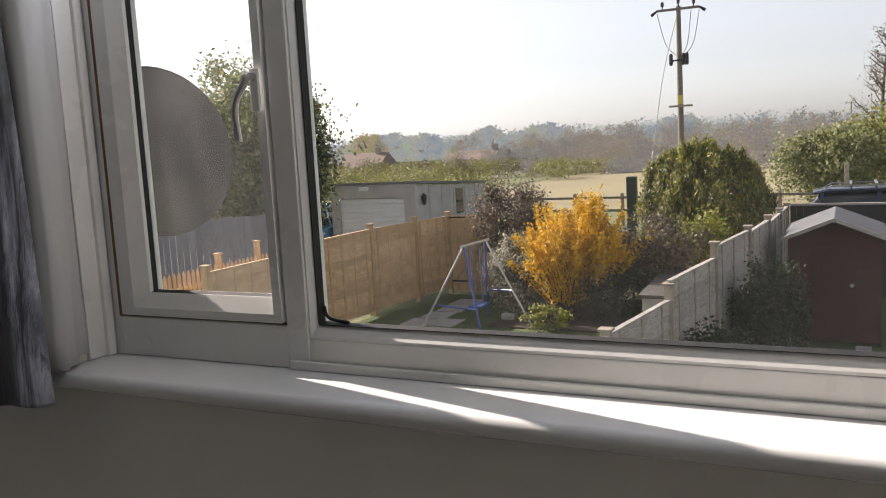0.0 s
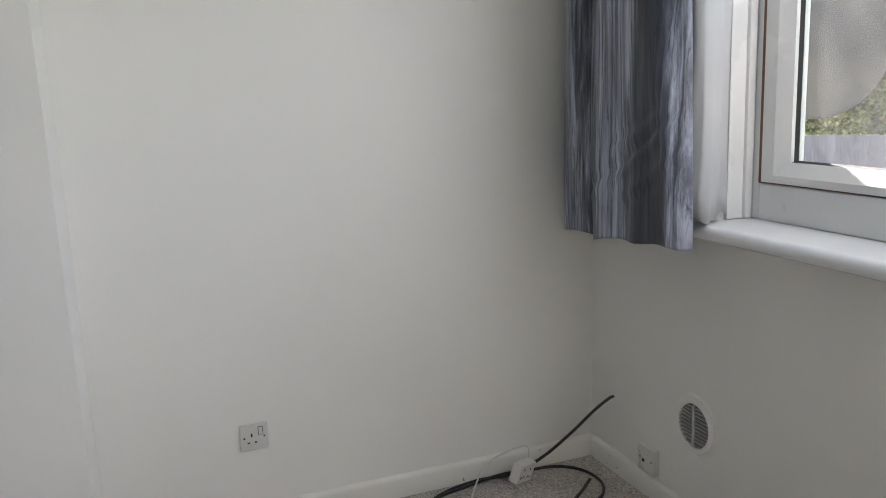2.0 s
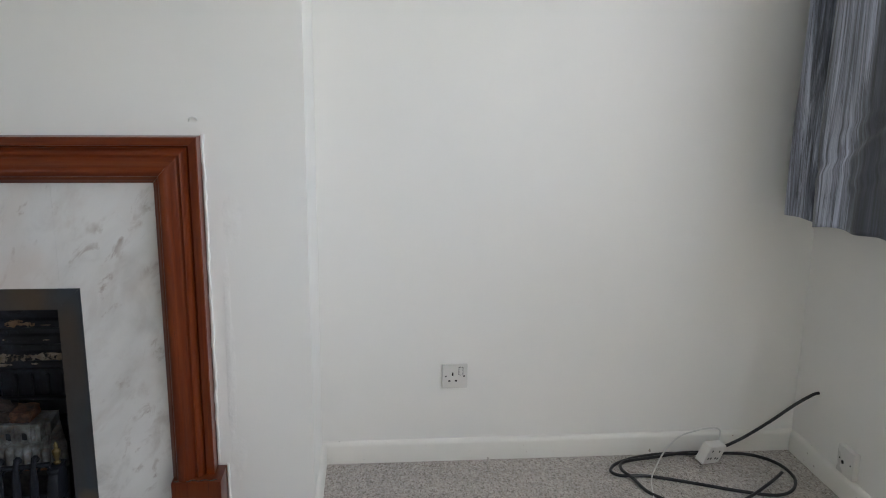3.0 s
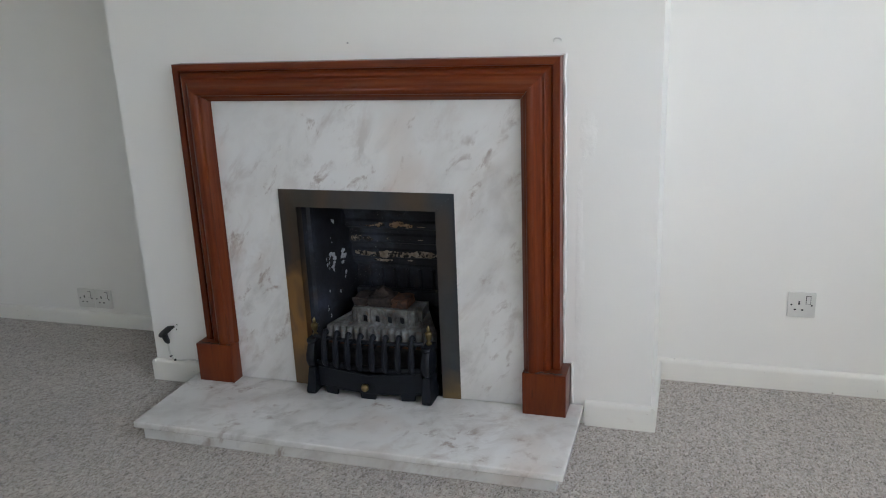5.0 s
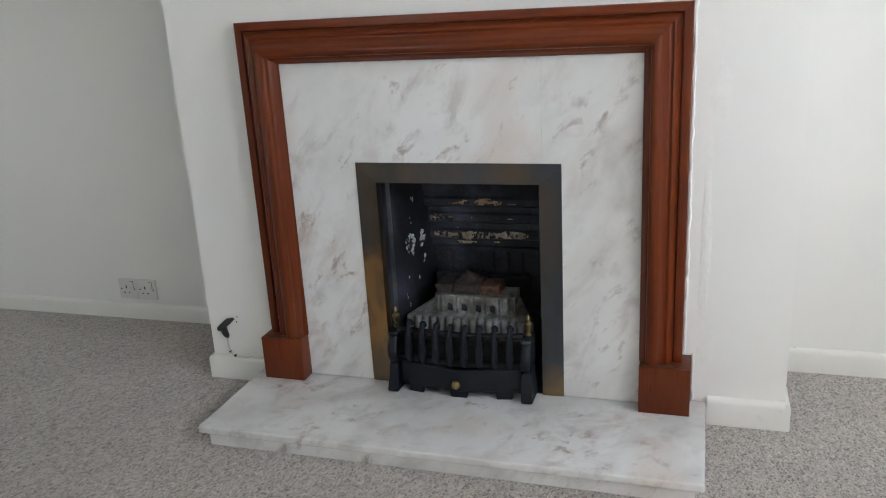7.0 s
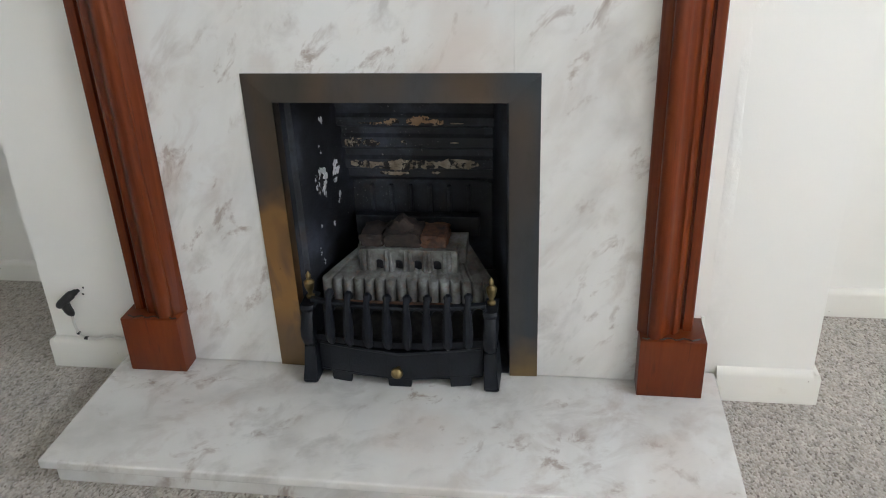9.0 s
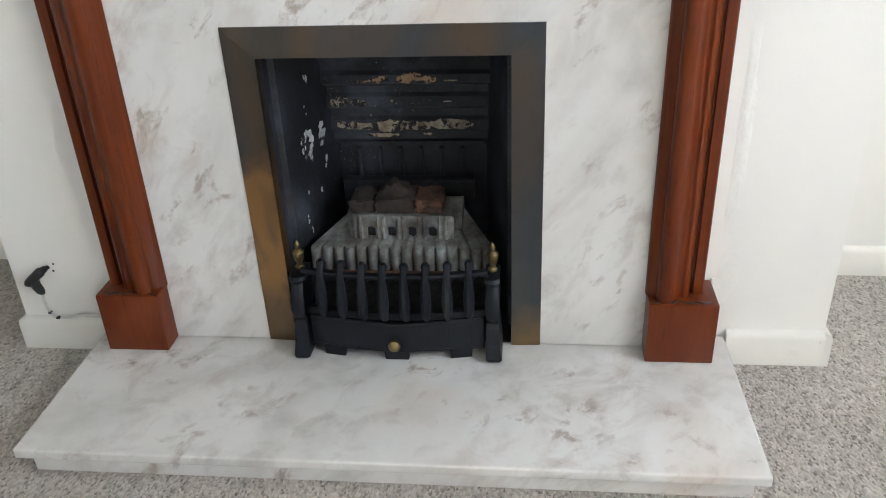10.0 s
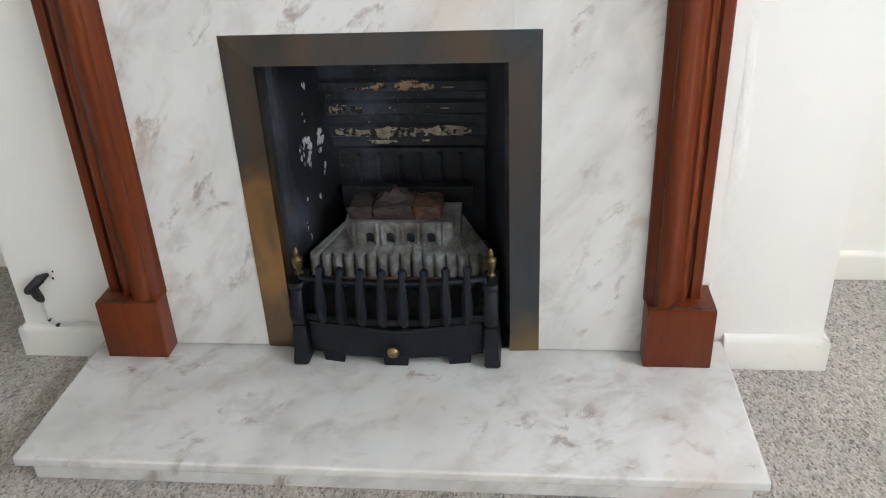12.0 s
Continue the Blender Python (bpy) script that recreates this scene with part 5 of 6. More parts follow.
# ---- ground ----
bm = bmesh.new()
ring = [(-3000, 2.9), (3000, 2.9), (3000, 4000), (-3000, 4000)]
bm.faces.new([bm.verts.new((x, y, G - 0.02)) for x, y in ring])
structure("ground", bm, ROUGH, "rough grass stretching to the far woods", "ground")
structure("ground_behind", boxes((-3000, 3000, -3000, 2.9, G - 0.04, G - 0.021)), ROUGH, "rough grass round the house", "ground")
structure("lawn", boxes((-7.0, 0.2, 2.95, 18.4, G - 0.015, G)), LAWN, "mown garden lawn in shade", "lawn")
structure("field", boxes((-21, 30, 40, 88, G - 0.016, G + 0.01)), FIELD, "dry straw-coloured field behind the gardens", "field")
structure("driveway", boxes((-24, -7.3, 2.95, 24.3, G - 0.016, G - 0.006)), PAVE, "pale concrete yard before the garages", "driveway")
structure("parking_bank", boxes((0.4, 9, 22.5, 31, G - 0.016, G + 0.16)), ROUGH, "raised grassy verge under the parked car", "ground")
structure("flower_bed", boxes((-4.2, -0.2, 15.35, 18.35, G - 0.001, G + 0.03)), SOIL, "dark bare soil under the shrubs", "flower bed")
structure("neighbour_ground", boxes((0.2, 6, 2.95, 19.3, G - 0.015, G - 0.004)), LAWN, "shaded lawn beside the shed", "lawn")

path = thing("stepping_path", (-5.6, 16.2, G), "pale square paving slabs leading to the garden gate", "path")
for k, (x, y) in enumerate(((-5.75, 14.7), (-5.7, 15.4), (-5.62, 16.1), (-5.58, 16.8), (-5.15, 15.5), (-5.6, 17.5))):
    part("slab", box(bmesh.new(), x - 0.29, x + 0.29, y - 0.31, y + 0.31, G - 0.01, G + 0.02, 0.008), PAVE, path)


# ---- fences ----
def panel_between(fence, a, b, z0, z1, boards, mat_board, mat_batten, battens, face):
    """A lap panel from a to b: horizontal boards that overlap, upright battens and a cap. face: +1 or -1, the side on which battens show."""
    a, b = Vector(a), Vector(b)
    d = (b - a)
    length, ang = d.length, math.atan2(d.y, d.x)
    m = Matrix.Translation((a.x, a.y, 0)) @ Matrix.Rotation(ang, 4, "Z")
    h = (z1 - z0) / boards
    for i in range(boards):
        z = z0 + h * i
        bm = prism([(-0.004, z), (-0.022, z), (-0.008, z + h * 1.12), (0.0, z + h * 1.12)], 0, 0.0, length)
        bmesh.ops.transform(bm, matrix=m, verts=bm.verts)
        part("lap_board", bm, mat_board, fence)
    for i in range(battens):
        x = length * (i + 0.5) / battens if battens > 2 else length * (0.02 + 0.96 * i)
        bm = boxes((x - 0.019, x + 0.019, *sorted((face * 0.002, face * 0.026)), z0, z1))
        bmesh.ops.transform(bm, matrix=m, verts=bm.verts)
        part("batten", bm, mat_batten, fence)
    bm = boxes((0, length, -0.03, 0.03, z1 + 0.012, z1 + 0.034))
    bmesh.ops.transform(bm, matrix=m, verts=bm.verts)
    part("cap_rail", bm, mat_board, fence)


def post_at(fence, x, y, z1, mat, w=0.05, cap=True):
    bm = boxes((x - w, x + w, y - w, y + w, G - 0.05, z1, 0.004))
    p = part("post", bm, mat, fence)
    if cap:
        part("post_cap", boxes((x - w - 0.02, x + w + 0.02, y - w - 0.02, y + w + 0.02, z1 + 0.001, z1 + 0.03, 0.008)), mat, p)


left_fence = thing("garden_fence", (-7.0, 12.7, G), "new honey-coloured timber lap fence with capped posts", "fence", "garden fences")
FP = [(-7.08, 11.0), (-7.055, 12.7), (-7.03, 14.1), (-6.98, 15.85), (-6.72, 17.35), (-6.45, 18.5)]
for k, p in enumerate(FP):
    post_at(left_fence, *p, -0.25 if k == 0 else -0.13, NEW_Z)
for k, (a, b) in enumerate(zip(FP, FP[1:])):
    panel_between(left_fence, a, b, G + 0.12, -0.37 if k == 0 else -0.24, 11, NEW_X, NEW_Z, 4, -1)
gate = thing("garden_gate", (-5.9, 18.5, G), "closed new timber garden gate with black hinges", "gate")
for k in range(9):
    part("board", boxes((-6.38 + 0.118 * k, -6.266 + 0.118 * k, 18.49, 18.51, G + 0.06, -0.19, 0.003)), NEW_Z, gate)
for z in (G + 0.25, -0.30):
    part("rail", boxes((-6.38, -5.32, 18.465, 18.489, z, z + 0.10, 0.003)), NEW_X, gate)
brace = boxes((0, 1.62, -0.012, 0.012, -0.045, 0.045))
bmesh.ops.transform(brace, matrix=Matrix.Translation((-6.34, 18.477, G + 0.35)) @ Matrix.Rotation(-math.atan2(1.25, 1.0), 4, "Y"), verts=brace.verts)
part("brace", brace, NEW_X, gate)
for z in (G + 0.29, -0.26):
    part("hinge", boxes((-6.40, -5.98, 18.456, 18.464, z, z + 0.035)), IRON, gate)
part("latch", boxes((-5.45, -5.36, 18.455, 18.464, G + 1.05, G + 1.10)), IRON, gate)
post_at(gate, -5.26, 18.5, -0.13, NEW_Z)

picket = thing("picket_fence", (-8.48, 12.6, G), "low new timber picket fence in the next garden", "fence", "garden fences")
for k in range(46):
    y = 10.0 + 5.2 * k / 45
    part("pale", prism([(y - 0.035, G), (y + 0.035, G), (y + 0.035, G + 1.48), (y, G + 1.55), (y - 0.035, G + 1.48)], 0, -8.489, -8.471), NEW_Z, picket)
for z in (G + 0.4, G + 1.2):
    part("rail", boxes((-8.53, -8.49, 9.95, 15.25, z, z + 0.07)), NEW_X, picket)
for y, z in ((11.2, -0.40), (12.96, -0.35), (14.1, -0.26)):
    post_at(picket, -8.56, y, z, NEW_Z, 0.045)

grey = thing("board_fence", (-12, 16.8, G), "tall slate-grey painted board fence below a tree", "fence", "garden fences")
A, B = Vector((-17.0, 12.3)), Vector((-10.2, 18.4))
for k in range(60):
    p, q = A.lerp(B, k / 60), A.lerp(B, (k + 0.96) / 60)
    d = (q - p).normalized()
    nrm = Vector((-d.y, d.x)) * 0.012
    lift = G + 2.0 + 0.008 * math.sin(k * 2.1)
    bm = bmesh.new()
    lo = [bm.verts.new((*c, G)) for c in (p - nrm, q - nrm, q + nrm, p + nrm)]
    hi = [bm.verts.new((*c, lift)) for c in (p - nrm, q - nrm, q + nrm, p + nrm)]
    bm.faces.new(lo)
    bm.faces.new(hi)
    for i in range(4):
        bm.faces.new((lo[i], lo[(i + 1) % 4], hi[(i + 1) % 4], hi[i]))
    part("board", bm, GREY_FENCE, grey)

right_fence = thing("garden_fence", (0.3, 13, G), "weathered grey timber lap fence stepping up the slope", "fence", "garden fences")
RP = [(-0.35, 6.95, -0.62, -0.66), (-0.10, 8.78, -0.40, -0.52), (0.15, 10.6, -0.27, -0.43), (0.40, 12.42, -0.03, -0.21), (0.63, 14.25, -0.02, -0.06), (0.76, 16.1, -0.05, -0.10), (0.82, 17.9, -0.10, -0.16), (0.86, 19.3, -0.12, -0.16)]
for x, y, z, _ in RP:
    post_at(right_fence, x, y, z, OLD_Z)
for a, b in zip(RP, RP[1:]):
    panel_between(right_fence, a[:2], b[:2], G + 0.1, b[3] - 0.035, 10, OLD_Y, OLD_Z, 3, -1)

dark = thing("board_fence", (3.5, 19.45, G), "black-stained close-boarded fence behind the shed", "fence", "garden fences")
for k in range(48):
    x = 0.92 + 0.125 * k
    part("board", boxes((x, x + 0.122, 19.44 + 0.01 * (k % 2), 19.46 + 0.01 * (k % 2), G, -0.17)), BLACK_FENCE, dark)
part("cap_rail", boxes((0.9, 6.95, 19.41, 19.5, -0.169, -0.13)), OLD_Y, dark)

# ---- shed ----
shed = thing("garden_shed", (1.79, 16.3, G), "dark red-brown timber garden shed with grey felt roof", "shed")
SX0, SX1, SY0, SY1, SE, SR = 1.12, 2.46, 15.4, 17.3, -0.30, -0.05
for k in range(12):
    z = G + 0.06 + k * 0.1435
    part("board", prism([(SY0, z), (SY0 - 0.014, z), (SY0 - 0.005, z + 0.15), (SY0, z + 0.15)], 0, SX0, SX1), RED_BOARD, shed)
part("gable", prism([(SX0, SE - 0.06), (SX1, SE - 0.06), (SX1, SE), ((SX0 + SX1) / 2, SR), (SX0, SE)], 1, SY0 - 0.006, SY0 + 0.02), RED_BOARD, shed)
part("side_wall", boxes((SX0, SX0 + 0.02, SY0, SY1, G, SE)), RED_BOARD, shed)
part("side_wall", boxes((SX1 - 0.02, SX1, SY0, SY1, G, SE)), RED_BOARD, shed)
part("back_wall", boxes((SX0, SX1, SY1 - 0.02, SY1, G, SE)), RED_BOARD, shed)
door = part("door", boxes((1.47, 2.10, SY0 - 0.034, SY0 - 0.015, G + 0.08, SE - 0.12, 0.004)), RED_BOARD, shed)
for k in range(1, 5):
    part("door_joint", boxes((1.47 + 0.126 * k - 0.003, 1.47 + 0.126 * k + 0.003, SY0 - 0.0350, SY0 - 0.0342, G + 0.09, SE - 0.13)), DARK, door)
part("door_catch", boxes((2.02, 2.07, SY0 - 0.05, SY0 - 0.035, G + 0.95, G + 1.0, 0.004)), ALLOY, door)
for s in (-1, 1):
    xm, xe = (SX0 + SX1) / 2, (SX0 + SX1) / 2 + s * ((SX1 - SX0) / 2 + 0.10)
    ze = SE - 0.045
    part("roof", prism(sorted([(xm, SR + 0.005), (xe, ze), (xe, ze + 0.03), (xm, SR + 0.045)], key=lambda p: 0), 1, SY0 - 0.13, SY1 + 0.1), FELT, shed)
    part("bargeboard", prism([(xm, SR - 0.008), (xe, ze - 0.025), (xe, ze + 0.033), (xm, SR + 0.05)], 1, SY0 - 0.152, SY0 - 0.131), OLD_Y, shed, "thin pale bargeboard")
brick = thing("loose_block", (2.2, 14.9, G), "pale concrete block lying before the shed", "block")
part("block", box(bmesh.new(), 2.1, 2.32, 14.85, 14.97, G - 0.004, G + 0.11, 0.006), PAVE, brick)

# ---- garages ----
garage = thing("garage", (-12, 27, G), "flat-roofed grey concrete garage with a pale ribbed door", "garage")
GX0, GX1, GY0, GY1, GT = -13.65, -10.45, 24.4, 30.2, 0.27
part("front_wall", boxes((GX0, -13.3, GY0, GY0 + 0.12, G, GT), (-10.85, GX1, GY0, GY0 + 0.12, G, GT), (-13.3, -10.85, GY0, GY0 + 0.12, -0.17, GT)), CONCRETE, garage)
for k in range(12):
    z = G + 0.155 * k
    part("door_slat", prism([(GY0 + 0.05, z), (GY0 + 0.035, z + 0.07), (GY0 + 0.05, z + 0.14), (GY0 + 0.06, z + 0.152), (GY0 + 0.08, z + 0.152), (GY0 + 0.08, z)], 0, -13.3, -10.85), DOOR_WHITE, garage)
for k in range(6):
    y = GY0 + 0.122 + k * 0.94
    part("side_panel", boxes((GX1 - 0.10, GX1 - 0.02, y, y + 0.90, G, GT - 0.03 - 0.052 * (k + 1), 0.01)), CONCRETE, garage)
    part("pilaster", boxes((GX1 - 0.10, GX1, y + 0.902, y + 0.938, G, GT - 0.03 - 0.052 * (k + 1))), CONCRETE, garage)
part("far_wall", boxes((GX0, GX0 + 0.1, GY0 + 0.122, GY1, G, GT - 0.35)), CONCRETE, garage)
part("roof", prism([(GY0 - 0.06, GT + 0.001), (GY1, GT - 0.34), (GY1, GT - 0.26), (GY0 - 0.06, GT + 0.08)], 0, GX0 - 0.05, GX1 + 0.05), FELT, garage)
part("side_window", boxes((GX1 - 0.018, GX1 - 0.012, GY0 + 3.1, GY0 + 3.7, -1.0, -0.1)), CAR_GLASS, garage)
part("fascia_lamp", boxes((-12.45, -12.15, GY0 - 0.14, GY0 - 0.002, 0.08, 0.2, 0.02)), DOOR_WHITE, garage)
lamp = part("coach_lamp", lathe([(0.03, 0), (0.07, 0.05), (0.09, 0.24), (0.11, 0.26), (0.02, 0.38)], (GX1 + 0.10, GY0 + 0.45, -0.45), 2, 8), IRON, garage, "black carriage lamp")
part("bracket", boxes((GX1 + 0.001, GX1 + 0.10, GY0 + 0.43, GY0 + 0.47, -0.3, -0.26)), IRON, lamp)

# ---- swing frame ----
swing = thing("swing_frame", (-4.5, 15.5, G), "child's metal swing frame with pale legs and blue tubes", "swing")
A1, A2 = Vector((-4.53, 15.15, -0.49)), Vector((-4.42, 15.98, -0.47))
F = [Vector((-5.47, 15.14, G)), Vector((-4.20, 15.02, G)), Vector((-3.33, 15.5, G)), Vector((-4.55, 16.25, G))]
part("leg", tube([A1, F[0]], 0.022, 8), SWING_GREY, swing, "", True)
part("leg", tube([A1 + Vector((0.02, 0, 0)), F[1]], 0.024, 8), SWING_BLUE, swing, "blue front leg", True)
part("leg", tube([A2, F[2]], 0.022, 8), SWING_GREY, swing, "", True)
part("leg", tube([A2 + Vector((-0.02, 0, 0)), F[3]], 0.024, 8), SWING_BLUE, swing, "blue back leg", True)
part("top_bar", tube([A1 + Vector((-0.02, -0.08, 0.02)), A2 + Vector((0.02, 0.08, 0.02))], 0.026, 8), SWING_GREY, swing, "", True)
part("cross_bar", tube([F[0].lerp(A1, 0.28), F[1].lerp(A1, 0.25)], 0.017, 8), SWING_BLUE, swing, "", True)
part("cross_bar", tube([F[3].lerp(A2, 0.36), F[2].lerp(A2, 0.42)], 0.017, 8), SWING_BLUE, swing, "", True)
for a in (0.3, 0.7):
    t0 = A1.lerp(A2, a)
    part("hanger", tube([t0, t0 + Vector((0.03, 0, -1.18))], 0.012, 6), SWING_BLUE, swing)
seat = A1.lerp(A2, 0.5) + Vector((0.03, 0, -1.2))
part("seat", box(bmesh.new(), seat.x - 0.13, seat.x + 0.13, seat.y - 0.24, seat.y + 0.24, seat.z - 0.02, seat.z + 0.03, 0.012), SWING_BLUE, swing)
toy = thing("garden_toy", (-4.0, 16.0, G), "small pale plastic toy lying on the lawn", "toy")
part("body", box(bmesh.new(), -4.15, -3.85, 15.9, 16.12, G, G + 0.14, 0.05, 3), PAVE, toy, "", True)
store = thing("storage_box", (-0.75, 15.5, G), "grey garden storage box with a dark sloping lid", "storage box")
part("body", boxes((-1.05, -0.05, 14.55, 16.4, G, G + 0.83, 0.01)), BOX_GREY, store)
part("lid", prism([(14.48, G + 0.832), (16.45, G + 0.832), (16.45, G + 0.99), (14.48, G + 0.89)], 0, -1.10, 0.0), LID, store)

# ---- shrubs and trees ----
def forsythia(base, seed):
    """Arching stems that rise from one stool, set with flowers along their upper length."""
    rng = np.random.default_rng(seed)
    ob = thing("forsythia_bush", base, "forsythia bush thick with golden yellow flowers", "bush")
    bm = bmesh.new()
    spots = []
    for k in range(150):
        a, lean = rng.uniform(0, 6.283), rng.uniform(0.05, 1.0) ** 0.7
        tall = (2.45 - 0.95 * lean ** 2) * rng.uniform(0.72, 1.03)
        foot = Vector(base) + Vector((rng.uniform(-0.3, 0.3), rng.uniform(-0.25, 0.25), 0))
        out = Vector((math.cos(a) * 1.12, math.sin(a) * 0.85, 0)) * lean
        path = smooth_path([foot, foot + out * 0.45 + Vector((0, 0, tall * 0.45)), foot + out * 0.85 + Vector((0, 0, tall * 0.82)), foot + out * 1.05 + Vector((0, 0, tall))], 5)
        tube(path, [0.011 * (1 - 0.045 * i) for i in range(len(path))], 4, bm)
        bare = 0.42 if math.cos(a) > 0.2 else 0.16
        for _ in range(205):
            u = (bare + (1 - bare) * rng.uniform(0, 1)) * (len(path) - 1.001)
            q = path[int(u)].lerp(path[int(u) + 1], u - int(u))
            spots.append((q.x, q.y, q.z))
        for _ in range(5):
            u = rng.uniform(0.45, 0.95) * (len(path) - 1.001)
            q = path[int(u)]
            e = q + Vector((rng.uniform(-0.22, 0.22), rng.uniform(-0.2, 0.2), rng.uniform(0.10, 0.34)))
            for w in np.linspace(0, 1, 14):
                spots.append(tuple(q.lerp(e, w)))
    part("stems", bm, BARK, ob)
    spots = np.array(spots) + rng.normal(size=(len(spots), 3)) * 0.030
    me = leaf_mesh(spots, 0.031, rng, 0, 1.7)
    me.materials.append(LEAF_YELLOW)
    part("flowers", me, LEAF_YELLOW, ob)


forsythia((-2.72, 16.35, G), 21)
plant("leafy_shrub", "pale variegated shrub with brown and cream leaves", "bush", (-3.9, 16.9, G), (-3.95, 16.7, -1.25), (0.75, 0.7, 0.8), 11000, 0.038, LEAF_PALE, 22, 60, 0.16, 0.45, 0.03, 9)
plant("plum_shrub", "tall plum-brown shrub beside the garden gate", "bush", (-4.75, 18.3, G), (-4.72, 18.2, -0.25), (0.78, 0.7, 0.88), 12000, 0.038, LEAF_PLUM, 23, 70, 0.17, 0.45, 0.04, 9, extra=((-4.3, 17.7, -1.1), (0.6, 0.55, 0.75), 7000, 0.038, LEAF_PALE))
plant("dark_shrub", "dark shrub with dull red-brown leaves in shade", "bush", (-1.4, 16.9, G), (-1.35, 16.9, -1.05), (1.05, 0.8, 0.95), 13000, 0.038, LEAF_PLUM, 24, 70, 0.17, 0.4, 0.04, 10, extra=((-1.7, 16.4, -1.5), (0.8, 0.6, 0.5), 5000, 0.038, LEAF_DARK))
plant("lime_shrub", "small lime-yellow leafed shrub behind the storage box", "bush", (-0.45, 17.3, G), (-0.42, 17.2, -0.55), (0.42, 0.4, 0.5), 1500, 0.05, LEAF_LIME, 25, 24, 0.2, 0.4, 0.02, 8)
plant("low_shrub", "low shrub with lime leaves at the lawn's edge", "bush", (-3.0, 15.35, G), (-2.95, 15.35, G + 0.22), (0.45, 0.3, 0.25), 1500, 0.04, LEAF_LIME, 35, 24, 0.2, 0.4, 0.015, 6)
plant("evergreen_shrub", "dark evergreen shrub against the weathered fence", "bush", (0.65, 11.1, G), (0.63, 11.05, -1.45), (0.40, 0.42, 0.55), 7000, 0.034, LEAF_DARK, 26, 50, 0.17, 0.45, 0.025, 7)
plant("evergreen_shrub", "tall dark evergreen shrub beside the shed", "bush", (0.98, 13.2, G), (1.02, 13.2, -1.22), (0.48, 0.55, 0.82), 13000, 0.034, LEAF_DARK, 27, 70, 0.16, 0.45, 0.03, 8)


def conifer(base, height, radius, n, seed):
    """A round clipped-looking conifer of drooping sprays that hang in ridges."""
    rng = np.random.default_rng(seed)
    ob = thing("conifer", base, "big rounded golden-tipped conifer with drooping sprays", "tree")
    part("trunk", limbs(base, (base[0], base[1], base[2] + height * 0.5), (radius, radius, height * 0.4), 9, 0.09, seed), BARK, ob, "", True)
    k = 250
    u = rng.uniform(-0.55, 1, k)
    a = rng.uniform(0, 6.283, k)
    s = np.sqrt(np.maximum(0, 1 - u * u))
    bumps = 1 + 0.05 * np.sin(a * 5 + u * 7) + rng.uniform(-0.10, 0.06, k)
    heads = np.stack([s * np.cos(a) * bumps, s * np.sin(a) * bumps, u * bumps], 1)
    which = rng.integers(0, k, n)
    t = rng.uniform(0, 1, n)
    q = heads[which] * (1 - 0.12 * rng.uniform(0, 1, n)[:, None])
    q += rng.normal(size=(n, 3)) * (0.022 + 0.030 * t)[:, None]
    q[:, 2] -= t * 0.26
    q[:, :2] *= (1 + 0.05 * t)[:, None]
    p = q * np.array([radius, radius, height * 0.46]) + np.array([base[0], base[1], base[2] + height * 0.535])
    p[:, 2] = np.maximum(p[:, 2], base[2] + 0.05)
    me = leaf_mesh(p, 0.032, rng, 0, 2.8, (0, 0, -0.8), q)
    me.materials.append(LEAF_CONIFER)
    part("crown", me, LEAF_CONIFER, ob)


conifer((-0.98, 20.6, G), 3.36, 1.42, 80000, 31)
plant("garden_tree", "bushy olive-green tree rising over the grey fence", "tree", (-14.8, 20.8, G), (-14.9, 20.6, 1.35), (3.3, 2.6, 2.75), 42000, 0.08, LEAF_OLIVE, 41, 130, 0.15, 0.45, 0.14, 12, extra=((-12.9, 20.2, 1.6), (1.9, 1.5, 2.1), 14000, 0.08, LEAF_OLIVE))
plant("garden_tree", "slender leafy tree beside the garages", "tree", (-9.6, 17.9, G), (-10.05, 17.9, 0.75), (0.5, 0.9, 1.6), 1500, 0.10, LEAF_DARK, 42, 26, 0.2, 0.5, 0.06, 8)
for k, (x, y, rx, rz, zc) in enumerate(((1.2, 38, 1.9, 1.5, -0.1), (3.6, 41, 2.4, 1.9, 0.2), (6.0, 40, 2.4, 2.1, 0.2))):
    plant("hedge_tree", "yellow-green hedgerow tree beyond the parked car", "tree", (x, y, G), (x, y, zc), (rx, 1.6, rz), 14000, 0.085, LEAF_LIME if k == 1 else LEAF_OLIVE, 50 + k, 70, 0.17, 0.4, 0.09, 9)


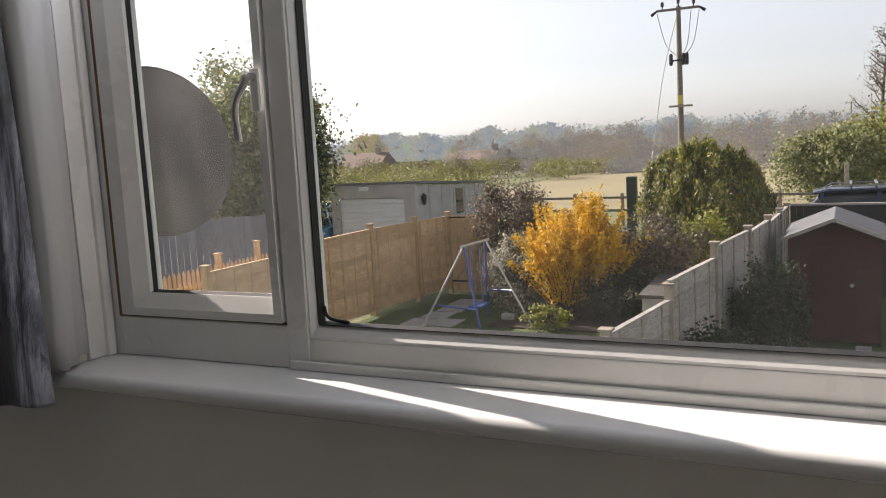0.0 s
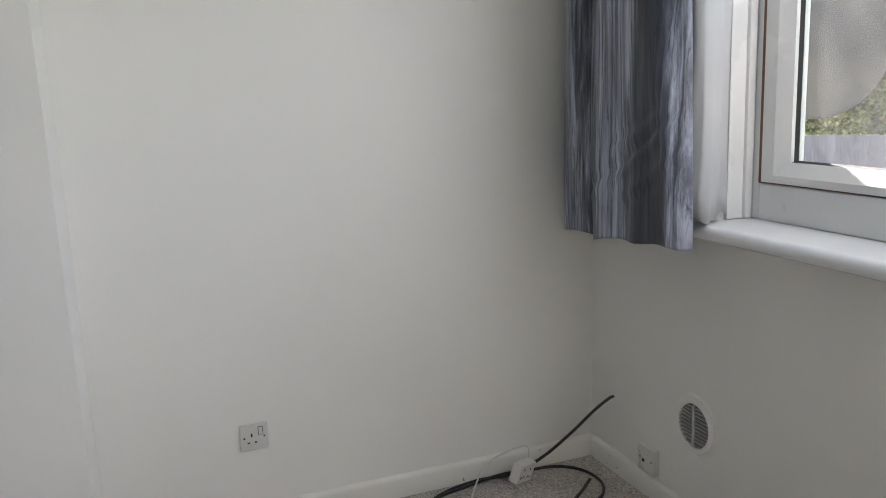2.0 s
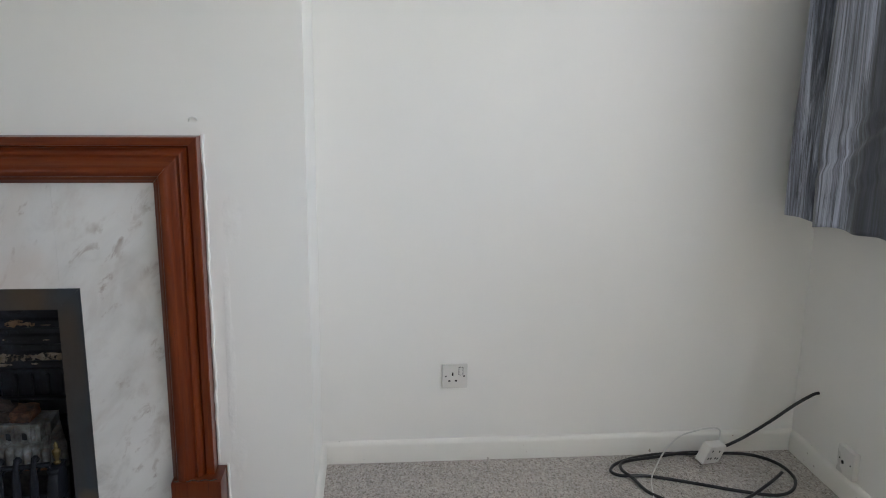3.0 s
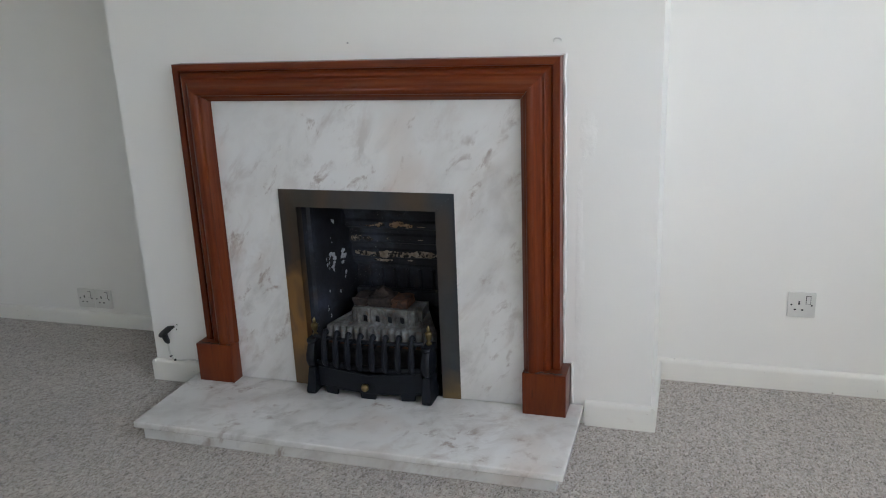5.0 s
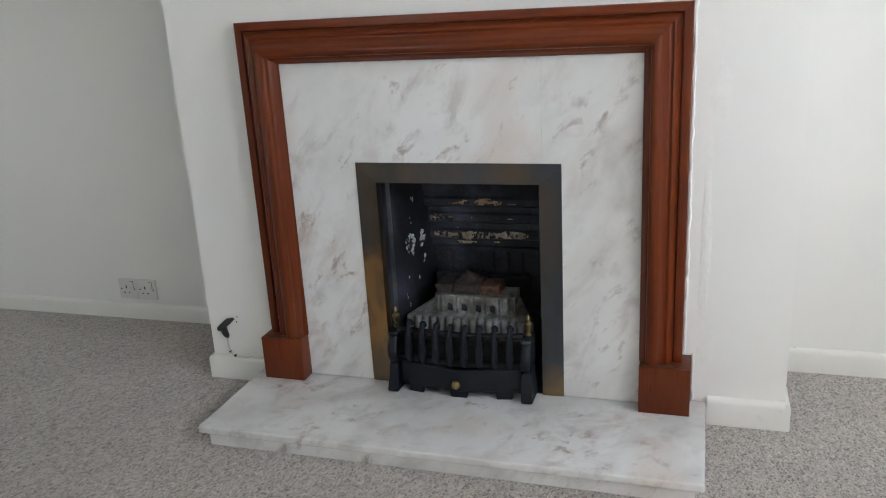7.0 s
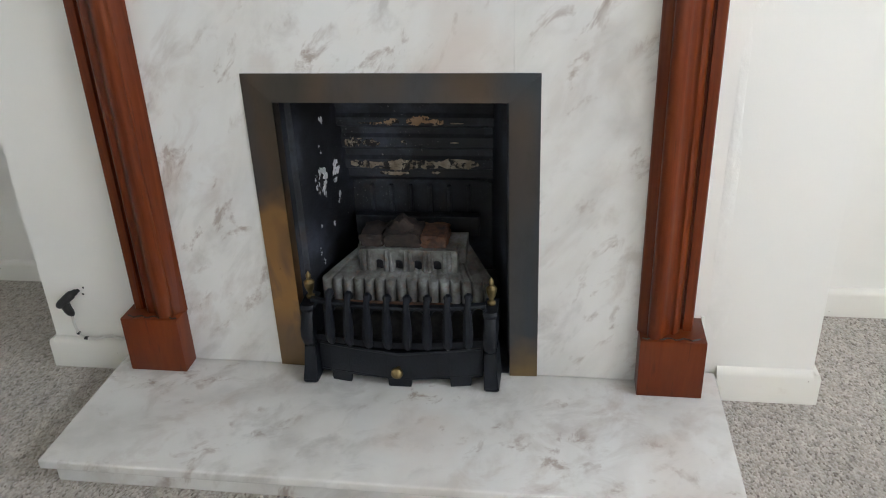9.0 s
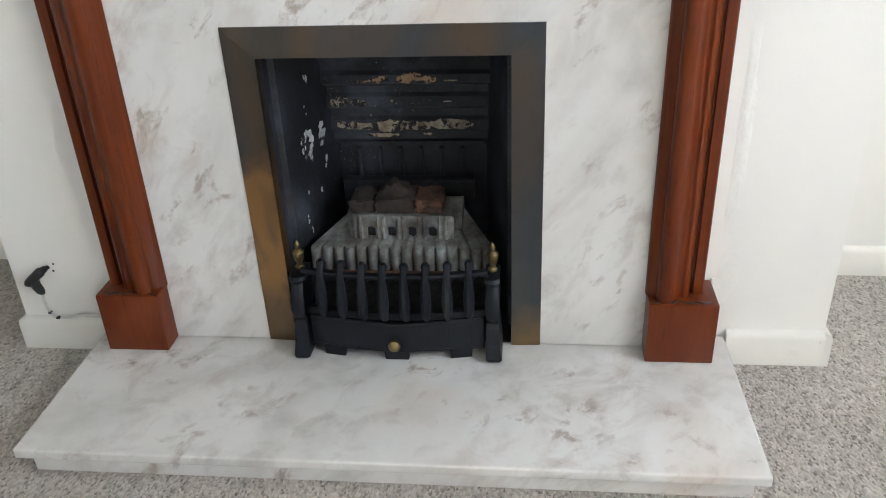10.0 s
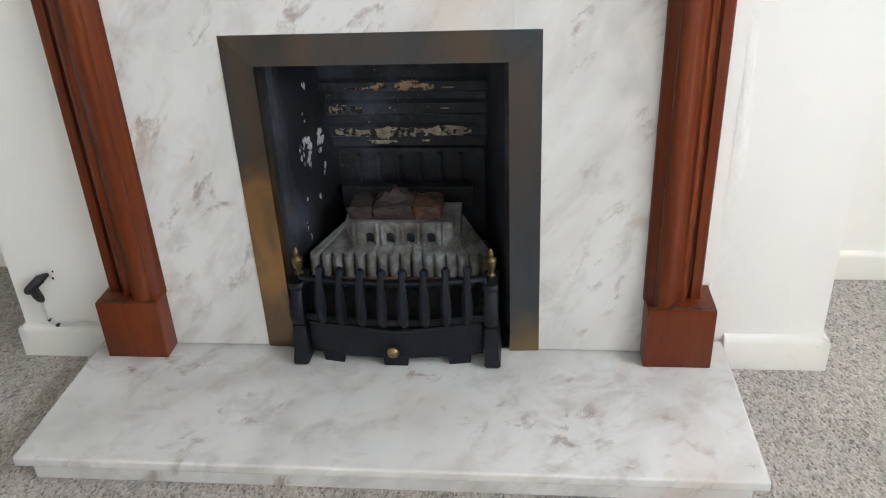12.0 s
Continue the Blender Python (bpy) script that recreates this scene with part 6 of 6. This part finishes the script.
def bare_tree(base, height, seed):
    rng = random.Random(seed)
    ob = thing("bare_tree", base, "tall thin bare-branched tree beyond the hedge", "tree")
    bm = bmesh.new()
    top = Vector(base) + Vector((0.2, 0, height))
    tube([Vector(base).lerp(top, k / 8) + Vector((0.05 * math.sin(k), 0, 0)) for k in range(9)], [0.14 * (1 - k / 9.5) for k in range(9)], 7, bm)
    tips = []
    for k in range(46):
        t = rng.uniform(0.2, 0.97)
        p = Vector(base).lerp(top, t)
        a = rng.uniform(0, 6.283)
        ln = height * 0.15 * (1.15 - t) + 0.25
        e = p + Vector((math.cos(a) * ln, math.sin(a) * ln, ln * rng.uniform(0.5, 1.1)))
        tube([p, p.lerp(e, 0.5) + Vector((0, 0, -0.06 * ln)), e], [0.035, 0.022, 0.008], 5, bm)
        for _ in range(6):
            s = p.lerp(e, rng.uniform(0.3, 1.0))
            f = s + Vector((rng.uniform(-1, 1), rng.uniform(-1, 1), rng.uniform(0.0, 1.0))) * ln * 0.45
            tube([s, f], [0.013, 0.006], 4, bm)
            tips.append(f)
    part("trunk", bm, BARK, ob)
    rg2 = np.random.default_rng(seed)
    pts = np.array([list(v) for v in tips]).repeat(5, 0) + rg2.normal(size=(len(tips) * 5, 3)) * 0.14
    me = leaf_mesh(pts, 0.055, rg2)
    me.materials.append(LEAF_PLUM)
    part("crown", me, LEAF_PLUM, ob)


bare_tree((3.3, 44, G), 7.6, 5)

# ---- hedgerows and far woods, too many to count ----
def woods(name, label, y0, y1, x0, x1, count, rad, tall, leaves, size, material, seed):
    rng = np.random.default_rng(seed)
    pts = []
    for _ in range(count):
        x, y = rng.uniform(x0, x1), rng.uniform(y0, y1)
        r = rng.uniform(*rad)
        h = rng.uniform(*tall)
        pts.append(blob_points(leaves, (x, y, G + h * 0.5), (r, r, h * 0.52), 22, rng, 0.2, 0.4))
    me = leaf_mesh(np.concatenate(pts), size, rng, 0, 1.4)
    me.materials.append(material)
    ob = part(name, me, material)
    return tagged(ob, label, "woods", "", "stuff")


woods("hedgerow", "straggling brown and olive hedgerow beyond the field", 87, 104, -85, -36, 60, (1.8, 3.2), (0.7, 1.5), 500, 0.17, WOOD_NEAR, 61)
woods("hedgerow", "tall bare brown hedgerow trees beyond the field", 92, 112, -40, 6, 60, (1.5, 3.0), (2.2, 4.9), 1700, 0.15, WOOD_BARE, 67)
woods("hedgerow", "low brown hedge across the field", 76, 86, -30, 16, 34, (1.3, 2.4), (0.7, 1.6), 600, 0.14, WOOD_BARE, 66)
woods("thicket", "yellow-olive thicket behind the garages", 50, 84, -60, -19, 58, (1.5, 3.0), (1.2, 2.0), 700, 0.12, WOOD_FRESH, 60)
woods("thicket", "olive bushes among the yellow thicket", 56, 84, -64, -24, 30, (1.4, 2.6), (1.2, 2.3), 600, 0.13, WOOD_NEAR, 68)
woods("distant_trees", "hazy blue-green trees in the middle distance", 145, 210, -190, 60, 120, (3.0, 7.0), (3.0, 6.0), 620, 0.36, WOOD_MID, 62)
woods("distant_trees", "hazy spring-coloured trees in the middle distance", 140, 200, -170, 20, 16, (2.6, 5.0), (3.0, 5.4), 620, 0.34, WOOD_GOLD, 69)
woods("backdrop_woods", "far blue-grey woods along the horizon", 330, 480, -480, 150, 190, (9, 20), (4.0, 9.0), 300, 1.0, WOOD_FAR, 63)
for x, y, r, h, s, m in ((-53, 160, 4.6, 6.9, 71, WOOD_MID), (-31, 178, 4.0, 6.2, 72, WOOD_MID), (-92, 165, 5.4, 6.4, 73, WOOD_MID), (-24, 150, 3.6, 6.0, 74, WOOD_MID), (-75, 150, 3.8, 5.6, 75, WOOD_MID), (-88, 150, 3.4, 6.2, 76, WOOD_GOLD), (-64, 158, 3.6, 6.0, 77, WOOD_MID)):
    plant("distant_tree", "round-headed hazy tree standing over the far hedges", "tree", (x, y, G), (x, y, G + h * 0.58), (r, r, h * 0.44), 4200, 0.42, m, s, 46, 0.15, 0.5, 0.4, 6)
bm = bmesh.new()
rows = []
for i in range(60):
    x = -1500 + 2200 * i / 59
    h = 9 + 7 * noise.noise(Vector((i * 0.16, 3.1, 0))) + 3 * noise.noise(Vector((i * 0.5, 7.7, 0)))
    rows.append((bm.verts.new((x, 1150, G - 2)), bm.verts.new((x, 1300, max(h, 2)))))
for a, b in zip(rows, rows[1:]):
    bm.faces.new((a[0], b[0], b[1], a[1]))
ridge = Nodes("hazy_far_ridge", 0.95)
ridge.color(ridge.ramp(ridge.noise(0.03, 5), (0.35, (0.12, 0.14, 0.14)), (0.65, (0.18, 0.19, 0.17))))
# haze over the ridge is painted in as emission
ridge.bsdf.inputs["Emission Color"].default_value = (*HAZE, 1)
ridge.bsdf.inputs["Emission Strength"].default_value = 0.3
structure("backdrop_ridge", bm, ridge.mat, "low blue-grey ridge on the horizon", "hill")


def cottage(x, y, w, d, eave, top, seed):
    G = -4.6   # the land dips there
    ob = thing("cottage", (x, y, G), "far grey cottage with a slate roof among trees", "house", "far cottages")
    part("wall", boxes((x - w / 2, x + w / 2, y - d / 2, y + d / 2, G, G + eave)), COTTAGE_WALL, ob)
    part("roof", prism([(y - d / 2 - 0.3, G + eave), (y + d / 2 + 0.3, G + eave), (y, G + top)], 0, x - w / 2 - 0.3, x + w / 2 + 0.3), COTTAGE_ROOF, ob)
    part("chimney", boxes((x + w / 4, x + w / 4 + 0.8, y - 0.4, y + 0.4, G + top - 0.8, G + top + 0.9)), COTTAGE_WALL, ob)
    for k in (-0.25, 0.25):
        part("window", boxes((x + k * w - 0.6, x + k * w + 0.6, y - d / 2 - 0.06, y - d / 2 - 0.01, G + 1.0, G + 2.1)), CAR_GLASS, ob)


cottage(-80, 136, 9, 7, 2.6, 5.2, 1)
cottage(-58, 139, 11, 7, 2.6, 4.8, 2)
cottage(-36, 141, 12, 7, 2.4, 4.5, 3)

# ---- field fence, poles and wires ----
rail_fence = thing("field_fence", (-5, 33, G), "weathered post and rail fence along the field", "fence", "field fences")
for k in range(11):
    x = -13.5 + 1.9 * k
    part("post", boxes((x - 0.06, x + 0.06, 32.94, 33.06, G - 0.05, G + 1.25 + 0.03 * math.sin(k * 2.3))), OLD_Z, rail_fence)
for z in (G + 0.55, G + 1.05):
    part("rail", boxes((-13.6, 5.6, 32.88, 32.93, z, z + 0.09)), POLE_WOOD, rail_fence)
gatepost = thing("field_gatepost", (-3.4, 24.0, G), "stout dark green gatepost by the field fence", "post")
part("post", box(bmesh.new(), -3.53, -3.27, 23.87, 24.13, G - 0.05, 0.30, 0.02), plain("green_stained_post", (0.02, 0.03, 0.022), (0.045, 0.06, 0.045), 6, 0.85), gatepost)
part("post", box(bmesh.new(), -3.12, -3.02, 24.2, 24.3, G - 0.05, 0.12, 0.01), OLD_Z, gatepost, "thin weathered stake")
stake = thing("fence_stake", (1.95, 33.5, G), "grey weathered fence stake before the hedge", "post")
part("post", box(bmesh.new(), 1.86, 2.02, 33.4, 33.56, G - 0.05, 0.05, 0.012), OLD_Z, stake)


def pole(x, y, top, arm, seed, detail):
    ob = thing("telegraph_pole", (x, y, G), "timber overhead line pole with crossarm and insulators", "pole", "overhead line poles")
    part("shaft", tube([(x, y, G - 0.1), (x - 0.03, y, (G + top) / 2), (x - 0.06, y, top)], [0.17, 0.15, 0.12], 12), POLE_WOOD, ob, "", True)
    cross = part("crossarm", boxes((x - 0.06 - arm, x - 0.06 + arm, y - 0.16, y - 0.08, top - 0.22, top - 0.10)), POLE_WOOD, ob)
    for s in (-1, 0, 1):
        cx, cz = x - 0.06 + s * (arm - 0.28), top - 0.10 if s else top
        part("insulator", lathe([(0.03, 0), (0.03, 0.12), (0.09, 0.15), (0.09, 0.20), (0.05, 0.22), (0.09, 0.25), (0.08, 0.32), (0.03, 0.36)], (cx, y - 0.12 if s else y, cz), 2, 10), IRON, cross)
    if detail:
        for s in (-1, 1):
            part("strain_insulator", tube([(x - 0.06 + s * arm, y - 0.12, top - 0.16), (x - 0.06 + s * (arm + 0.28), y - 0.12, top - 0.36)], [0.05, 0.09], 8), IRON, cross)
        br = part("fuse_bracket", boxes((x - 0.5, x + 0.42, y - 0.26, y - 0.18, top - 2.75, top - 2.66)), IRON, ob)
        for dx in (-0.42, 0.2, 0.36):
            part("fuse", lathe([(0.07, 0), (0.1, 0.1), (0.1, 0.5), (0.05, 0.6)], (x + dx, y - 0.22, top - 2.95), 2, 8), IRON, br)
        part("climbing_guard", boxes((x - 0.55, x + 0.62, y - 0.3, y - 0.2, top - 5.05, top - 4.95)), OLD_Z, ob)
        part("warning_plate", boxes((x - 0.12, x + 0.12, y - 0.19, y - 0.172, top - 4.9, top - 4.45)), plain("yellow_warning_plate", (0.5, 0.42, 0.05), (0.6, 0.5, 0.08), 8, 0.5), ob)
        for s, dx in ((-1, -0.12), (1, 0.25), (0.62, 0.12)):
            a, b = Vector((x - 0.06 + s * arm, y - 0.12, top - 0.25)), Vector((x + dx, y - 0.2, top - 2.5))
            mid = a.lerp(b, 0.55) + Vector((s * 0.12, 0, -0.35))
            part("jumper_wire", tube(smooth_path([a, mid, b], 6), 0.018, 5), WIRE_GREY, ob)
        part("stay_wire", tube(smooth_path([(x - 0.1, y - 0.1, top - 0.4), (x - 0.75, y - 0.6, top - 3.4), (x - 1.15, y - 1.0, top - 6.5), (x - 1.6, y - 1.4, G)], 6), 0.02, 5), WIRE_GREY, ob)
        part("stay_guard", tube([(x - 1.5, y - 1.3, G), (x - 1.25, y - 1.1, G + 2.6)], 0.05, 6), SWING_GREY, ob)
    return ob


pole(-5.72, 45.0, 7.75, 1.05, 1, True)
pole(2.6, 210.0, 5.95, 1.2, 2, False)


# ---- parked cars ----
def car(x, y, z, turn, length, width, paint, label, rails):
    """A parked estate car: lofted body, glass, wheels; x runs along it."""
    m = Matrix.Translation((x, y, z)) @ Matrix.Rotation(radians(turn), 4, "Z")
    ob = thing("parked_car", (x, y, z), label, "car", "parked cars")
    half = length / 2

    def loft(sections):
        bm = bmesh.new()
        rings = []
        for px, zl, zh, w0, w1 in sections:
            ring = []
            for a in range(16):
                t = 2 * math.pi * a / 16
                cy, cz = math.copysign(abs(math.cos(t)) ** 0.5, math.cos(t)), math.copysign(abs(math.sin(t)) ** 0.5, math.sin(t))
                k = (cz + 1) / 2
                ring.append(bm.verts.new(m @ Vector((px, cy * (w0 + (w1 - w0) * k) / 2, zl + (zh - zl) * k))))
            rings.append(ring)
        for a, b in zip(rings, rings[1:]):
            for k in range(16):
                bm.faces.new((a[k], a[(k + 1) % 16], b[(k + 1) % 16], b[k]))
        bm.faces.new(rings[0])
        bm.faces.new(rings[-1])
        return bm

    def turned(bm):
        bmesh.ops.transform(bm, matrix=m, verts=bm.verts)
        return bm

    w = width
    part("body", loft([(-half, 0.45, 0.85, w * 0.8, w * 0.8), (-half + 0.12, 0.3, 1.0, w * 0.95, w * 0.9), (-half + 0.6, 0.28, 1.05, w, w * 0.96), (half - 1.2, 0.28, 1.02, w, w * 0.95), (half - 0.25, 0.3, 0.88, w * 0.95, w * 0.85), (half, 0.4, 0.72, w * 0.8, w * 0.75)]), paint, ob, "", True)
    part("cabin_glass", loft([(-half + 0.18, 0.95, 1.02, w * 0.86, w * 0.84), (-half + 0.55, 0.96, 1.55, w * 0.92, w * 0.74), (half - 2.2, 0.96, 1.60, w * 0.93, w * 0.76), (half - 1.75, 0.96, 1.45, w * 0.92, w * 0.76), (half - 1.05, 0.94, 1.0, w * 0.88, w * 0.84)]), CAR_GLASS, ob, "", True)
    part("roof", loft([(-half + 0.40, 1.50, 1.58, w * 0.76, w * 0.70), (-half + 0.75, 1.54, 1.66, w * 0.78, w * 0.68), (half - 2.4, 1.55, 1.68, w * 0.79, w * 0.68), (half - 1.95, 1.50, 1.58, w * 0.78, w * 0.72)]), paint, ob, "", True)
    for px in (-half + 0.62, -0.35, half - 1.9):
        for s in (-1, 1):
            part("pillar", turned(prism([(s * w * 0.478, 0.98), (s * w * 0.455, 0.98), (s * w * 0.375, 1.56), (s * w * 0.398, 1.56)], 0, px - 0.05, px + 0.05)), paint, ob)
    for px in (-half + 0.85, half - 0.9):
        for s in (-1, 1):
            bm = lathe([(0.20, -0.10), (0.31, -0.09), (0.33, -0.05), (0.33, 0.05), (0.31, 0.09), (0.20, 0.10)], (px, s * (w / 2 - 0.12), 0.33), 1, 20)
            wheel = part("wheel", turned(bm), TYRE, ob, "", True)
            part("rim", turned(lathe([(0.19, -0.112), (0.20, 0.0), (0.19, 0.112)], (px, s * (w / 2 - 0.12), 0.33), 1, 16)), ALLOY, wheel)
    for s in (-1, 1):
        part("tail_light", turned(boxes((-half - 0.01, -half + 0.12, s * w * 0.36 - 0.08, s * w * 0.36 + 0.08, 0.75, 0.92, 0.02))), BRICKWORK, ob)
        part("headlight", turned(boxes((half - 0.16, half - 0.01, s * w * 0.33 - 0.14, s * w * 0.33 + 0.14, 0.62, 0.74, 0.03))), DOOR_WHITE, ob)
        part("door_mirror", turned(box(bmesh.new(), half - 1.62, half - 1.46, *sorted((s * w * 0.5, s * (w * 0.5 + 0.17))), 0.98, 1.12, 0.03)), paint, ob)
        if rails:
            part("roof_rail", turned(tube([(-half + 0.7, s * w * 0.33, 1.66), (-half + 0.85, s * w * 0.33, 1.73), (half - 2.5, s * w * 0.33, 1.74), (half - 2.35, s * w * 0.33, 1.67)], 0.02, 6)), ALLOY, ob)
    if rails:
        for px in (-half + 1.3, half - 2.7):
            part("roof_bar", turned(boxes((px - 0.03, px + 0.03, -w * 0.42, w * 0.42, 1.755, 1.785, 0.008))), ALLOY, ob)
    return ob


car(3.05, 25.6, G + 0.16, 0, 4.6, 1.85, CAR_BLUE, "dark blue estate car with roof bars, parked behind the fence", True)
car(-14.75, 26.0, G, 92, 4.1, 1.75, CAR_PALE, "pale blue hatchback parked before the garages", False)

# ---- satellite dish on the outside wall ----
dish = thing("satellite_dish", (0.0, 3.05, 1.43), "dark grey perforated satellite dish on the outside wall", "satellite dish")
bm = bmesh.new()
C, R, TILT_DISH = Vector((-0.075, 3.20, 1.487)), (0.325, 0.272), radians(14)
rings = []
for i in range(11):
    t = i / 10
    ring = []
    for k in range(48):
        a = 2 * math.pi * k / 48
        u, v = R[0] * t * math.cos(a), R[1] * t * math.sin(a)
        u, v = u * math.cos(TILT_DISH) + v * math.sin(TILT_DISH), -u * math.sin(TILT_DISH) + v * math.cos(TILT_DISH)
        ring.append(bm.verts.new(C + Vector((u, 0.05 * (t * t - 1) + 0.04 * u, v))) if i else None)
    rings.append(ring)
mid = bm.verts.new(C + Vector((0, -0.05, 0)))
for k in range(48):
    bm.faces.new((mid, rings[1][k], rings[1][(k + 1) % 48]))
for a, b in zip(rings[1:], rings[2:]):
    for k in range(48):
        bm.faces.new((a[k], b[k], b[(k + 1) % 48], a[(k + 1) % 48]))
edge = [tuple(v.co) for v in rings[10]]
part("reflector", bm, DISH, dish, "", True)
part("rim", tube(edge + edge[:1], 0.0032, 5), DISH, dish)
part("bracket", tube([(-0.06, WOUT, 1.43), (-0.06, 3.02, 1.43), (-0.06, 3.15, 1.435)], 0.018, 8), ALLOY, dish)
